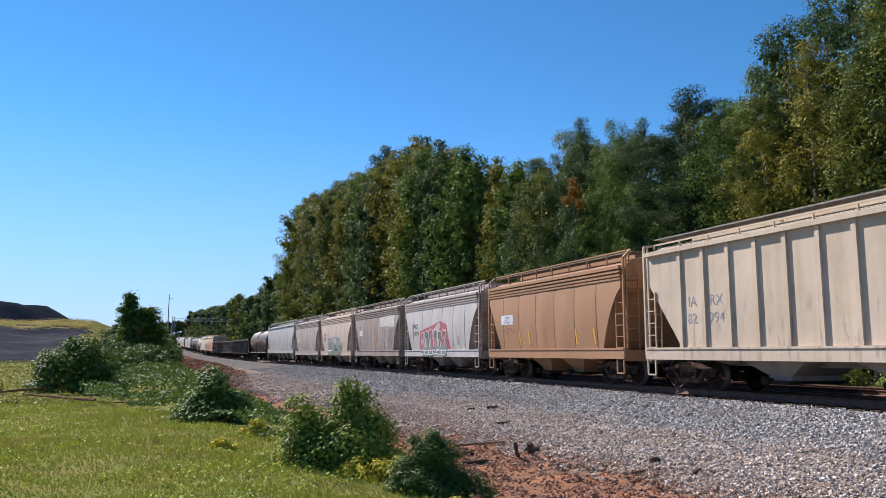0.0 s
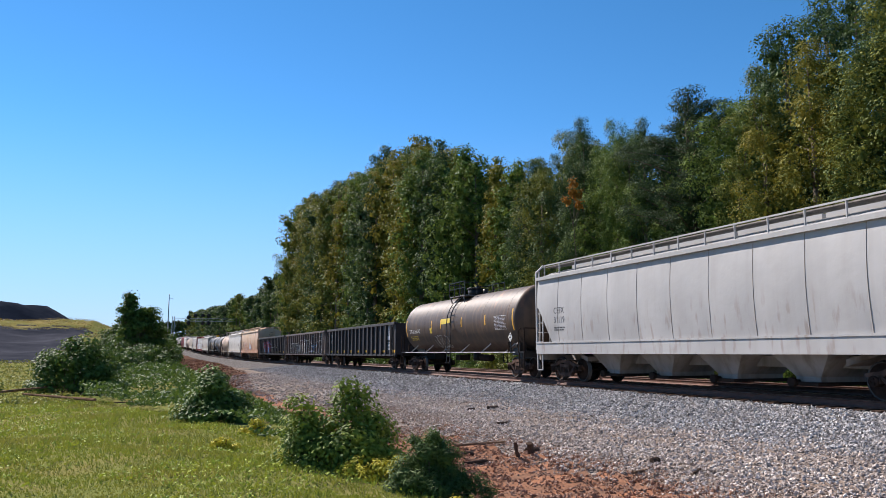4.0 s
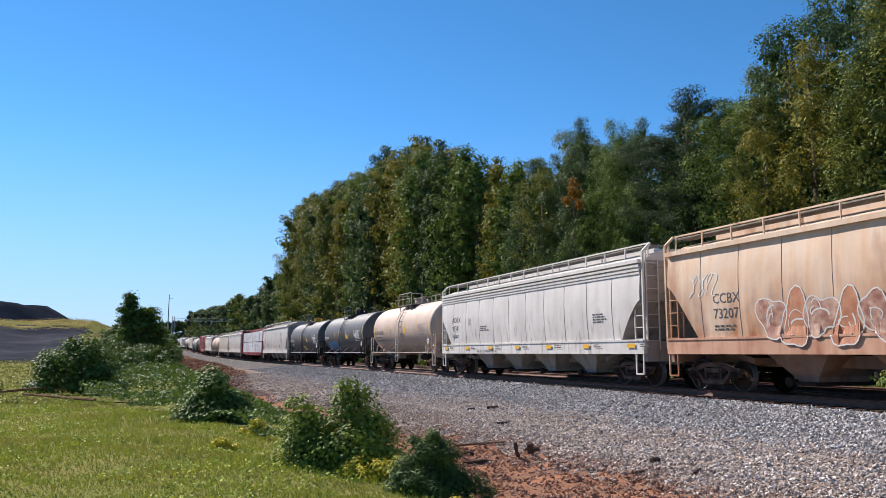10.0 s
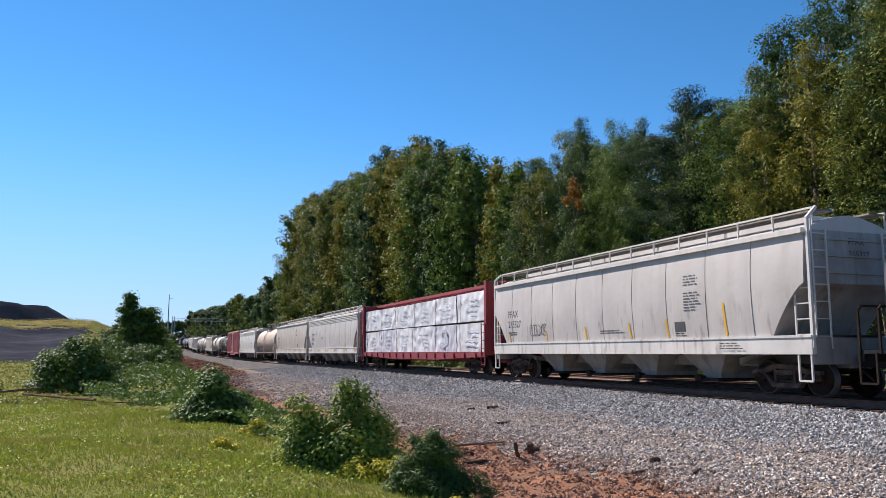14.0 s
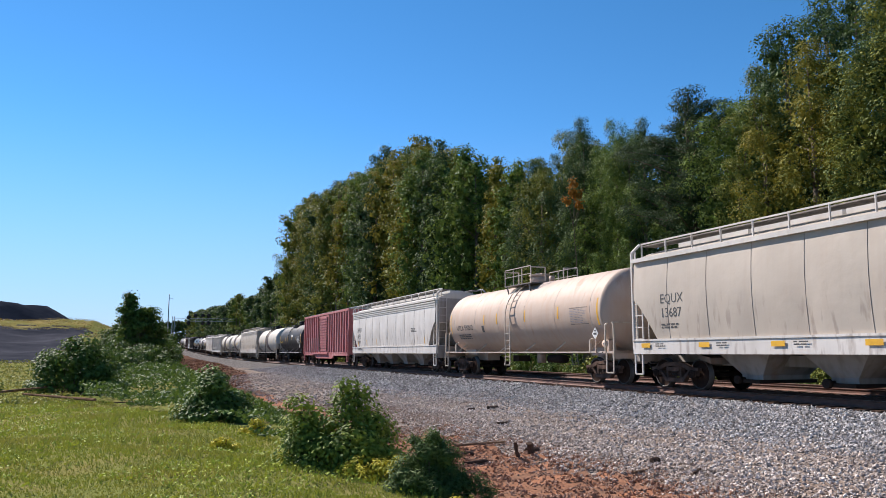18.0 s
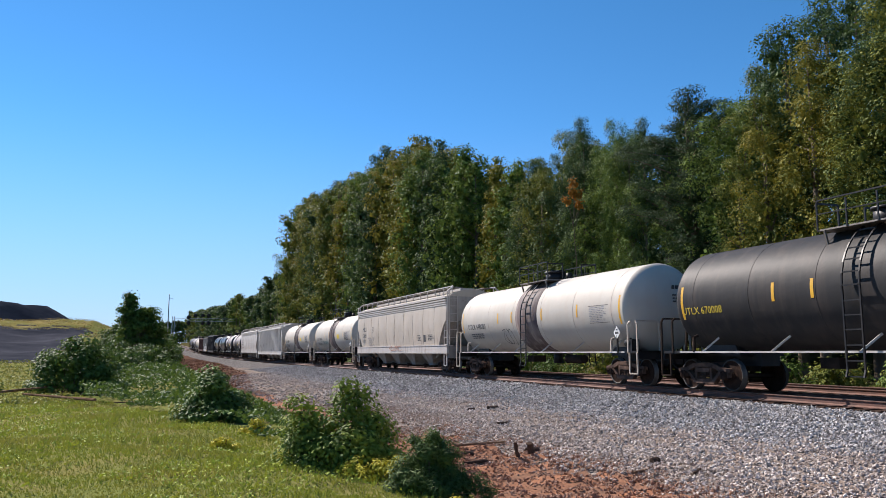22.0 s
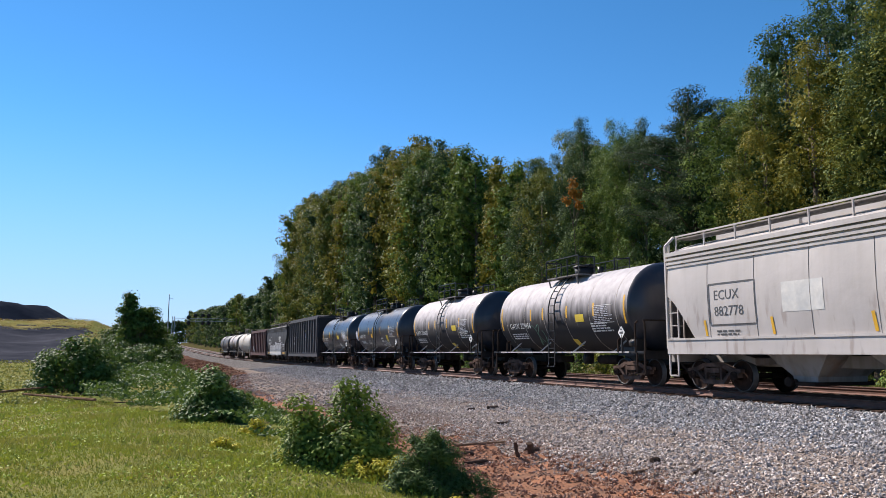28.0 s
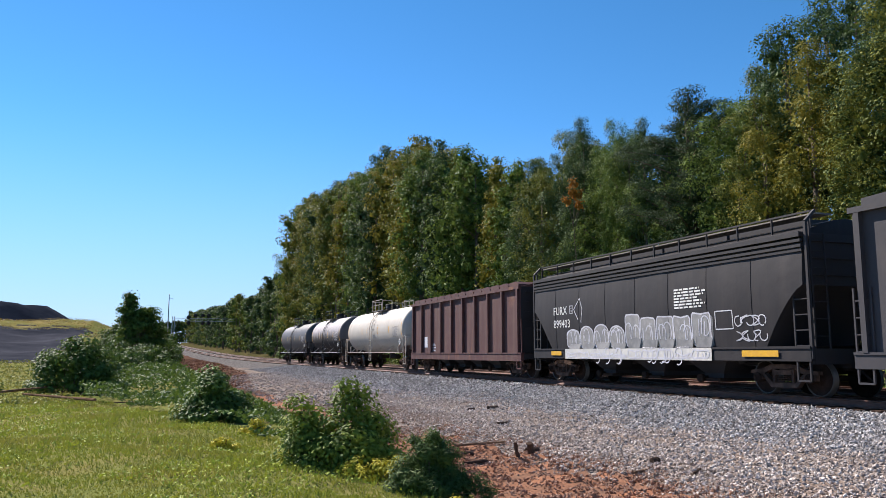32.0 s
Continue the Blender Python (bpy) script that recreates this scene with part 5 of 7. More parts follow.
plate(c, 4.1, 2.55, 0.95, 0.36, SP_CREAM, "name_panel"), letters(c, "ARUX", 4.05, 2.25, 0.27, DARK_MARK), letters(c, "559", 4.0, 1.85, 0.27, DARK_MARK)
graffiti(c, 2.2, -1.8, 1.35, 2.1, [], SP_GREY, 8, 6), code_box(c, -2.3, 2.0, WHITE_MARK, 0.42)
c = add(hopper(LEN[6], "long cool grey covered hopper car", COOL_GREY, bays=4, cut=(1.15, 2.75), panels=10, seed=7, fascia=False))
hop_marks(c, "CEFX", "31119", DARK_MARK, size=0.25)
c = add(tank(LEN[7], "brown black tank car with pale lettering", TANK_BROWN, seed=8, walk_len=2.2))
letters(c, "UTLX 666162", 6.9, 2.62, 0.3, WHITE_MARK), fine_print(c, 6.9, 2.45, 1.7, 3, PLACARD), plate(c, 3.3, 2.85, 0.28, 0.28, PLACARD), plate(c, 1.5, 3.3, 1.5, 0.28, PLACARD, "name_panel")
scribble(c, 2.9, 2.1, 2.0, 0.7, WHITE_MARK, 4)
c = add(gondola(LEN[8], "long black gondola car with yellow reflectors", GON_BLACK, GON_TRIM))
letters(c, "SMIX", 8.8, 2.35, 0.3, WHITE_MARK, wide=0.72), letters(c, "6091", 8.8, 1.9, 0.3, WHITE_MARK, wide=0.75)
blot(c, round_loop(-8.36, 2.58, 0.36, 0.36, random.Random(3), 18, 0.0), SP_SILVER, "globe_emblem"), plate(c, -7.95, 2.2, 0.82, 0.26, SP_SILVER, "name_panel"), fine_print(c, -8.0, 1.78, 0.7, 6, WHITE_MARK)
for q in (-0.2, 0.0, 0.2):
    stroke(c, [(-8.36 + q, 2.92 - abs(q) * 0.25), (-8.36 + 1.25 * q, 2.58), (-8.36 + q, 2.26 + abs(q) * 0.25)], 0.02, GON_BLACK, "globe_line"), stroke(c, [(-8.04, 2.58 + 0.8 * q), (-8.68, 2.58 + 0.8 * q)], 0.02, GON_BLACK, "globe_line")
c = add(gondola(LEN[9], "worn brown black gondola car covered in pale graffiti", GON_RUST, GON_RUST, posts=17))
letters(c, "SMIX", 8.9, 2.3, 0.24, WHITE_MARK, wide=0.85), letters(c, "6021", 8.9, 1.95, 0.24, WHITE_MARK, wide=0.9)
block_letters(c, 7.2, 2.0, 1.05, 2.15, [SP_ASH, SP_GREY, None], SP_CREAM, 9, 6)
block_letters(c, 1.2, -3.4, 1.05, 2.45, [SP_ASH, None, SP_SAGE], WHITE_MARK, 10, 6)
graffiti(c, -3.3, -7.2, 1.1, 2.55, [], WHITE_MARK, 19, 2)
scribble(c, -3.6, 1.5, 2.6, 0.8, SP_BLUE, 43, 5), scribble(c, -7.9, 1.25, 1.2, 0.4, WHITE_MARK, 44, 4)
stroke(c, [(-7.95 + 0.36 * math.cos(q), 2.55 + 0.38 * math.sin(q)) for q in np.linspace(0.3, 6.2, 16)], 0.05, WHITE_MARK), stroke(c, [(-7.7, 2.6), (-8.25, 2.6)], 0.05, WHITE_MARK), scribble(c, -8.4, 2.35, 1.0, 0.8, SP_CREAM, 45, 3), fine_print(c, -8.0, 1.75, 0.5, 3, SP_CREAM)
for k in range(5):
    plate(c, 8.9 - 4.45 * k, 1.28, 0.62, 0.16, YELLOW, "reflector")
c = add(gondola(LEN[10], "black gondola car with red and blue graffiti", GON_BLACK, GON_TRIM))
letters(c, "SMIX", 8.76, 2.4, 0.28, WHITE_MARK, wide=0.72), letters(c, "660767", 8.77, 1.92, 0.28, WHITE_MARK, wide=0.62)
graffiti(c, 5.6, 0.2, 1.1, 2.6, [SP_RED, SP_WINE], SP_BLUE, 11, 5, SP_BLUE)
scribble(c, -2.2, 2.0, 0.9, 0.7, WHITE_MARK, 12, 3), scribble(c, -4.5, 2.0, 0.9, 0.7, WHITE_MARK, 13, 3), scribble(c, 6.3, 1.6, 0.7, 0.6, WHITE_MARK, 14, 2)
for i in range(17):      # the piece runs on across the posts
    y = -c["e"] + 0.9 + (2 * c["e"] - 1.8) * i / 16
    if -0.1 < y < 5.5:
        part("graffiti", Geo().box(-1.605, -1.599, y - 0.085, y + 0.085, 1.16, 1.75), SP_BLUE if i % 3 == 0 else SP_WINE, c)
        part("graffiti", Geo().box(-1.605, -1.599, y - 0.082, y + 0.082, 1.75, 2.45 + 0.12 * (i % 2)), SP_RED, c)
for g_i in (8, 10):
    for k in range(9):
        plate(TRAIN[g_i], 9.0 - 2.25 * k, 1.28, 0.62, 0.16, YELLOW, "reflector")
c = add(hopper(LEN[11], "rust stained white covered hopper car with graffiti", RUSTY_WHITE, sill=RUST_SILL, bays=4, cut=(1.3, 2.9), panels=12, seed=12, fascia=False, trim=RUSTY_WHITE, under=RUST_BAY))
hop_marks(c, "CCBX", "73207", DARK_MARK, 7.3, 2.2, 0.29)
graffiti(c, 5.5, 1.6, 1.05, 2.25, [SP_BROWN, SP_RUST], SP_CREAM, 15, 5), scribble(c, 8.3, 2.75, 1.2, 0.7, SP_CREAM, 17, 6), graffiti(c, -0.4, -3.2, 1.2, 2.2, [SP_SILVER, SP_BROWN], SP_GREY, 16, 4)
c = add(hopper(LEN[12], "clean white covered hopper car with ridged roof edge", WHITE, bays=4, cut=(1.15, 2.6), panels=11, seed=13))
hop_marks(c, "AOKX", "91341", DARK_MARK, size=0.3)
sill_marks(c, 7, 50), letters(c, "DO NOT HAMMER ON CAR", 4.35, 0.86, 0.13, DARK_MARK), code_box(c, 5.4, 2.5, DARK_MARK), fine_print(c, 4.0, 2.1, 1.0, 3, DARK_MARK), fine_print(c, -6.2, 2.2, 0.9, 4, DARK_MARK)
c = add(tank(LEN[13], "cream white tank car with rusty streaks", TANK_WHITE, R=1.45, dome=TANK_WHITE, rail_mat=OFFWHITE, under=TANK_WHITE, seed=14))
letters(c, "DOWX 84385", 5.6, 2.7, 0.32, DARK_MARK), letters(c, "LD LMT 177000 LB  80300 KG", 5.55, 2.46, 0.115, DARK_MARK), letters(c, "LT WT  86000 LB  39000 KG NEW 12-92", 5.55, 2.26, 0.115, DARK_MARK), code_box(c, 1.95, 3.0, DARK_MARK), plate(c, -0.9, 3.0, 0.5, 0.34, YELLOW, "placard")
c = add(tank(LEN[14], "dark grey tank car with blue graffiti", TANK_GREY, R=1.46, seed=15))
letters(c, "TILX 265003", 6.3, 2.65, 0.26, WHITE_MARK), block_letters(c, 5.5, 2.0, 1.72, 2.5, [SP_BLUE, SP_SLATE], SP_SKY, 18, 6), scribble(c, 1.5, 2.2, 1.6, 0.7, SP_TEAL, 48, 4), scribble(c, 2.3, 2.35, 0.7, 0.8, SP_WINE, 49, 3), plate(c, -1.1, 2.9, 0.75, 0.3, YELLOW), fine_print(c, -4.0, 3.0, 1.5, 7, WHITE_MARK)
c = add(tank(LEN[15], "dark grey tank car with yellow placards", TANK_GREY, R=1.46, dome=YELLOW, seed=16))
letters(c, "GATX 22505", 6.8, 2.62, 0.27, WHITE_MARK), plate(c, 1.0, 2.2, 0.9, 0.42, PLACARD), plate(c, -1.3, 2.85, 0.7, 0.28, YELLOW), fine_print(c, -4.6, 2.95, 1.6, 7, WHITE_MARK), fine_print(c, 6.5, 2.4, 1.4, 2, WHITE_MARK)
c = add(hopper(LEN[16], "pale grey covered hopper car with clean sides", PALE_GREY, sill=WHITE, bays=4, cut=(1.15, 2.6), panels=10, seed=17, fascia=False, trim=WHITE))
hop_marks(c, "FPAX", "215327", DARK_MARK, size=0.3), fine_print(c, -4.5, 3.1, 0.7, 4, DARK_MARK, 0.035, 0.05), fine_print(c, -4.5, 2.6, 0.8, 7, DARK_MARK, 0.035, 0.05), plate(c, -4.0, 1.75, 0.5, 0.3, DARK_MARK), fine_print(c, -4.0, 1.42, 0.6, 2, DARK_MARK, 0.03), fine_print(c, -6.0, 1.1, 0.9, 3, DARK_MARK, 0.03), fine_print(c, 0.2, 1.6, 1.6, 2, DARK_MARK, 0.035), scribble(c, 5.6, 1.75, 1.4, 0.5, DARK_MARK, 19, 7)
for y, hh in ((7.6, 0.35), (4.2, 0.4), (1.2, 0.45), (-1.6, 0.5), (-3.6, 0.55), (-6.2, 0.9)):
    stroke(c, [(y, 1.3 + hh), (y - 0.06, 1.3)], 0.09, YELLOW, "reflector")
c = add(centerbeam(LEN[17], "dark red centre-beam flat car with wrapped lumber", BEAM_RED, WRAP, WRAP_B))
c = add(hopper(LEN[18], "pale grey covered hopper car with white sill", PALE_GREY, sill=WHITE, bays=4, cut=(1.15, 2.6), panels=10, seed=19))
hop_marks(c, "XOMX", "720615", DARK_MARK, size=0.29), code_box(c, 4.3, 2.7, DARK_MARK, 0.3), sill_marks(c, 6, 70), plate(c, 5.9, 2.75, 0.26, 0.3, SP_GREY), fine_print(c, 3.6, 2.2, 1.1, 2, DARK_MARK)
c = add(hopper(LEN[19], "beige white covered hopper car", OFFWHITE, sill=WHITE, bays=4, cut=(1.15, 2.6), panels=10, seed=20, fascia=False))
hop_marks(c, "EQUX", "13687", DARK_MARK, size=0.3)
sill_marks(c, 7, 60), fine_print(c, -3.4, 3.2, 0.9, 3, DARK_MARK), fine_print(c, -3.4, 2.75, 1.1, 2, DARK_MARK), plate(c, -4.3, 1.75, 0.35, 0.35, DARK_MARK)
c = add(tank(LEN[20], "cream tank car with white railings", TANK_WHITE, R=1.45, dome=TANK_WHITE, rail_mat=OFFWHITE, under=TANK_WHITE, seed=21))
letters(c, "UTLX 930802", 6.4, 2.6, 0.33, DARK_MARK), fine_print(c, 6.3, 2.4, 2.0, 3, DARK_MARK), plate(c, 3.2, 2.75, 0.25, 0.3, DARK_MARK)
c = add(hopper(LEN[21], "smooth white covered hopper car, pale blue shade", WHITE, bays=4, cut=(1.15, 2.6), panels=10, seed=22))
hop_marks(c, "SHQX", "4092", DARK_MARK, size=0.32), fine_print(c, 7.6, 1.16, 1.6, 1, DARK_MARK, 0.1), fine_print(c, -5.0, 2.3, 1.0, 3, DARK_MARK)
for y in (7.6, 5.2, 2.6, -7.3):
    stroke(c, [(y, 1.75), (y - 0.06, 1.3)], 0.09, YELLOW)
c = add(boxcar(LEN[22], "faded oxide red boxcar with ribbed sides", RED, RED_TRIM))
for y, tx in ((7.9, "WF"), (7.02, "RX")):
    letters(c, tx, y, 2.25, 0.34, SP_CREAM, wide=0.8)
for y, tx in ((7.92, "615"), (7.04, "242")):
    letters(c, tx, y, 1.72, 0.38, SP_CREAM, wide=0.72)
block_letters(c, 6.15, 2.0, 1.2, 2.55, [SP_ROSE], SP_CREAM, 20, 5, True), block_letters(c, 7.95, 6.2, 1.12, 1.6, [], SP_CREAM, 47, 4), plate(c, 3.35, 1.9, 0.55, 0.5, DARK_MARK, "placard_board")
c = add(tank(LEN[23], "plain black tank car", TANK_BLACK, R=1.42, seed=24))
letters(c, "UTLX 670008", 6.2, 2.6, 0.27, PLACARD), fine_print(c, -4.2, 2.9, 1.5, 6, WHITE_MARK), plate(c, -0.9, 3.4, 0.9, 0.22, SP_CREAM)
c = add(tank(LEN[24], "white tank car with brown spill band", TANK_PLAIN, R=1.44, band=(1.0, BAND), seed=25, end_mat=OFFWHITE))
letters(c, "UTLX 648080", 6.4, 2.6, 0.33, DARK_MARK), fine_print(c, 6.2, 2.4, 1.9, 3, DARK_MARK), scribble(c, 2.6, 2.2, 1.0, 0.7, DARK_MARK, 21, 3)
c = add(hopper(LEN[25], "off-white covered hopper car with ridged roof edge", OFFWHITE, sill=PALE_GREY, bays=4, cut=(1.15, 2.6), panels=10, seed=26))
hop_marks(c, "MBLX", "53685", DARK_MARK, size=0.3), code_box(c, 5.2, 2.6, DARK_MARK, 0.3), plate(c, -5.6, 1.85, 0.4, 0.4, DARK_MARK), fine_print(c, -4.6, 1.85, 0.6, 4, DARK_MARK), fine_print(c, -6.4, 1.85, 0.9, 4, DARK_MARK), scribble(c, 6.4, 1.6, 1.6, 0.6, SP_GREY, 22), scribble(c, 1.0, 1.1, 2.6, 0.3, SP_BROWN, 23)
c = add(tank(LEN[26], "white tank car with brown band and green graffiti", TANK_PLAIN, R=1.44, band=(1.0, BAND), seed=27, end_mat=OFFWHITE))
letters(c, "UTLX 648072", 6.0, 2.6, 0.33, DARK_MARK), letters(c, "..RAILKING", 3.9, 2.22, 0.42, SP_TEAL, slant=0.25, wide=0.9), scribble(c, 4.5, 2.25, 0.6, 0.6, SP_TEAL, 24, 2), fine_print(c, 6.0, 2.4, 1.7, 3, DARK_MARK), code_box(c, 2.2, 2.95, DARK_MARK), plate(c, -1.8, 3.0, 0.8, 0.35, PLACARD), fine_print(c, -4.3, 3.1, 1.3, 7, DARK_MARK)
c = add(tank(LEN[27], "white tank car with dark brown centre band", TANK_PLAIN, R=1.44, band=(1.0, BAND), seed=28, end_mat=OFFWHITE))
letters(c, "UTLX 648086", 6.3, 2.6, 0.33, DARK_MARK), fine_print(c, 6.1, 2.4, 1.9, 3, DARK_MARK), plate(c, -2.0, 3.0, 0.8, 0.35, PLACARD), fine_print(c, -4.6, 3.1, 1.3, 7, DARK_MARK)
c = add(hopper(LEN[28], "pale grey ribbed covered hopper car", PALE_GREY, ribs=20, bays=4, cut=(1.3, 2.5), fascia=False, seed=29, sill=WHITE, trim=WHITE))
c = add(hopper(LEN[29], "light grey covered hopper car with boxed lettering", PALE_GREY, bays=4, cut=(1.15, 2.6), panels=10, seed=30))
letters(c, "ECUX", 7.15, 2.3, 0.28, DARK_MARK), letters(c, "882778", 7.15, 1.85, 0.28, DARK_MARK), fine_print(c, 7.1, 1.45, 1.2, 2, DARK_MARK)
stroke(c, [(7.35, 2.75), (5.55, 2.75), (5.55, 1.6), (7.35, 1.6), (7.35, 2.75)], 0.04, DARK_MARK), plate(c, 4.6, 2.6, 1.3, 0.75, SP_CREAM, "paint_patch")
for y in (7.6, 5.0, 2.0, -1.0):
    stroke(c, [(y, 1.75), (y - 0.05, 1.3)], 0.09, YELLOW)
for n_i, (num, yy) in enumerate((("GATX 229456", 4.1), ("GATX 208687", 4.2))):
    c = add(tank(LEN[30 + n_i], "short black tank car crusted white on top", CRUST, R=1.44, head=TANK_NAVY, seed=31 + n_i))
    letters(c, num, yy, 2.5, 0.3, WHITE_MARK), fine_print(c, yy, 2.3, 1.8, 3, WHITE_MARK), plate(c, -1.6, 2.9, 0.6, 0.28, PLACARD), plate(c, -0.8, 2.0, 0.36, 0.26, PLACARD), fine_print(c, -2.6, 2.55, 1.4, 4, WHITE_MARK)
scribble(TRAIN[30], 2.0, 2.2, 0.8, 0.9, SP_GREEN, 30, 3)
c = add(tank(LEN[32], "glossy black tank car with orange placards", TANK_NAVY, R=1.44, seed=33))
letters(c, "AXLX 3051", 4.5, 2.55, 0.32, WHITE_MARK), plate(c, -2.2, 2.65, 0.4, 0.42, PLACARD), plate(c, 1.4, 2.8, 0.4, 0.26, YELLOW), fine_print(c, 4.2, 2.35, 1.3, 3, WHITE_MARK), letters(c, "SNL", -1.5, 1.85, 0.62, SP_CREAM), plate(c, -0.9, 2.5, 0.5, 0.75, SP_CREAM, "paint_patch"), fine_print(c, 2.4, 2.35, 0.8, 3, SP_CREAM), blot(c, round_loop(5.3, 2.75, 0.28, 0.4, random.Random(4), 14, 0.05), SP_SILVER, "emblem")
c = add(tank(LEN[33], "glossy black tank car with yellow placards and lettering", TANK_NAVY, R=1.44, seed=34))
letters(c, "CAOX 209325", 4.8, 2.5, 0.34, WHITE_MARK), letters(c, "LD LMT 204600 LB  92800 KG", 4.5, 2.3, 0.115, WHITE_MARK), letters(c, "LT WT 58400 LB  26500 KG", 4.5, 2.12, 0.115, WHITE_MARK), plate(c, -0.9, 2.9, 0.55, 0.3, PLACARD), fine_print(c, -2.9, 3.0, 1.4, 7, WHITE_MARK), plate(c, -1.2, 2.25, 0.5, 0.5, SP_CREAM)
# End coloured darker than the body for its shade, as on the maroon car.
c = add(hopper(LEN[34], "charcoal ribbed hopper car with peaked roof covers", CHAR, ribs=13, bays=3, cut=(0.15, 2.2), fascia=False, H=4.35, peaked=True, seed=35, low=1.1, flat_end=True, end=GON_TRIM, trim=CHAR, under=GON_TRIM))
letters(c, "GACX", 4.6, 2.45, 0.3, WHITE_MARK), letters(c, "60262", 4.6, 1.95, 0.3, WHITE_MARK), fine_print(c, -1.0, 3.1, 0.7, 9, SP_SILVER), plate(c, -0.9, 3.35, 0.6, 0.16, PLACARD)
c = add(hopper(LEN[35], "black covered hopper car with white graffiti band", JET, sill=JET, bays=3, cut=(1.35, 2.75), panels=8, seed=36, trim=GON_TRIM, end=GON_TRIM, under=GON_TRIM))
letters(c, "FURX", 5.5, 2.55, 0.32, WHITE_MARK), letters(c, "899403", 5.5, 2.05, 0.32, WHITE_MARK), fine_print(c, -2.1, 3.0, 1.5, 7, WHITE_MARK)
block_letters(c, 4.5, 0.6, 1.28, 2.1, [SP_ASH], SP_SILVER, 40, 4, True, SP_SLATEGREY), block_letters(c, 0.6, -3.7, 1.28, 2.35, [SP_ASH], SP_SILVER, 42, 5, False, SP_SLATEGREY), plate(c, 4.6, 1.24, 8.3, 0.36, SP_CREAM, "graffiti_band"), block_letters(c, 4.5, -3.6, 0.9, 1.2, [], SP_SILVER, 46, 10)
stroke(c, [(-3.9, 2.25), (-4.6, 2.25), (-4.6, 1.75), (-3.9, 1.75), (-3.9, 2.25)], 0.03, SP_SILVER), code_box(c, 4.2, 2.85, SP_SILVER, 0.24), plate(c, 5.7, 1.16, 0.8, 0.16, YELLOW, "reflector"), plate(c, -4.9, 1.16, 1.3, 0.16, YELLOW, "reflector"), scribble(c, -4.7, 1.95, 1.1, 0.3, SP_SILVER, 41), scribble(c, -4.7, 1.55, 1.1, 0.3, SP_SILVER, 50)
stroke(c, [(3.6, 2.3), (3.9, 2.7), (3.5, 3.1), (3.3, 2.7), (3.4, 2.2)], 0.03, SP_SILVER)
c = add(hopper(LEN[36], "maroon brown ribbed hopper car with roof covers", MAROON, ribs=10, bays=4, cut=(0.15, 2.2), fascia=False, H=3.95, peaked=True, seed=37, low=1.1, flat_end=True, trim=MAROON, end=GON_TRIM, under=GON_TRIM))
plate(c, 5.2, 2.0, 0.5, 0.6, SP_SILVER), fine_print(c, 3.8, 1.6, 0.5, 5, SP_SILVER)
c = add(tank(LEN[37], "white tank car with rust streaks", TANK_PLAIN, R=1.42, under=TRUCK_RUST, rail_mat=OFFWHITE, seed=38))
c = add(tank(LEN[38], "pale grey tank car, dark below", CRUST, R=1.42, head=TANK_GREY, seed=39))
c = add(tank(LEN[39], "last dark grey tank car of the train", TANK_GREY, R=1.42, seed=40))


# ---- leaves, trees and bushes ----
RNG = np.random.default_rng(7)


def leaf_faces(centres, normals, size, spread=0.55, aspect=0.62):
    """One folded diamond a leaf: verts and quads."""
    n = len(centres)
    nrm = normals + RNG.normal(0, spread, (n, 3))
    nrm /= np.linalg.norm(nrm, axis=1, keepdims=True) + 1e-9
    t = np.cross(nrm, RNG.normal(0, 1, (n, 3)))
    t /= np.linalg.norm(t, axis=1, keepdims=True) + 1e-9
    b = np.cross(nrm, t)
    s = (size * RNG.uniform(0.65, 1.3, n))[:, None]
    v = np.stack([centres - t * s * 0.5, centres + b * s * 0.5 * aspect - nrm * s * 0.08, centres + t * s * 0.5, centres - b * s * 0.5 * aspect - nrm * s * 0.08], 1)
    return v.reshape(-1, 3), np.arange(4 * n).reshape(n, 4)


def bough_leaves(boughs, each, size, rng, squash=0.75, shell=0.62, aspect=0.62):
    """Leaves round a list of boughs (x, y, z, r)."""
    c, nn = [], []
    for x, y, z, r in boughs:
        k = max(8, int(each * r * r))
        d = rng.normal(0, 1, (k, 3))
        d[:, 2] = np.abs(d[:, 2]) * np.where(rng.random(k) < 0.72, 1, -1)
        d /= np.linalg.norm(d, axis=1, keepdims=True)
        rad = r * (shell + (1 - shell) * rng.random(k) ** 0.5) * (1 + 0.18 * rng.normal(0, 1, k))
        p = d * rad[:, None] * np.array([1, 1, squash])
        c.append(p + np.array([x, y, z]))
        nn.append(d + np.array([0, 0, 0.45]))
    c, nn = np.concatenate(c), np.concatenate(nn)
    return leaf_faces(c, nn, size, 0.26, aspect)


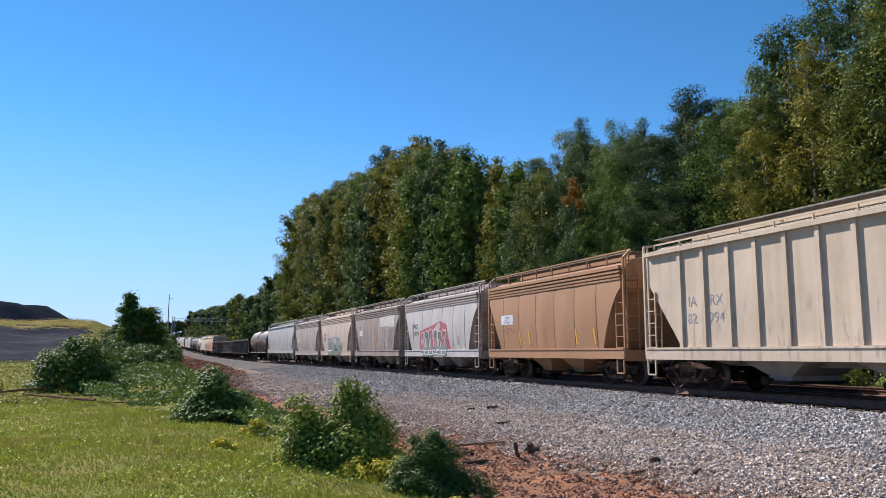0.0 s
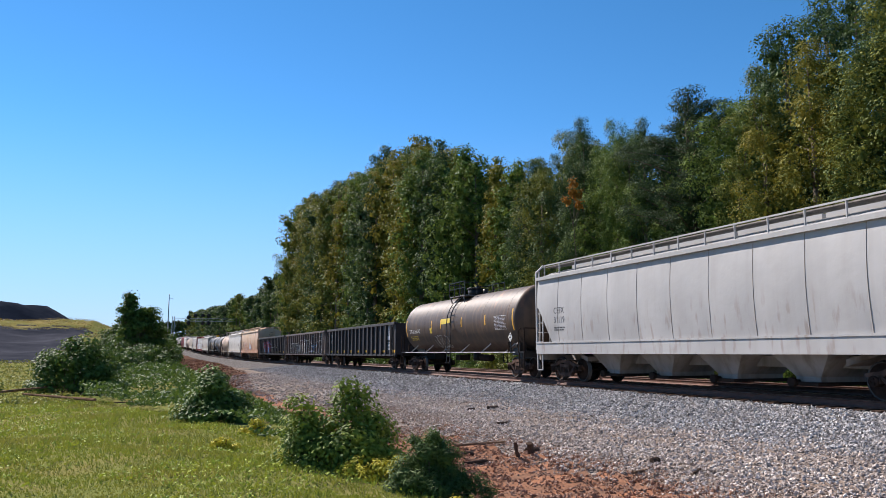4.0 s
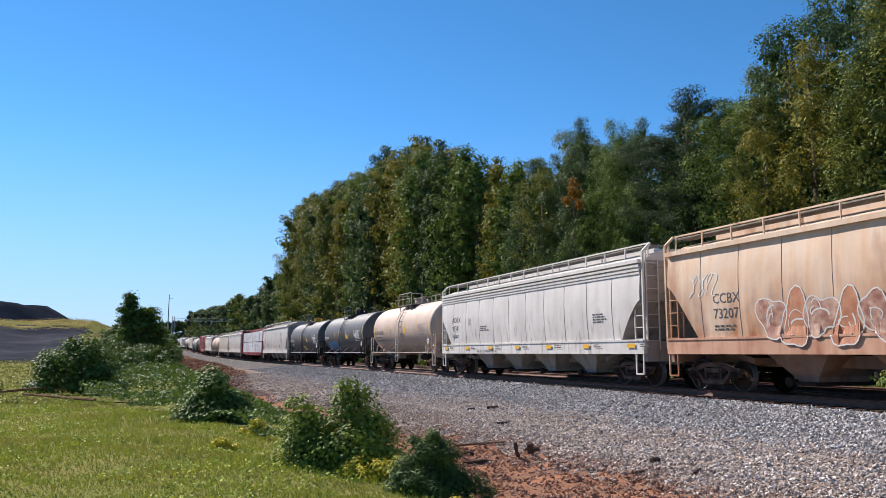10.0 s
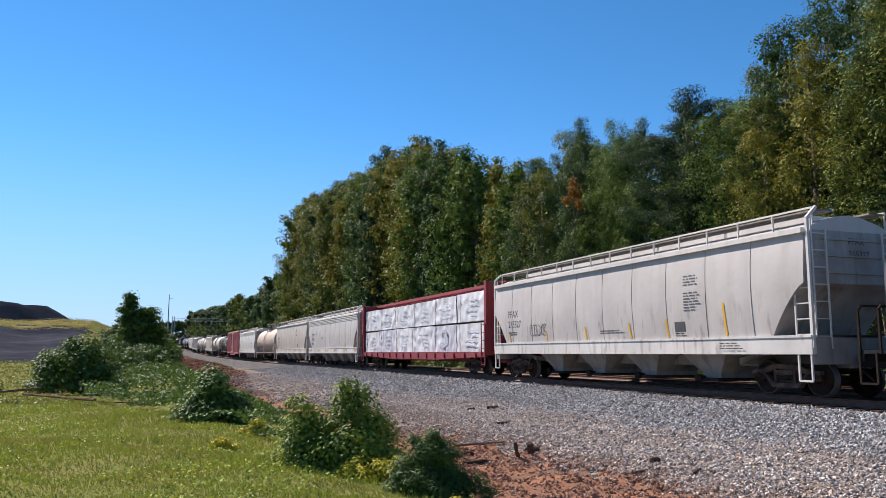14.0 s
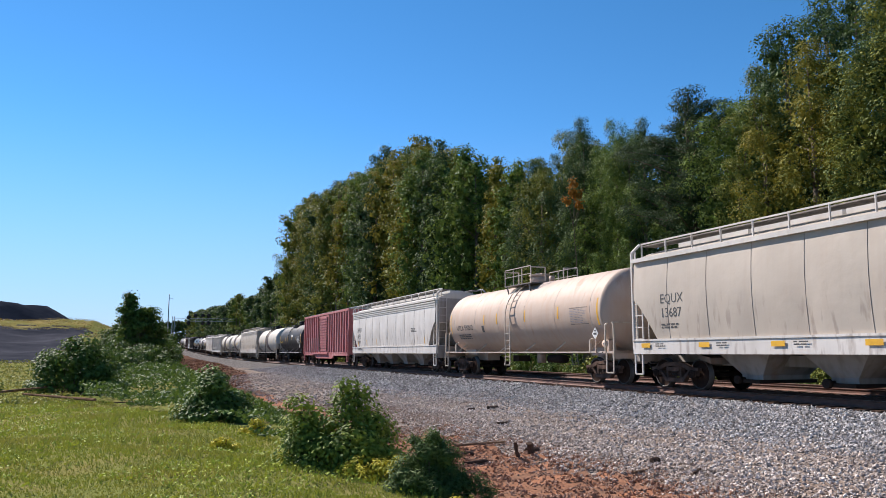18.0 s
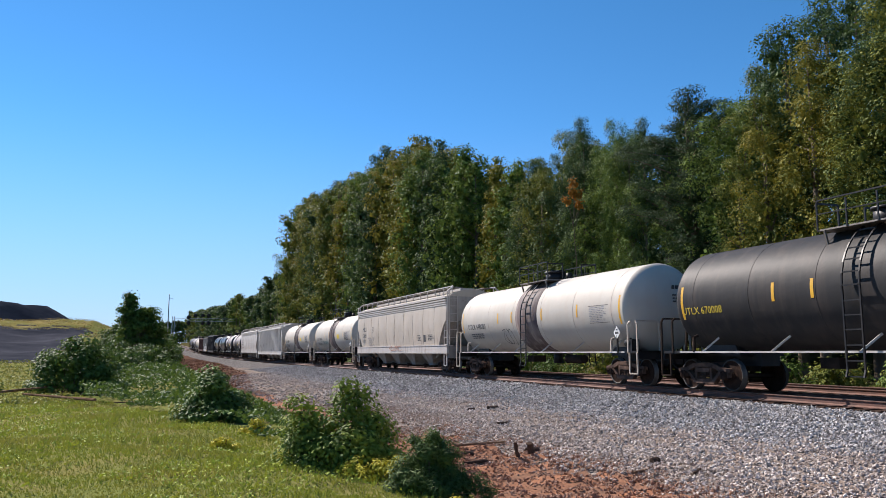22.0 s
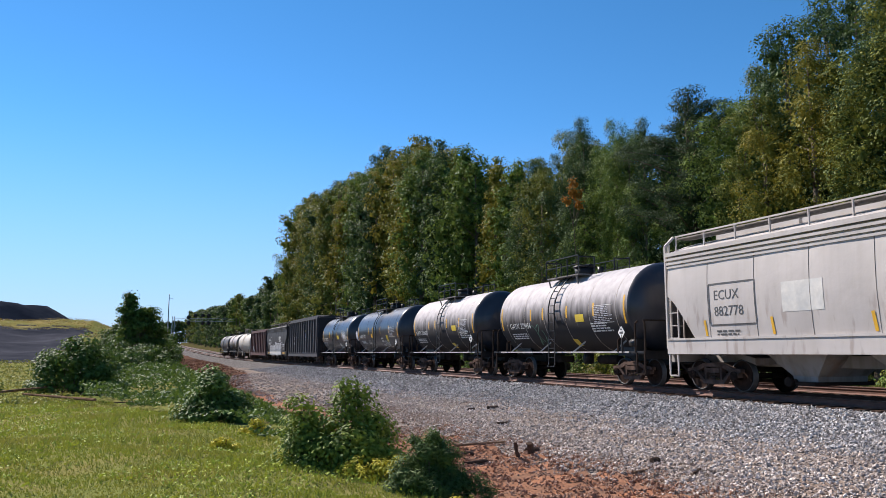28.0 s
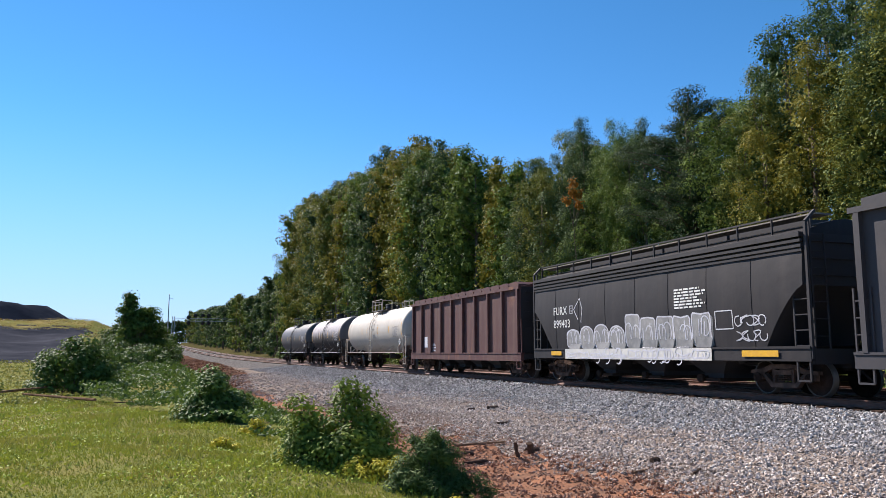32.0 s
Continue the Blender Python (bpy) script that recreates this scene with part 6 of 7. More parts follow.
def crown_boughs(H, R, low, count, rng):
    """Boughs of several leaning stems, each a column of foliage with its own rounded top."""
    cols = int(rng.integers(4, 7))
    stems = [(0.0, 0.0, H, R * 0.5)]
    for i in range(cols):
        a, d = 2 * math.pi * (i + rng.uniform(-0.3, 0.3)) / cols, R * rng.uniform(0.38, 0.62)
        stems.append((d * math.cos(a), d * math.sin(a), H * rng.uniform(0.74, 0.96), R * rng.uniform(0.36, 0.50)))
    out, per = [], count // len(stems)
    for sx, sy, top, cr in stems:
        ph = rng.uniform(0, 6.28)
        for _ in range(per):
            br = cr * rng.uniform(0.26, 0.44)
            t = 1.0 if _ < 5 else rng.random() ** 0.7
            h = low + (top - br - low) * t
            prof = math.sqrt(max(0.02, 1 - max(0.0, (t - 0.45) / 0.56) ** 2.2)) * (0.86 + 0.14 * math.sin(14 * t + ph))
            a = rng.uniform(0, 2 * math.pi)
            rr = cr * (prof if _ >= 5 else 0.35) * (0.5 + 0.5 * rng.random() ** 0.4)
            out.append((sx + rr * math.cos(a), sy + rr * math.sin(a), h, br))
    return out


def core_leaves(boughs, count, size, rng):
    """Old shaded leaves deep in the crown, which close it to the light."""
    b = np.array([boughs[i] for i in rng.integers(0, len(boughs), count)])
    c = b[:, :3] * np.array([0.72, 0.72, 0.96]) + rng.normal(0, 0.25, (count, 3)) * b[:, 3:]
    return leaf_faces(c, rng.normal(0, 1, (count, 3)) * np.array([1, 1, 0.4]), size, 0.3, 0.8)


def joined(*vf):
    v, f, n = [], [], 0
    for a, b in vf:
        v.append(a), f.append(b + n)
        n += len(a)
    return np.concatenate(v), np.concatenate(f)


def trunk_geo(H, r, boughs, rng, limbs=9):
    g = Geo()
    pts = [(0, 0, -0.6), (0.1, 0.05, H * 0.3), (-0.05, 0.12, H * 0.6), (0.05, 0, H * 0.92)]
    rad = [r, r * 0.8, r * 0.5, r * 0.12]
    for i in range(3):
        g.tube(pts[i], pts[i + 1], rad[i], rad[i + 1], 8, False)
    for i in range(limbs):
        b = boughs[int(rng.integers(len(boughs)))]
        z0 = max(1.0, b[2] - rng.uniform(1.0, 3.0))
        t = z0 / H
        g.tube((0.05, 0.05, z0), b[:3], r * 0.35 * (1 - 0.6 * t), 0.02, 6, False)
    return g


BARK = plain("bark", (0.11, 0.085, 0.065), (0.19, 0.155, 0.12), 1.5, 0.95, 0.0, 0.8, 12.0)
LEAF = {
    "deep": leafy("deep_green_leaves", (0.024, 0.052, 0.024), (0.105, 0.165, 0.058), (0.022, 0.044, 0.022)),
    "fresh": leafy("fresh_green_leaves", (0.042, 0.085, 0.024), (0.185, 0.26, 0.055), (0.034, 0.068, 0.022)),
    "olive": leafy("olive_turning_leaves", (0.065, 0.10, 0.026), (0.235, 0.245, 0.05), (0.044, 0.074, 0.022)),
    "gold": leafy("yellowing_leaves", (0.11, 0.13, 0.024), (0.27, 0.235, 0.04), (0.07, 0.10, 0.022)),
    "rust": leafy("orange_autumn_leaves", (0.34, 0.12, 0.02), (0.38, 0.18, 0.03), (0.14, 0.11, 0.03)),
    "pine": leafy("pine_needles", (0.026, 0.052, 0.026), (0.055, 0.088, 0.036), (0.026, 0.048, 0.022)),
    "vine": leafy("broad_vine_leaves", (0.036, 0.078, 0.018), (0.125, 0.20, 0.04), (0.03, 0.062, 0.017), 1.2, 0.1),
}


def tree(name, H, R, low, count, each, size, leaf, label, seed, category="tree", squash=0.95, limbs=9, trunk=None):
    rng = np.random.default_rng(seed)
    top = tagged(new(name), label, category)
    boughs = crown_boughs(H, R, low, count, rng)
    part("trunk", trunk_geo(H, trunk or 0.012 * H + 0.05, boughs, rng, limbs), BARK, top)
    v, f = joined(bough_leaves(boughs, each, size, rng, squash), core_leaves(boughs, 9 * count, 2.2 * size, rng))
    part("crown", raw_mesh("crown", v, f, LEAF[leaf]), None, top)
    return top


def pine(name, H, label, seed):
    """An open flat-topped pine with layered boughs."""
    rng = np.random.default_rng(seed)
    top = tagged(new(name), label, "pine tree")
    boughs = []
    g = Geo()
    g.tube((0, 0, -0.5), (0.3, 0, H * 0.6), 0.24, 0.16, 8, False).tube((0.3, 0, H * 0.6), (0.1, 0.2, H * 0.95), 0.16, 0.05, 8, False)
    for i in range(40):
        h = H * (0.34 + 0.63 * i / 39)
        a = rng.uniform(0, 6.28)
        r = (0.27 * H) * (1.0 - 0.5 * abs(i / 39 - 0.5) * 2) * rng.uniform(0.55, 1.1)
        e = (r * math.cos(a), r * math.sin(a), h + rng.uniform(-0.2, 0.5))
        g.tube((0.2, 0.05, h - 0.6), e, 0.07, 0.02, 6, False)
        for k in range(5):
            q = 0.35 + 0.16 * k
            boughs.append((e[0] * q + rng.normal(0, 0.3), e[1] * q + rng.normal(0, 0.3), h - 0.6 + (e[2] - h + 0.6) * q + 0.2, rng.uniform(0.6, 1.05)))
    part("trunk", g, BARK, top)
    v, f = joined(bough_leaves(boughs, 260, 0.17, rng, 0.36, 0.5, 0.3), core_leaves(boughs, 1200, 0.3, rng))
    part("crown", raw_mesh("crown", v, f, LEAF["pine"]), None, top)
    return top


def recolour(ob, leaf):
    for o in ob.children:
        if o.name.startswith("crown"):
            o.material_slots[0].link = "OBJECT"
            o.material_slots[0].material = LEAF[leaf]
    return ob


def place(ob, x, y, z=None, scale=1.0, turn=0.0, tall=1.0):
    z = ground_z(x, y) if z is None else z
    return Matrix.LocRotScale((x, y, z), Euler((0, 0, turn)), (scale, scale, scale * tall))


TREE_LABEL = {"deep": "tall dark green broadleaf tree at the wood's edge", "fresh": "tall green broadleaf tree draped in vines", "olive": "tall broadleaf tree turning olive in autumn",
              "gold": "broadleaf tree with yellowing autumn leaves", "rust": "small tree with orange autumn leaves"}
MID = [tree("broadleaf_tree", 24.0, R, 3.0, int(1.5 * n), 66, 0.29, "fresh", TREE_LABEL["fresh"], 20 + i) for i, (R, n) in enumerate(((4.4, 150), (3.7, 140), (4.9, 160), (3.2, 125)))]
NEAR = [tree("broadleaf_tree", 17.0, R, 2.2, int(1.5 * n), 330, 0.125, "deep", TREE_LABEL["deep"], 40 + i) for i, (R, n) in enumerate(((3.7, 130), (3.1, 120), (4.2, 140)))]
FAR = [tree("broadleaf_tree", 19.0, R, 0.4, 80, 34, 0.5, "deep", "distant green broadleaf tree", 60 + i) for i, R in enumerate((4.2, 5.0))]
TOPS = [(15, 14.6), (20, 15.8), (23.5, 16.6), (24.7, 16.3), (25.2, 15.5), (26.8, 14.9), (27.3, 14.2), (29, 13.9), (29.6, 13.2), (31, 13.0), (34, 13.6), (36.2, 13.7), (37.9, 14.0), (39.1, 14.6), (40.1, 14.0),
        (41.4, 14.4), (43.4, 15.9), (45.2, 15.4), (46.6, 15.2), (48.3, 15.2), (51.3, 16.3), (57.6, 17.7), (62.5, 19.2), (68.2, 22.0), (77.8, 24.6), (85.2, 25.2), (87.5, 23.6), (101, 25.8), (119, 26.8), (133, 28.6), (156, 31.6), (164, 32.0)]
rw = random.Random(12)
used = set()


def plant(protos, x, y, top, leaf, tall_ref):
    z = ground_z(x, y)
    p = rw.choice(protos)
    s = (top - z) / tall_ref
    wide = min(1.25, max(0.75, 0.35 + 0.65 * s))
    m = Matrix.LocRotScale((x, y, z), Euler((0, 0, rw.uniform(0, 6.28))), (wide, wide, s))
    if p.name in used:
        o = copy_thing(p, m)
        o.matrix_basis = m
    else:
        o = p
        o.matrix_basis = m
        used.add(p.name)
    recolour(o, leaf)
    tagged(o, TREE_LABEL.get(leaf, ""), "", "trees of the wood")
    return o


for row, (off, drop) in enumerate(((12.4, 0.3), (16.8, 0.6), (22.0, 1.0))):
    y = (12.0, 14.0, 50.0)[row]
    while y < 158 + 22 * row:
        near = y < 58
        x = track(y)[0] + off + rw.uniform(-0.8, 1.3)
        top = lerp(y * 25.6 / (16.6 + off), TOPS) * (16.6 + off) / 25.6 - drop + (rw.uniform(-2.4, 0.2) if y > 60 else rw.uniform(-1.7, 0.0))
        hue = rw.choice(["deep", "fresh", "olive", "deep", "fresh", "gold", "fresh"] if y > 60 else ["deep", "deep", "fresh", "deep", "fresh", "olive"])
        plant(NEAR if near and row < 2 else MID, x, y, top, hue, 17.0 if near and row < 2 else 24.0)
        y += rw.uniform(2.6, 4.2) * (1.0 if near else 1.25) * (1 + 0.25 * row)
# the wood goes on up the line, lower and farther
for row in range(2):
    y = 166.0 + 4 * row
    while y < 620:
        x = track(y)[0] + 11.5 + 5.5 * row + rw.uniform(-1.0, 1.5) + 0.008 * (y - 166)
        plant(FAR, x, y, rise(y) + rw.uniform(15.5, 18.5) + 1.0 * row + 0.024 * max(0.0, y - 330), rw.choice(["deep", "fresh", "deep", "olive"]), 19.0)
        y += rw.uniform(5.5, 8.5) + 0.015 * (y - 166)
for i in range(26):
    plant(FAR, -17.0 + 1.5 * i + rw.uniform(-0.8, 0.8), 735.0 + rw.uniform(-8, 8), 27.0 + 0.16 * i + rw.uniform(-1.4, 1.2), rw.choice(["deep", "fresh", "deep"]), 19.0)
# the dark depth of the wood behind its edge
def wood_depth():
    n = 16000
    ys = 14 + 150 * RNG.random(n)
    xs = np.array([track(y)[0] for y in ys]) + 24 + 12 * RNG.random(n)
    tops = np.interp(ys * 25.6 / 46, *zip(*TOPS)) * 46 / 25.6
    zs = 2 + (np.minimum(tops, 44) * 0.74 - 2) * RNG.random(n)
    v, f = leaf_faces(np.stack([xs, ys, zs], 1), np.tile(np.array([-0.6, 0.2, 0.6]), (n, 1)), 1.25)
    tagged(new("wood_interior", raw_mesh("wood_interior", v, f, LEAF["deep"])), "dark green depth of the wood behind its edge", "wood", kind="stuff")


wood_depth()
# landmarks of the skyline
for gx, gy, gt, gl, gw in ((10.4, 25.6, 14.9, "gold", 0.9), (10.2, 28.4, 13.3, "olive", 0.8), (10.8, 21.4, 16.4, "olive", 1.05), (11.8, 47.3, 17.9, "deep", 0.62), (12.2, 49.6, 17.6, "deep", 0.6), (11.8, 43.2, 16.6, "fresh", 0.62), (11.4, 39.6, 15.6, "deep", 0.6)):
    o = plant(NEAR, gx, gy, gt, gl, 17.0)
    o.scale = (gw, gw, o.scale[2])
p1 = pine("pine_tree", 17.0, "open flat-topped pine above the broadleaf trees", 91)
p1.matrix_basis = place(p1, 11.2, 35.2, 0.2, 0.91)
orange = tree("maple_tree", 8.0, 1.3, 5.4, 30, 260, 0.14, "rust", "slender tree with orange autumn leaves", 95, trunk=0.035)
orange.matrix_basis = place(orange, 9.2, 44.3, 4.6)
LEAF["silver"] = leafy("pale_grey_green_leaves", (0.15, 0.175, 0.11), (0.27, 0.29, 0.20), (0.10, 0.13, 0.07))
pale = tree("young_tree", 6.9, 1.25, 2.0, 46, 330, 0.12, "silver", "young tree with pale grey-green leaves behind the tracks", 97)
pale.matrix_basis = place(pale, 9.2, 21.6, -0.4)
bare = tree("thin_tree", 31.0, 2.2, 26.0, 26, 14, 0.3, "olive", "thin-leaved tree top above the wood", 96, limbs=24)
bare.matrix_basis = place(bare, 10.5, 121.0, -2.6)


# ---- shrubs and vines ----
def bush(name, boughs, each, size, leaf, label, seed, x, y, z=None, category="bush", aspect=0.62):
    rng = np.random.default_rng(seed)
    top = tagged(new(name), label, category)
    top.location = (x, y, ground_z(x, y) if z is None else z)
    g = Geo()
    for b in boughs:
        g.tube((b[0] * 0.2, b[1] * 0.2, -0.1), (b[0], b[1], b[2] + b[3] * 0.5), 0.018, 0.006, 5, False)
    part("woody_base", g, BARK, top)
    v, f = joined(bough_leaves(boughs, each, size, rng, 0.8, 0.35, aspect), core_leaves(boughs, 4 * len(boughs), 2.2 * size, rng))
    part("foliage", raw_mesh("foliage", v, f, LEAF[leaf] if isinstance(leaf, str) else leaf), None, top)
    return top


def mound(w, d, h, n, seed, r=(0.25, 0.45)):
    rng = random.Random(seed)
    out = []
    for _ in range(n):
        a, q = rng.uniform(0, 6.28), math.sqrt(rng.random())
        x, y = w / 2 * q * math.cos(a), d / 2 * q * math.sin(a)
        z = h * (1 - q ** 2.2) * rng.uniform(0.25, 0.92)
        out.append((x, y, max(0.05, z), rng.uniform(*r) * min(1.0, h)))
    return out


M_BUSH = leafy("privet_leaves", (0.055, 0.10, 0.022), (0.18, 0.24, 0.04), (0.36, 0.38, 0.04), 1.6)
M_SAPLING = leafy("sapling_needles", (0.045, 0.085, 0.026), (0.10, 0.155, 0.04), (0.04, 0.075, 0.022), 2.0)
bush("leafy_bush", mound(1.7, 1.3, 1.15, 40, 1, (0.24, 0.40)) + [(-0.62, 0.1, 0.9, 0.25), (-0.6, 0, 0.65, 0.3), (-0.4, 0, 0.3, 0.35), (0.1, 0, 1.15, 0.24), (0.3, 0.1, 1.0, 0.3), (0.5, 0, 0.6, 0.35)], 2300, 0.075, M_BUSH, "green broadleaf bush at the edge of the grass", 1, -13.75, 11.6)
bush("pine_sapling", mound(0.95, 0.9, 0.75, 26, 2, (0.2, 0.32)) + [(0.05, 0, 0.74, 0.15), (-0.2, 0.05, 0.68, 0.14), (0.22, 0, 0.62, 0.14), (0.5, -0.3, 0.15, 0.22), (0.62, -0.45, 0.05, 0.2)], 7500, 0.10, M_SAPLING, "dense dark green sapling beside the clay bank", 2, -12.95, 9.9, None, "bush", 0.14)
bush("vine_bush", mound(1.7, 1.7, 1.25, 34, 3, (0.3, 0.5)), 900, 0.11, "vine", "rounded bush covered in broad vine leaves", 3, -14.9, 20.6)
bush("vine_bush", mound(3.6, 2.8, 2.25, 56, 4, (0.4, 0.62)), 520, 0.15, "vine", "large dark bush overgrown with vines", 4, -19.3, 34.5)
bush("vine_bush", mound(2.4, 2.4, 1.0, 20, 5), 420, 0.14, "vine", "low bush overgrown with vines", 5, -23.2, 36.0)
bush("vine_bush", mound(4.0, 4.4, 1.9, 44, 6, (0.4, 0.7)), 260, 0.2, "vine", "spreading bush overgrown with vines", 6, -18.6, 54.0)
bush("vine_bush", mound(4.0, 4.4, 2.2, 40, 7, (0.4, 0.7)), 260, 0.2, "vine", "spreading bush overgrown with vines", 7, -16.4, 62.0)
bush("vine_bush", mound(3.0, 3.2, 1.9, 30, 8, (0.35, 0.6)), 300, 0.17, "vine", "low bush overgrown with vines", 8, -18.8, 43.0)
bush("sprouting_bush", [(0, 0, 0.4 + 0.35 * i, 0.32) for i in range(8)], 300, 0.17, "fresh", "upright bright green sprout among the vines", 9, -18.2, 48.5)
def draped(cols, seed):
    """Boughs of a tree buried in vines: a few rounded columns (x, y, radius, top)."""
    rng, out = random.Random(seed), []
    for cx, cy, cr, top in cols:
        for _ in range(int(13 * cr * top)):
            t = rng.random() ** 0.8
            q = cr * math.sqrt(max(0.03, 1 - max(0.0, (t - 0.5) / 0.55) ** 2)) * math.sqrt(rng.random())
            a = rng.uniform(0, 6.28)
            out.append((cx + q * math.cos(a), cy + q * math.sin(a), 0.2 + (top - 0.8) * t, rng.uniform(0.38, 0.7)))
    return out


E_TREE = bush("vine_draped_tree", draped(((1.0, 0.0, 1.9, 6.6), (-0.9, 0.4, 1.15, 8.1), (2.4, 0.3, 1.0, 4.4), (-2.0, 0.0, 1.1, 3.6)), 71), 75, 0.27, "vine", "vine-draped tree beside the line", 71, -18.1, 92.0, None, "tree")
LOW_TREE = bush("vine_draped_tree", draped(((0.0, 0.0, 1.8, 3.4), (1.6, 0.4, 1.3, 2.4), (-1.7, 0.2, 1.3, 2.7)), 73), 75, 0.27, "vine", "low tree smothered in vines", 73, -16.2, 95.0, None, "tree")
for i, (x, y, s) in enumerate(((-20.6, 90.0, 0.8), (-14.6, 128.0, 1.3), (-17.0, 150.0, 1.6), (-13.8, 178.0, 1.5), (-20.0, 120.0, 1.3), (-15.2, 104.0, 1.1), (-19.4, 76.0, 0.8), (-17.2, 70.0, 0.75))):
    copy_thing(LOW_TREE, Matrix.LocRotScale((x, y, ground_z(x, y)), Euler((0, 0, 1.3 * i + 0.7)), (s, s, s)))

# shrubs along the foot of the wood, behind the tracks
rs = random.Random(31)
SHRUB = [bush("trackside_shrub", mound(2.0, 2.2, 1.6, 18, 80 + i, (0.3, 0.55)), 300, 0.13, lf, "leafy shrub behind the far track", 80 + i, 8.2, 20.0 + 3 * i) for i, lf in enumerate(("fresh", "olive", "vine"))]
y = 13.0
while y < 150:
    o = copy_thing(rs.choice(SHRUB), Matrix.LocRotScale((track(y)[0] + 8.6 + rs.uniform(-0.5, 0.9), y, -0.55 + rise(y)), Euler((0, 0, rs.uniform(0, 6))), [rs.uniform(0.75, 1.25) * (1 + y / 130)] * 3))
    tagged(o, "leafy shrub behind the far track", "bush", "shrubs behind the tracks")
    y += rs.uniform(1.5, 2.6) * (1 + y / 90)


def scatter_sheet(name, label, n, box_, keep, lift, size, mat, seed, up=1.2, category="vines"):
    """Many leaves over the ground, of kind stuff."""
    rng = np.random.default_rng(seed)
    x0, x1, y0, y1 = box_
    u = rng.random((n, 2))
    xs, ys = x0 + (x1 - x0) * u[:, 0], y0 + (y1 - y0) * u[:, 1] ** 1.6
    pts = [(x, y, ground_z(x, y) + lift(x, y) * rng.uniform(0.6, 1.05)) for x, y in zip(xs, ys) if keep(x, y)]
    c = np.array(pts)
    nn = np.tile(np.array([0.0, 0.0, up]), (len(c), 1))
    v, f = leaf_faces(c, nn, size * (1 + np.clip((c[:, 1] - 15) / 60, 0, 1.2)), 0.6)
    return tagged(new(name, raw_mesh(name, v, f, mat)), label, category, kind="stuff")


def vine_edge(x, y):
    return y > lerp(x, [(-40, 90.0), (-23, 78.0), (-20.5, 60.0), (-19.2, 34.0), (-18.4, 28.0), (-17, 24.5), (-14.8, 18.5), (-13.6, 12.8), (-12.4, 11.5)]) + 1.2 * n2(x, y, 0.6, 3)


def vine_lift(x, y):
    return max(0.04, 0.18 + lerp(y, [(28, 0.0), (45, 0.45), (80, 0.8)]) * min(1.0, max(0.0, (-13.5 - x) / 2)) + 0.42 * (n2(x, y, 0.35, 21) + 0.35) + 0.18 * n2(x, y, 1.1, 5)) * min(1.0, max(0.15, (-12.2 - x) / 1.5))


scatter_sheet("vine_cover", "broad-leaved vines over the rough ground", 66000, (-27.0, -12.2, 11.5, 80.0), lambda x, y: vine_edge(x, y) and x < -12.5 - 0.9 * n2(x, y, 0.5, 2), vine_lift, 0.115, LEAF["vine"], 5, 0.6)
M_REDDEAD = leafy("dead_red_brush", (0.05, 0.022, 0.017), (0.10, 0.045, 0.032), (0.045, 0.025, 0.02))
scatter_sheet("dead_brush", "reddish dead brush along the ballast foot", 16000, (-14.0, -6.0, 34.0, 170.0), lambda x, y: y > 45 and n2(x, y, 0.35, 9) > -0.1 and x < track(y)[0] + lerp(y, [(30, -12.0), (45, -11.6), (70, -8.3), (120, -6.0)]), lambda x, y: 0.22, 0.06, M_REDDEAD, 6, 0.3)
M_GOLDWEED = leafy("golden_weeds", (0.19, 0.15, 0.045), (0.25, 0.19, 0.06), (0.13, 0.13, 0.04))
scatter_sheet("golden_weeds", "thin yellowing weeds on the far hillside", 14000, (-60.0, -21.0, 88.0, 190.0), lambda x, y: ground_z(x, y) > 4.6 or (x > -27 and 100 < y < 150 and n2(x, y, 0.1, 3) > 0.0), lambda x, y: 0.3, 0.13, M_GOLDWEED, 8)


M_DRYWEED = leafy("dry_grass_tufts", (0.18, 0.20, 0.05), (0.30, 0.29, 0.08), (0.13, 0.18, 0.04))
scatter_sheet("dry_weeds", "dry yellowing grass tufts on the rough ground", 16000, (-36.0, -18.6, 27.0, 86.0), lambda x, y: not vine_edge(x, y), lambda x, y: 0.12, 0.09, M_DRYWEED, 10, 0.5, "weeds")


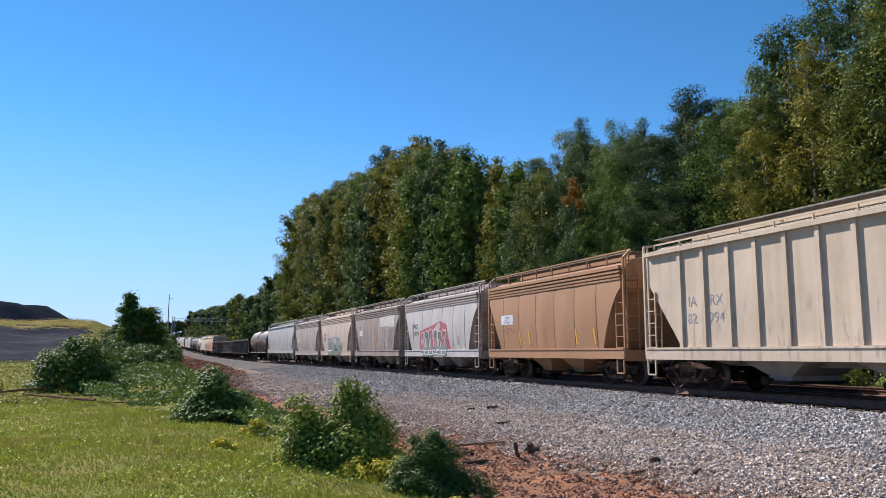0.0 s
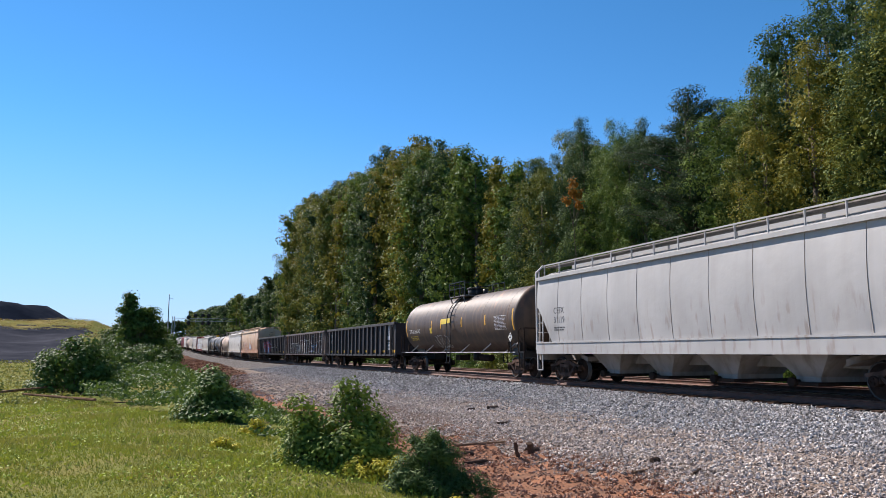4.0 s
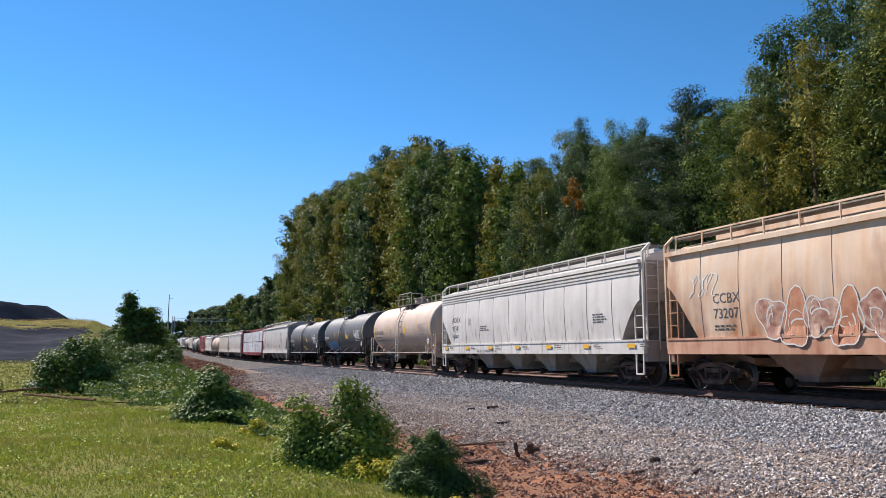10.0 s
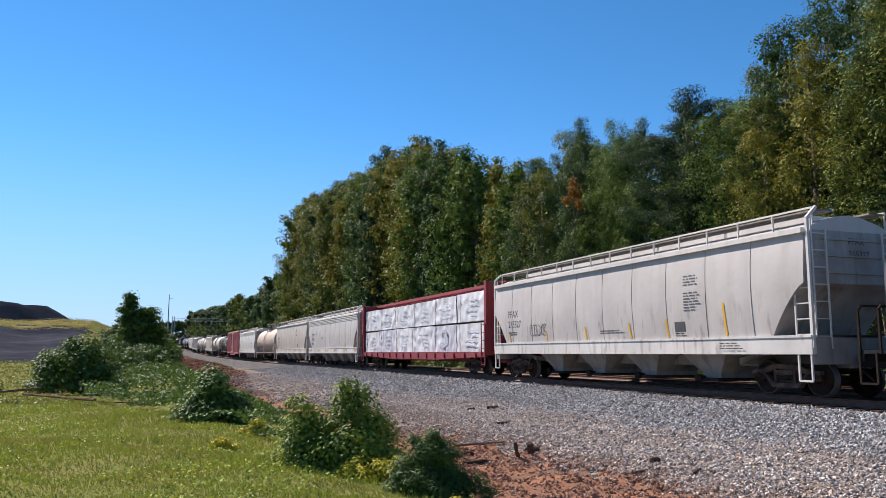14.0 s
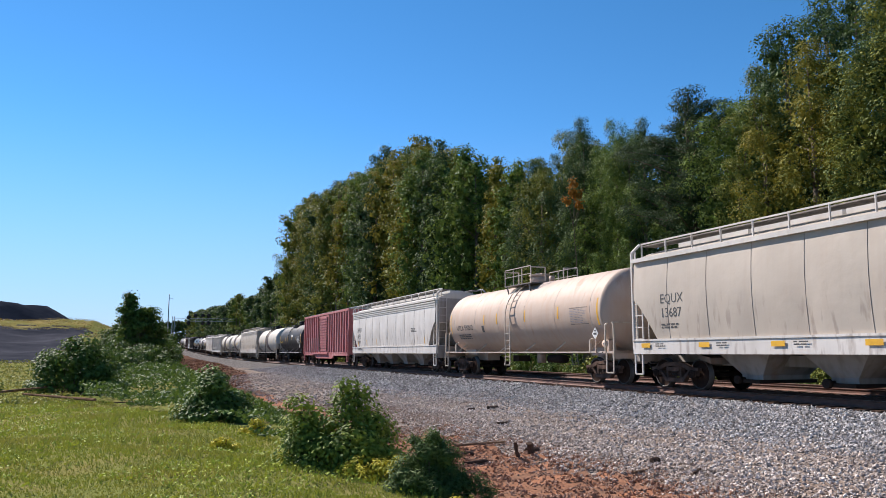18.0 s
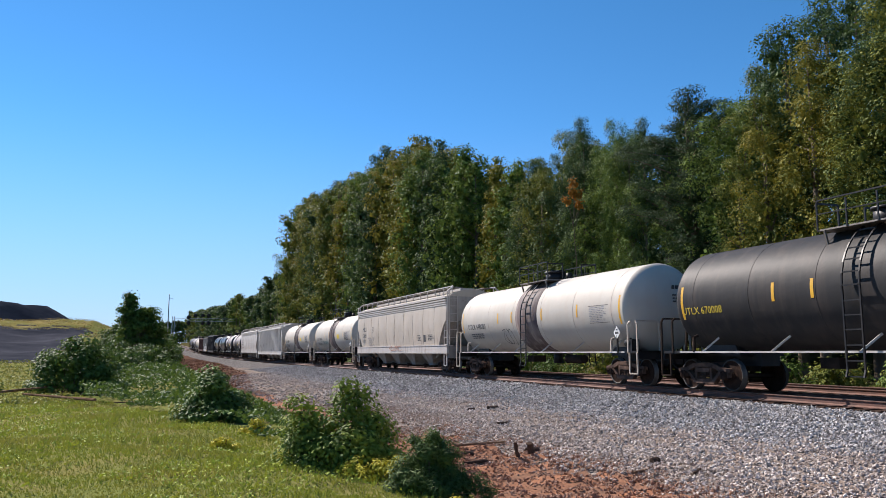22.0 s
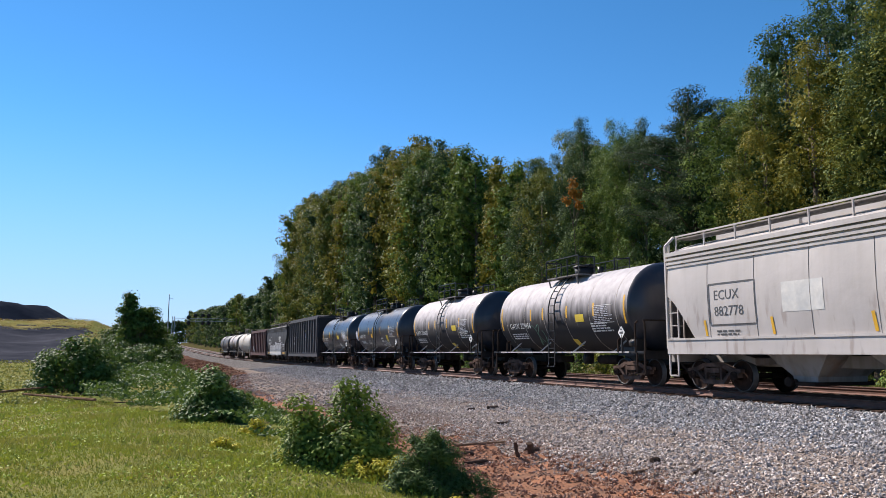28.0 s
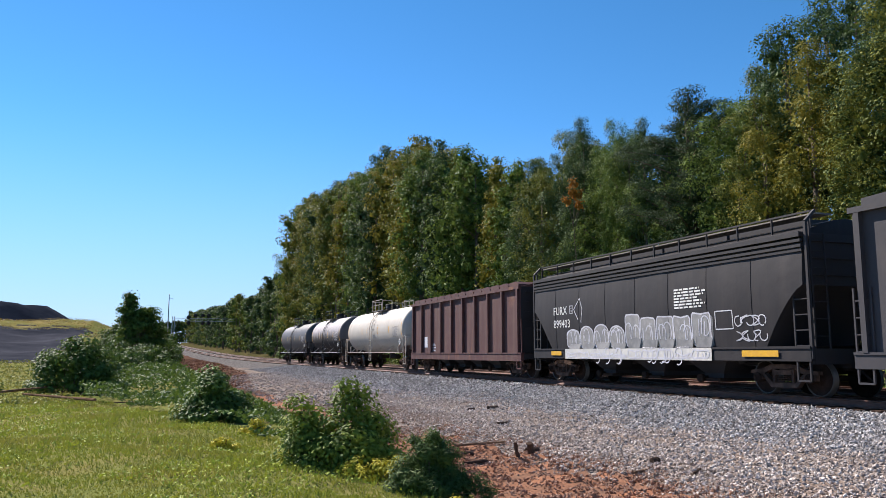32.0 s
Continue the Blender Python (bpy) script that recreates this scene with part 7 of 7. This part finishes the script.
# ---- grass ----
def grass(name, label, n, y0, y1, height, width, mat, seed):
    rng = np.random.default_rng(seed)
    ys = y0 + (y1 - y0) * rng.random(n) ** 1.5
    span = 0.58 * ys + 1.0
    xs = -16.42 - 0.19 * ys - 0.4 + rng.random(n) * (span)
    keep = [i for i in range(n) if xs[i] < lerp(ys[i], [(6, -11.9), (10, -12.7), (14, -13.3), (30, -14.5)]) + 0.5 * n2(xs[i], ys[i], 0.9, 4) and not vine_edge(xs[i], ys[i] - 1.0)]
    xs, ys = xs[keep], ys[keep]
    k = len(xs)
    zs = np.array([ground_z(a, b) for a, b in zip(xs, ys)])
    patch = np.array([0.75 + 0.7 * n2(a, b, 0.55, 17) + 0.4 * n2(a, b, 2.1, 6) for a, b in zip(xs, ys)])
    h = height * rng.uniform(0.5, 1.3, k) * np.clip(patch, 0.45, 1.6) * (1 + ys / 60)
    w = width * rng.uniform(0.7, 1.4, k) * (1 + ys / 20)
    a = rng.uniform(0, 2 * math.pi, k)
    lean = rng.normal(0, 0.45, (k, 2)) * h[:, None]
    base = np.stack([xs, ys, zs - 0.01], 1)
    side = np.stack([np.cos(a), np.sin(a), np.zeros(k)], 1) * w[:, None] / 2
    mid = base + np.stack([lean[:, 0] * 0.35, lean[:, 1] * 0.35, h * 0.6], 1)
    tip = base + np.stack([lean[:, 0], lean[:, 1], h], 1)
    v = np.stack([base - side, base + side, mid + side * 0.7, tip, mid - side * 0.7], 1).reshape(-1, 3)
    return tagged(new(name, raw_mesh(name, v, np.arange(5 * k).reshape(k, 5), mat)), label, "grass", kind="stuff")


M_BLADE = leafy("grass_blades", (0.195, 0.26, 0.038), (0.355, 0.375, 0.066), (0.385, 0.29, 0.115), 0.7, 0.06)
grass("grass", "short rough grass with dry patches", 90000, 6.5, 31.0, 0.075, 0.011, M_BLADE, 3)
M_CLOVER = leafy("bright_weeds", (0.22, 0.31, 0.035), (0.40, 0.44, 0.06), (0.16, 0.24, 0.035), 1.5)
scatter_sheet("low_weeds", "bright yellow-green weeds in the grass", 26000, (-24.0, -12.3, 6.5, 28.0), lambda x, y: not vine_edge(x, y) and n2(x, y, 0.5, 14) > -0.05 and x < -12.6, lambda x, y: 0.09, 0.05, M_CLOVER, 9, 0.8, "weeds")
M_YWEED = leafy("yellow_weed_leaves", (0.42, 0.36, 0.03), (0.55, 0.48, 0.05), (0.2, 0.24, 0.04), 3.0)
for i, (x, y, s) in enumerate(((-13.4, 10.3, 0.3), (-13.7, 10.6, 0.22), (-12.6, 8.6, 0.16), (-13.0, 8.9, 0.14), (-15.2, 14.2, 0.2), (-14.3, 17.2, 0.25), (-17.2, 8.4, 0.12))):
    bush("yellow_weed", mound(s * 2.4, s * 2, s * 1.4, 8, 200 + i, (0.3, 0.5)), 1200 / max(s, 0.2), 0.05, M_YWEED, "small yellow-leaved weed in the grass", 200 + i, x, y, None, "weed")


# ---- ballast stones, sticks and debris ----
def stones(name, label, n, xr, yr, size, mat, seed, keep=None, ypow=1.4):
    rng = np.random.default_rng(seed)
    base = np.array([(1, 0, 0), (-1, 0, 0), (0, 1, 0), (0, -1, 0), (0, 0, 1), (0, 0, -1)], float)
    tri = np.array([(0, 2, 4), (2, 1, 4), (1, 3, 4), (3, 0, 4), (2, 0, 5), (1, 2, 5), (3, 1, 5), (0, 3, 5)])
    ys = yr[0] + (yr[1] - yr[0]) * rng.random(n) ** ypow
    xs = xr[0] + (xr[1] - xr[0]) * rng.random(n)
    if keep:
        ok = [i for i in range(n) if keep(xs[i], ys[i])]
        xs, ys = xs[ok], ys[ok]
    k = len(xs)
    zs = np.array([ground_z(a, b) for a, b in zip(xs, ys)])
    s = size * rng.uniform(0.6, 1.45, k)
    v = base[None] * rng.uniform(0.55, 1.15, (k, 6, 1)) * np.stack([rng.uniform(0.8, 1.3, k), rng.uniform(0.7, 1.2, k), rng.uniform(0.5, 0.9, k)], 1)[:, None]
    q = rng.normal(0, 1, (k, 4))
    q /= np.linalg.norm(q, axis=1, keepdims=True)
    w, x, y, z = q.T
    rot = np.stack([np.stack([1 - 2 * (y * y + z * z), 2 * (x * y - z * w), 2 * (x * z + y * w)], 1), np.stack([2 * (x * y + z * w), 1 - 2 * (x * x + z * z), 2 * (y * z - x * w)], 1), np.stack([2 * (x * z - y * w), 2 * (y * z + x * w), 1 - 2 * (x * x + y * y)], 1)], 1)
    v = np.einsum("kij,knj->kni", rot, v) * s[:, None, None] * 0.5
    v += np.stack([xs, ys, zs + s * 0.12], 1)[:, None]
    f = (tri[None] + 6 * np.arange(k)[:, None, None]).reshape(-1, 3)
    return tagged(new(name, raw_mesh(name, v.reshape(-1, 3), f, mat)), label, "stones", kind="stuff")


def stone_mat(name, a, b, c):
    mt, nt, bs = nodes(name)
    gi = nt.nodes.new("ShaderNodeNewGeometry")
    k = mixed(nt, gi.outputs["Random Per Island"], a, b)
    k = mixed(nt, noise_fac(nt, 0.35, 4.0, 0.45, 0.7), k, c, 0.55)
    nt.links.new(k, bs.inputs["Base Color"])
    bs.inputs["Roughness"].default_value = 0.85
    bs.inputs["Specular IOR Level"].default_value = 0.15
    return mt


M_STONE = stone_mat("granite_ballast", (0.095, 0.088, 0.085), (0.63, 0.60, 0.58), (0.295, 0.265, 0.25))
M_OLDSTONE = stone_mat("grimy_ballast", (0.135, 0.11, 0.097), (0.74, 0.645, 0.575), (0.36, 0.26, 0.195))
M_CLOD = stone_mat("clay_clods", (0.20, 0.10, 0.064), (0.36, 0.195, 0.125), (0.27, 0.165, 0.12))
M_BROWNSTONE = stone_mat("dirty_gravel", (0.15, 0.11, 0.085), (0.52, 0.42, 0.35), (0.30, 0.19, 0.13))
M_DIRTSTONE = stone_mat("clay_crumbs", (0.20, 0.11, 0.075), (0.43, 0.27, 0.19), (0.32, 0.22, 0.165))


def clean_edge(x, y):
    return -5.4 + 0.9 * n2(x, y, 0.4, 4) + 1.4 * n2(x * 3.1, y * 3.1, 1.0, 8) + 2.6 * n2(x * 23.1, y * 23.1, 1.0, 8)


stones("ballast", "clean broken grey granite ballast stones", 38000, (-7.0, -1.15), (5.0, 32.0), 0.068, M_STONE, 11, lambda x, y: x > clean_edge(x, y))
stones("old_ballast", "older grimy ballast on the lower slope", 30000, (-10.4, -4.0), (5.0, 32.0), 0.06, M_OLDSTONE, 14, lambda x, y: x < clean_edge(x, y) and x > -9.3 + 1.2 * n2(x, y, 0.8, 4) - 0.05 * (y - 12))
stones("ballast", "clean broken grey granite ballast stones", 14000, (-7.0, -1.15), (30.0, 85.0), 0.10, M_STONE, 12)
stones("old_ballast", "older grimy ballast on the lower slope", 7000, (-11.6, -6.0), (30.0, 70.0), 0.10, M_OLDSTONE, 15)
stones("clay_crumbs", "crumbs of red clay and gravel", 17000, (-13.0, -8.6), (6.0, 28.0), 0.045, M_DIRTSTONE, 13)
stones("clay_clods", "rough clods of red clay on the eroded bank", 9000, (-12.5, -8.9), (6.0, 20.0), 0.06, M_CLOD, 16, lambda x, y: n2(x, y, 1.3, 5) > -0.12)
stones("strewn_gravel", "dirty brown gravel strewn over the clay", 24000, (-12.2, -8.0), (5.0, 34.0), 0.055, M_BROWNSTONE, 17, lambda x, y: x > -9.55 + 2.2 * n2(x, y, 0.5, 14) + 1.6 * n2(x * 19.0, y * 19.0, 1.0, 3) - 0.07 * (y - 10))
M_STICK = plain("weathered_wood", (0.15, 0.09, 0.06), (0.26, 0.17, 0.11), 3.0, 0.9, 0.0, 0.5)
M_OLDTIE = plain("rotten_dark_wood", (0.05, 0.035, 0.03), (0.1, 0.07, 0.05), 3.0, 0.9, 0.0, 0.5)


def log(name, label, x, y, length, w, h, turn, mat, tilt=0.0, lift=0.0, category="wood"):
    rng = random.Random(int(x * 100 + y * 37))
    g = Geo()
    k = 6
    rows = []
    for i in range(k + 1):
        t = -length / 2 + length * i / k
        a = w / 2 * rng.uniform(0.8, 1.1)
        b = h / 2 * rng.uniform(0.8, 1.1)
        d = rng.uniform(-0.02, 0.02)
        rows.append([(t, d + a * math.cos(q), b * math.sin(q)) for q in np.linspace(0, 2 * math.pi, 9)])
    g.grid(rows, False, True)
    for r, fl in ((rows[0], 1), (rows[-1], -1)):
        n = len(g.v)
        g.v += r[:-1]
        g.face([n + i for i in range(8)][::fl])
    ob = part(name, g, mat)
    ob.matrix_basis = Matrix.Translation((x, y, ground_z(x, y) + h * 0.3 + lift)) @ Matrix.Rotation(turn, 4, "Z") @ Matrix.Rotation(tilt, 4, "Y")
    return tagged(ob, label, category)


log("broken_tie", "short broken dark railway tie on the clay", -10.6, 14.6, 0.52, 0.16, 0.12, 0.55, M_OLDTIE)
log("driftwood_branch", "thin weathered branch on the clay", -9.9, 15.4, 1.3, 0.05, 0.05, 0.25, M_STICK)
log("driftwood_branch", "thin weathered branch on the clay", -8.9, 11.0, 0.75, 0.06, 0.05, 0.5, M_STICK)
log("driftwood_branch", "dark broken stick among the gravel", -8.4, 10.3, 0.5, 0.05, 0.05, 0.7, M_OLDTIE)
log("driftwood_branch", "dark broken stick among the gravel", -9.2, 10.2, 0.4, 0.04, 0.04, -0.8, M_STICK)
log("driftwood_branch", "pale fallen stick at the edge of the vines", -17.4, 27.2, 1.2, 0.06, 0.05, 0.15, M_STICK)
log("wood_chunk", "small dark wood chunk on ballast", -6.4, 22.6, 0.42, 0.12, 0.10, 0.4, M_OLDTIE)
log("wood_chunk", "small dark wood chunk on ballast", -7.0, 22.9, 0.24, 0.1, 0.08, -0.4, M_OLDTIE)
log("wood_chunk", "small dark wood chunk on ballast", -7.9, 18.6, 0.3, 0.12, 0.08, 0.2, M_OLDTIE)
log("wood_chunk", "small dark wood block beside the clay", -8.4, 11.4, 0.16, 0.1, 0.12, 0.2, M_OLDTIE)
log("wood_chunk", "dark splintered wood lying on clay", -9.3, 14.2, 0.3, 0.16, 0.14, 0.2, M_OLDTIE)
log("wooden_post", "short split grey post standing in clay", -9.95, 13.5, 0.36, 0.08, 0.07, 0.4, M_OLDTIE, 1.30, 0.10, "post")
log("wooden_post", "dark broken stump standing in clay", -9.55, 13.75, 0.20, 0.14, 0.12, 0.7, M_OLDTIE, 1.25, 0.06, "post")
log("broken_tie", "dark broken tie end half buried in clay", -10.75, 13.6, 0.55, 0.10, 0.07, 0.35, M_OLDTIE)
log("wooden_pole", "long weathered pole fallen in the grass", -20.2, 33.1, 6.7, 0.10, 0.09, 1.30, M_STICK, 0.0, 0.3, "pole")
log("wooden_pole", "long weathered pole fallen in the grass", -19.25, 28.4, 5.15, 0.10, 0.09, -1.06, M_STICK, 0.0, 0.16, "pole")
dry = random.Random(77)
for i in range(16):
    log("drift_stick", "dark thin stick washed on to the gravel slope", dry.uniform(-12.6, -9.6), dry.uniform(19.0, 30.0), dry.uniform(0.5, 1.4), 0.035, 0.03, dry.uniform(0.2, 1.1), M_OLDTIE)


# ---- signals, mast, cabinet and the far pile ----
M_GALV = plain("galvanised_steel", (0.42, 0.43, 0.44), (0.3, 0.31, 0.32), 1.0, 0.45, 0.7)
M_SIGNAL = plain("black_signal_paint", (0.012, 0.012, 0.013), (0.02, 0.02, 0.02), 3.0, 0.6)


HEADS = ((-8.5, (9.1, 7.7)), (-6.9, (9.5,)), (-5.2, (9.5, 7.7)), (-3.8, (9.5, 7.7)))


def signal_bridge(y):
    top = tagged(new("signal_bridge"), "galvanised signal bridge with black signal heads", "railway signal")
    z = rise(y)
    x0, x1 = -12.0, 2.4
    top.location = (0, y, z)
    for dx in (-0.25, 0.25):
        part("mast", Geo().tube((x0 + dx, 0, -0.8), (x0 + dx, 0, 9.2), 0.09, k=8), M_GALV, top)
    for zz in (8.1, 8.8):
        part("arm", Geo().bar((x0, 0, zz), (x1, 0, zz), 0.09), M_GALV, top)
    for i in range(12):
        x = x0 + (x1 - x0) * i / 12
        part("brace", Geo().bar((x, 0, 8.1 if i % 2 else 8.8), (x + (x1 - x0) / 12, 0, 8.8 if i % 2 else 8.1), 0.05), M_GALV, top)
    for x, heights in HEADS:
        for zz in heights:
            h = part("signal_head", Geo().lathe([(-0.08, 0.01), (-0.08, 0.48), (0.0, 0.48), (0.3, 0.26), (0.32, 0.01)][::-1], 18, x, zz), M_SIGNAL, top)
            part("hood", Geo().lathe([(-0.3, 0.14), (-0.08, 0.16)], 12, x, zz), M_SIGNAL, h)
        part("head_post", Geo().bar((x, 0.1, 7.8), (x, 0.1, 10.4), 0.09), M_GALV, top)


signal_bridge(200.0)
mast = tagged(new("radio_mast"), "tall slim steel radio mast beside the line", "mast")
mast.location = (-13.2, 200.0, 0.0)
part("pole", Geo().tube((0, 0, -1), (0, 0, 15.2), 0.17, 0.10, 8), M_GALV, mast)
part("antenna", Geo().bar((-0.1, 0, 14.2), (0.9, 0, 14.2), 0.08).bar((0.9, 0, 13.8), (0.9, 0, 14.7), 0.06), M_GALV, mast)
cab = tagged(new("signal_cabinet"), "silver steel signal cabinet beside the track", "cabinet")
cab.location = (-13.7, 110.0, ground_z(-13.7, 110.0))
part("housing", Geo().box(-0.45, 0.45, -0.35, 0.35, 0.2, 2.0).box(-0.5, 0.5, -0.4, 0.4, 2.0, 2.1), M_GALV, cab)
part("door", Geo().box(-0.4, 0.4, -0.375, -0.35, 0.3, 1.9), M_GALV, cab)
part("base", Geo().box(-0.4, 0.4, -0.3, 0.3, -0.5, 0.2), STEEL_DARK, cab)
M_COAL = plain("dark_aggregate", (0.015, 0.019, 0.028), (0.032, 0.037, 0.049), 0.14, 0.95, 0.0, 1.0, 0.6)


def pile():
    rows = []
    for j in range(25):
        a = 2 * math.pi * j / 24
        row = []
        for i in range(13):
            q = i / 12
            r = q * (24 + 2 * math.sin(3 * a))
            h = 6.2 * min(1.0, 2.3 * (1 - q)) * (1 + 0.10 * math.sin(5 * a) * q) + 0.35 * n2(r * math.cos(a) * 0.2, r * math.sin(a) * 0.2, 1.0, 6)
            row.append((r * math.cos(a), r * math.sin(a), h - 0.4))
        rows.append(row)
    ob = part("hill_crest", Geo().grid(rows, True), M_COAL)
    ob.location = (-57.0, 222.0, 7.3)
    return tagged(ob, "dark cinder crest on top of the hill", "hill", kind="structure")


pile()


# ---- the train rolls ----
SPEED, GAIN = 18.479, 0.0051


def rolled(t):
    """Metres that the train has come down the line since 16 s."""
    return SPEED * (t - 16) + GAIN * (t - 16) ** 2 / 2


def motions():
    for i, car in enumerate(TRAIN):
        rows = []
        mid, reach = (GAPS[i] + GAPS[i + 1]) / 2, LEN[i] / 2 - 2.1
        for k in range(33):
            s = mid - rolled(k)
            a, b = track(s - reach), track(s + reach)
            m = Matrix.Translation(((a[0] + b[0]) / 2, (a[1] + b[1]) / 2, (a[2] + b[2]) / 2))
            m = m @ Matrix.Rotation(-(a[3] + b[3]) / 2, 4, "Z") @ Matrix.Rotation(math.atan2(b[2] - a[2], 2 * reach), 4, "X")
            rows.append((float(k), m))
        walk(car, rows)
    # the wheels turn while their car is near by
    place_of = {car.name: (GAPS[i] + GAPS[i + 1]) / 2 for i, car in enumerate(TRAIN)}
    for car, w in WHEELS:
        s0 = place_of[car.name] + w.parent.location.y + w.location.y
        t0 = max(0.0, 16 + (s0 - 40.0) / SPEED)
        t1 = min(32.0, 16 + (s0 - 6.0) / SPEED)
        if t1 <= t0 or t0 >= 32.0:
            continue
        first, last = math.ceil(t0 * FPS), math.floor(t1 * FPS)
        rows = []
        for k in range(first, last + 1):
            a = (rolled(k / FPS) - rolled(first / FPS)) / 0.457
            rows.append((k / FPS, Matrix.Translation(w.location) @ Matrix.Rotation(a, 4, "X")))
        if len(rows) < 2:
            continue
        if first > 0:
            rows.insert(0, (0.0, rows[0][1]))
        if last < 32 * FPS:
            rows.append((32.0, rows[-1][1]))
        walk(w, rows)


motions()
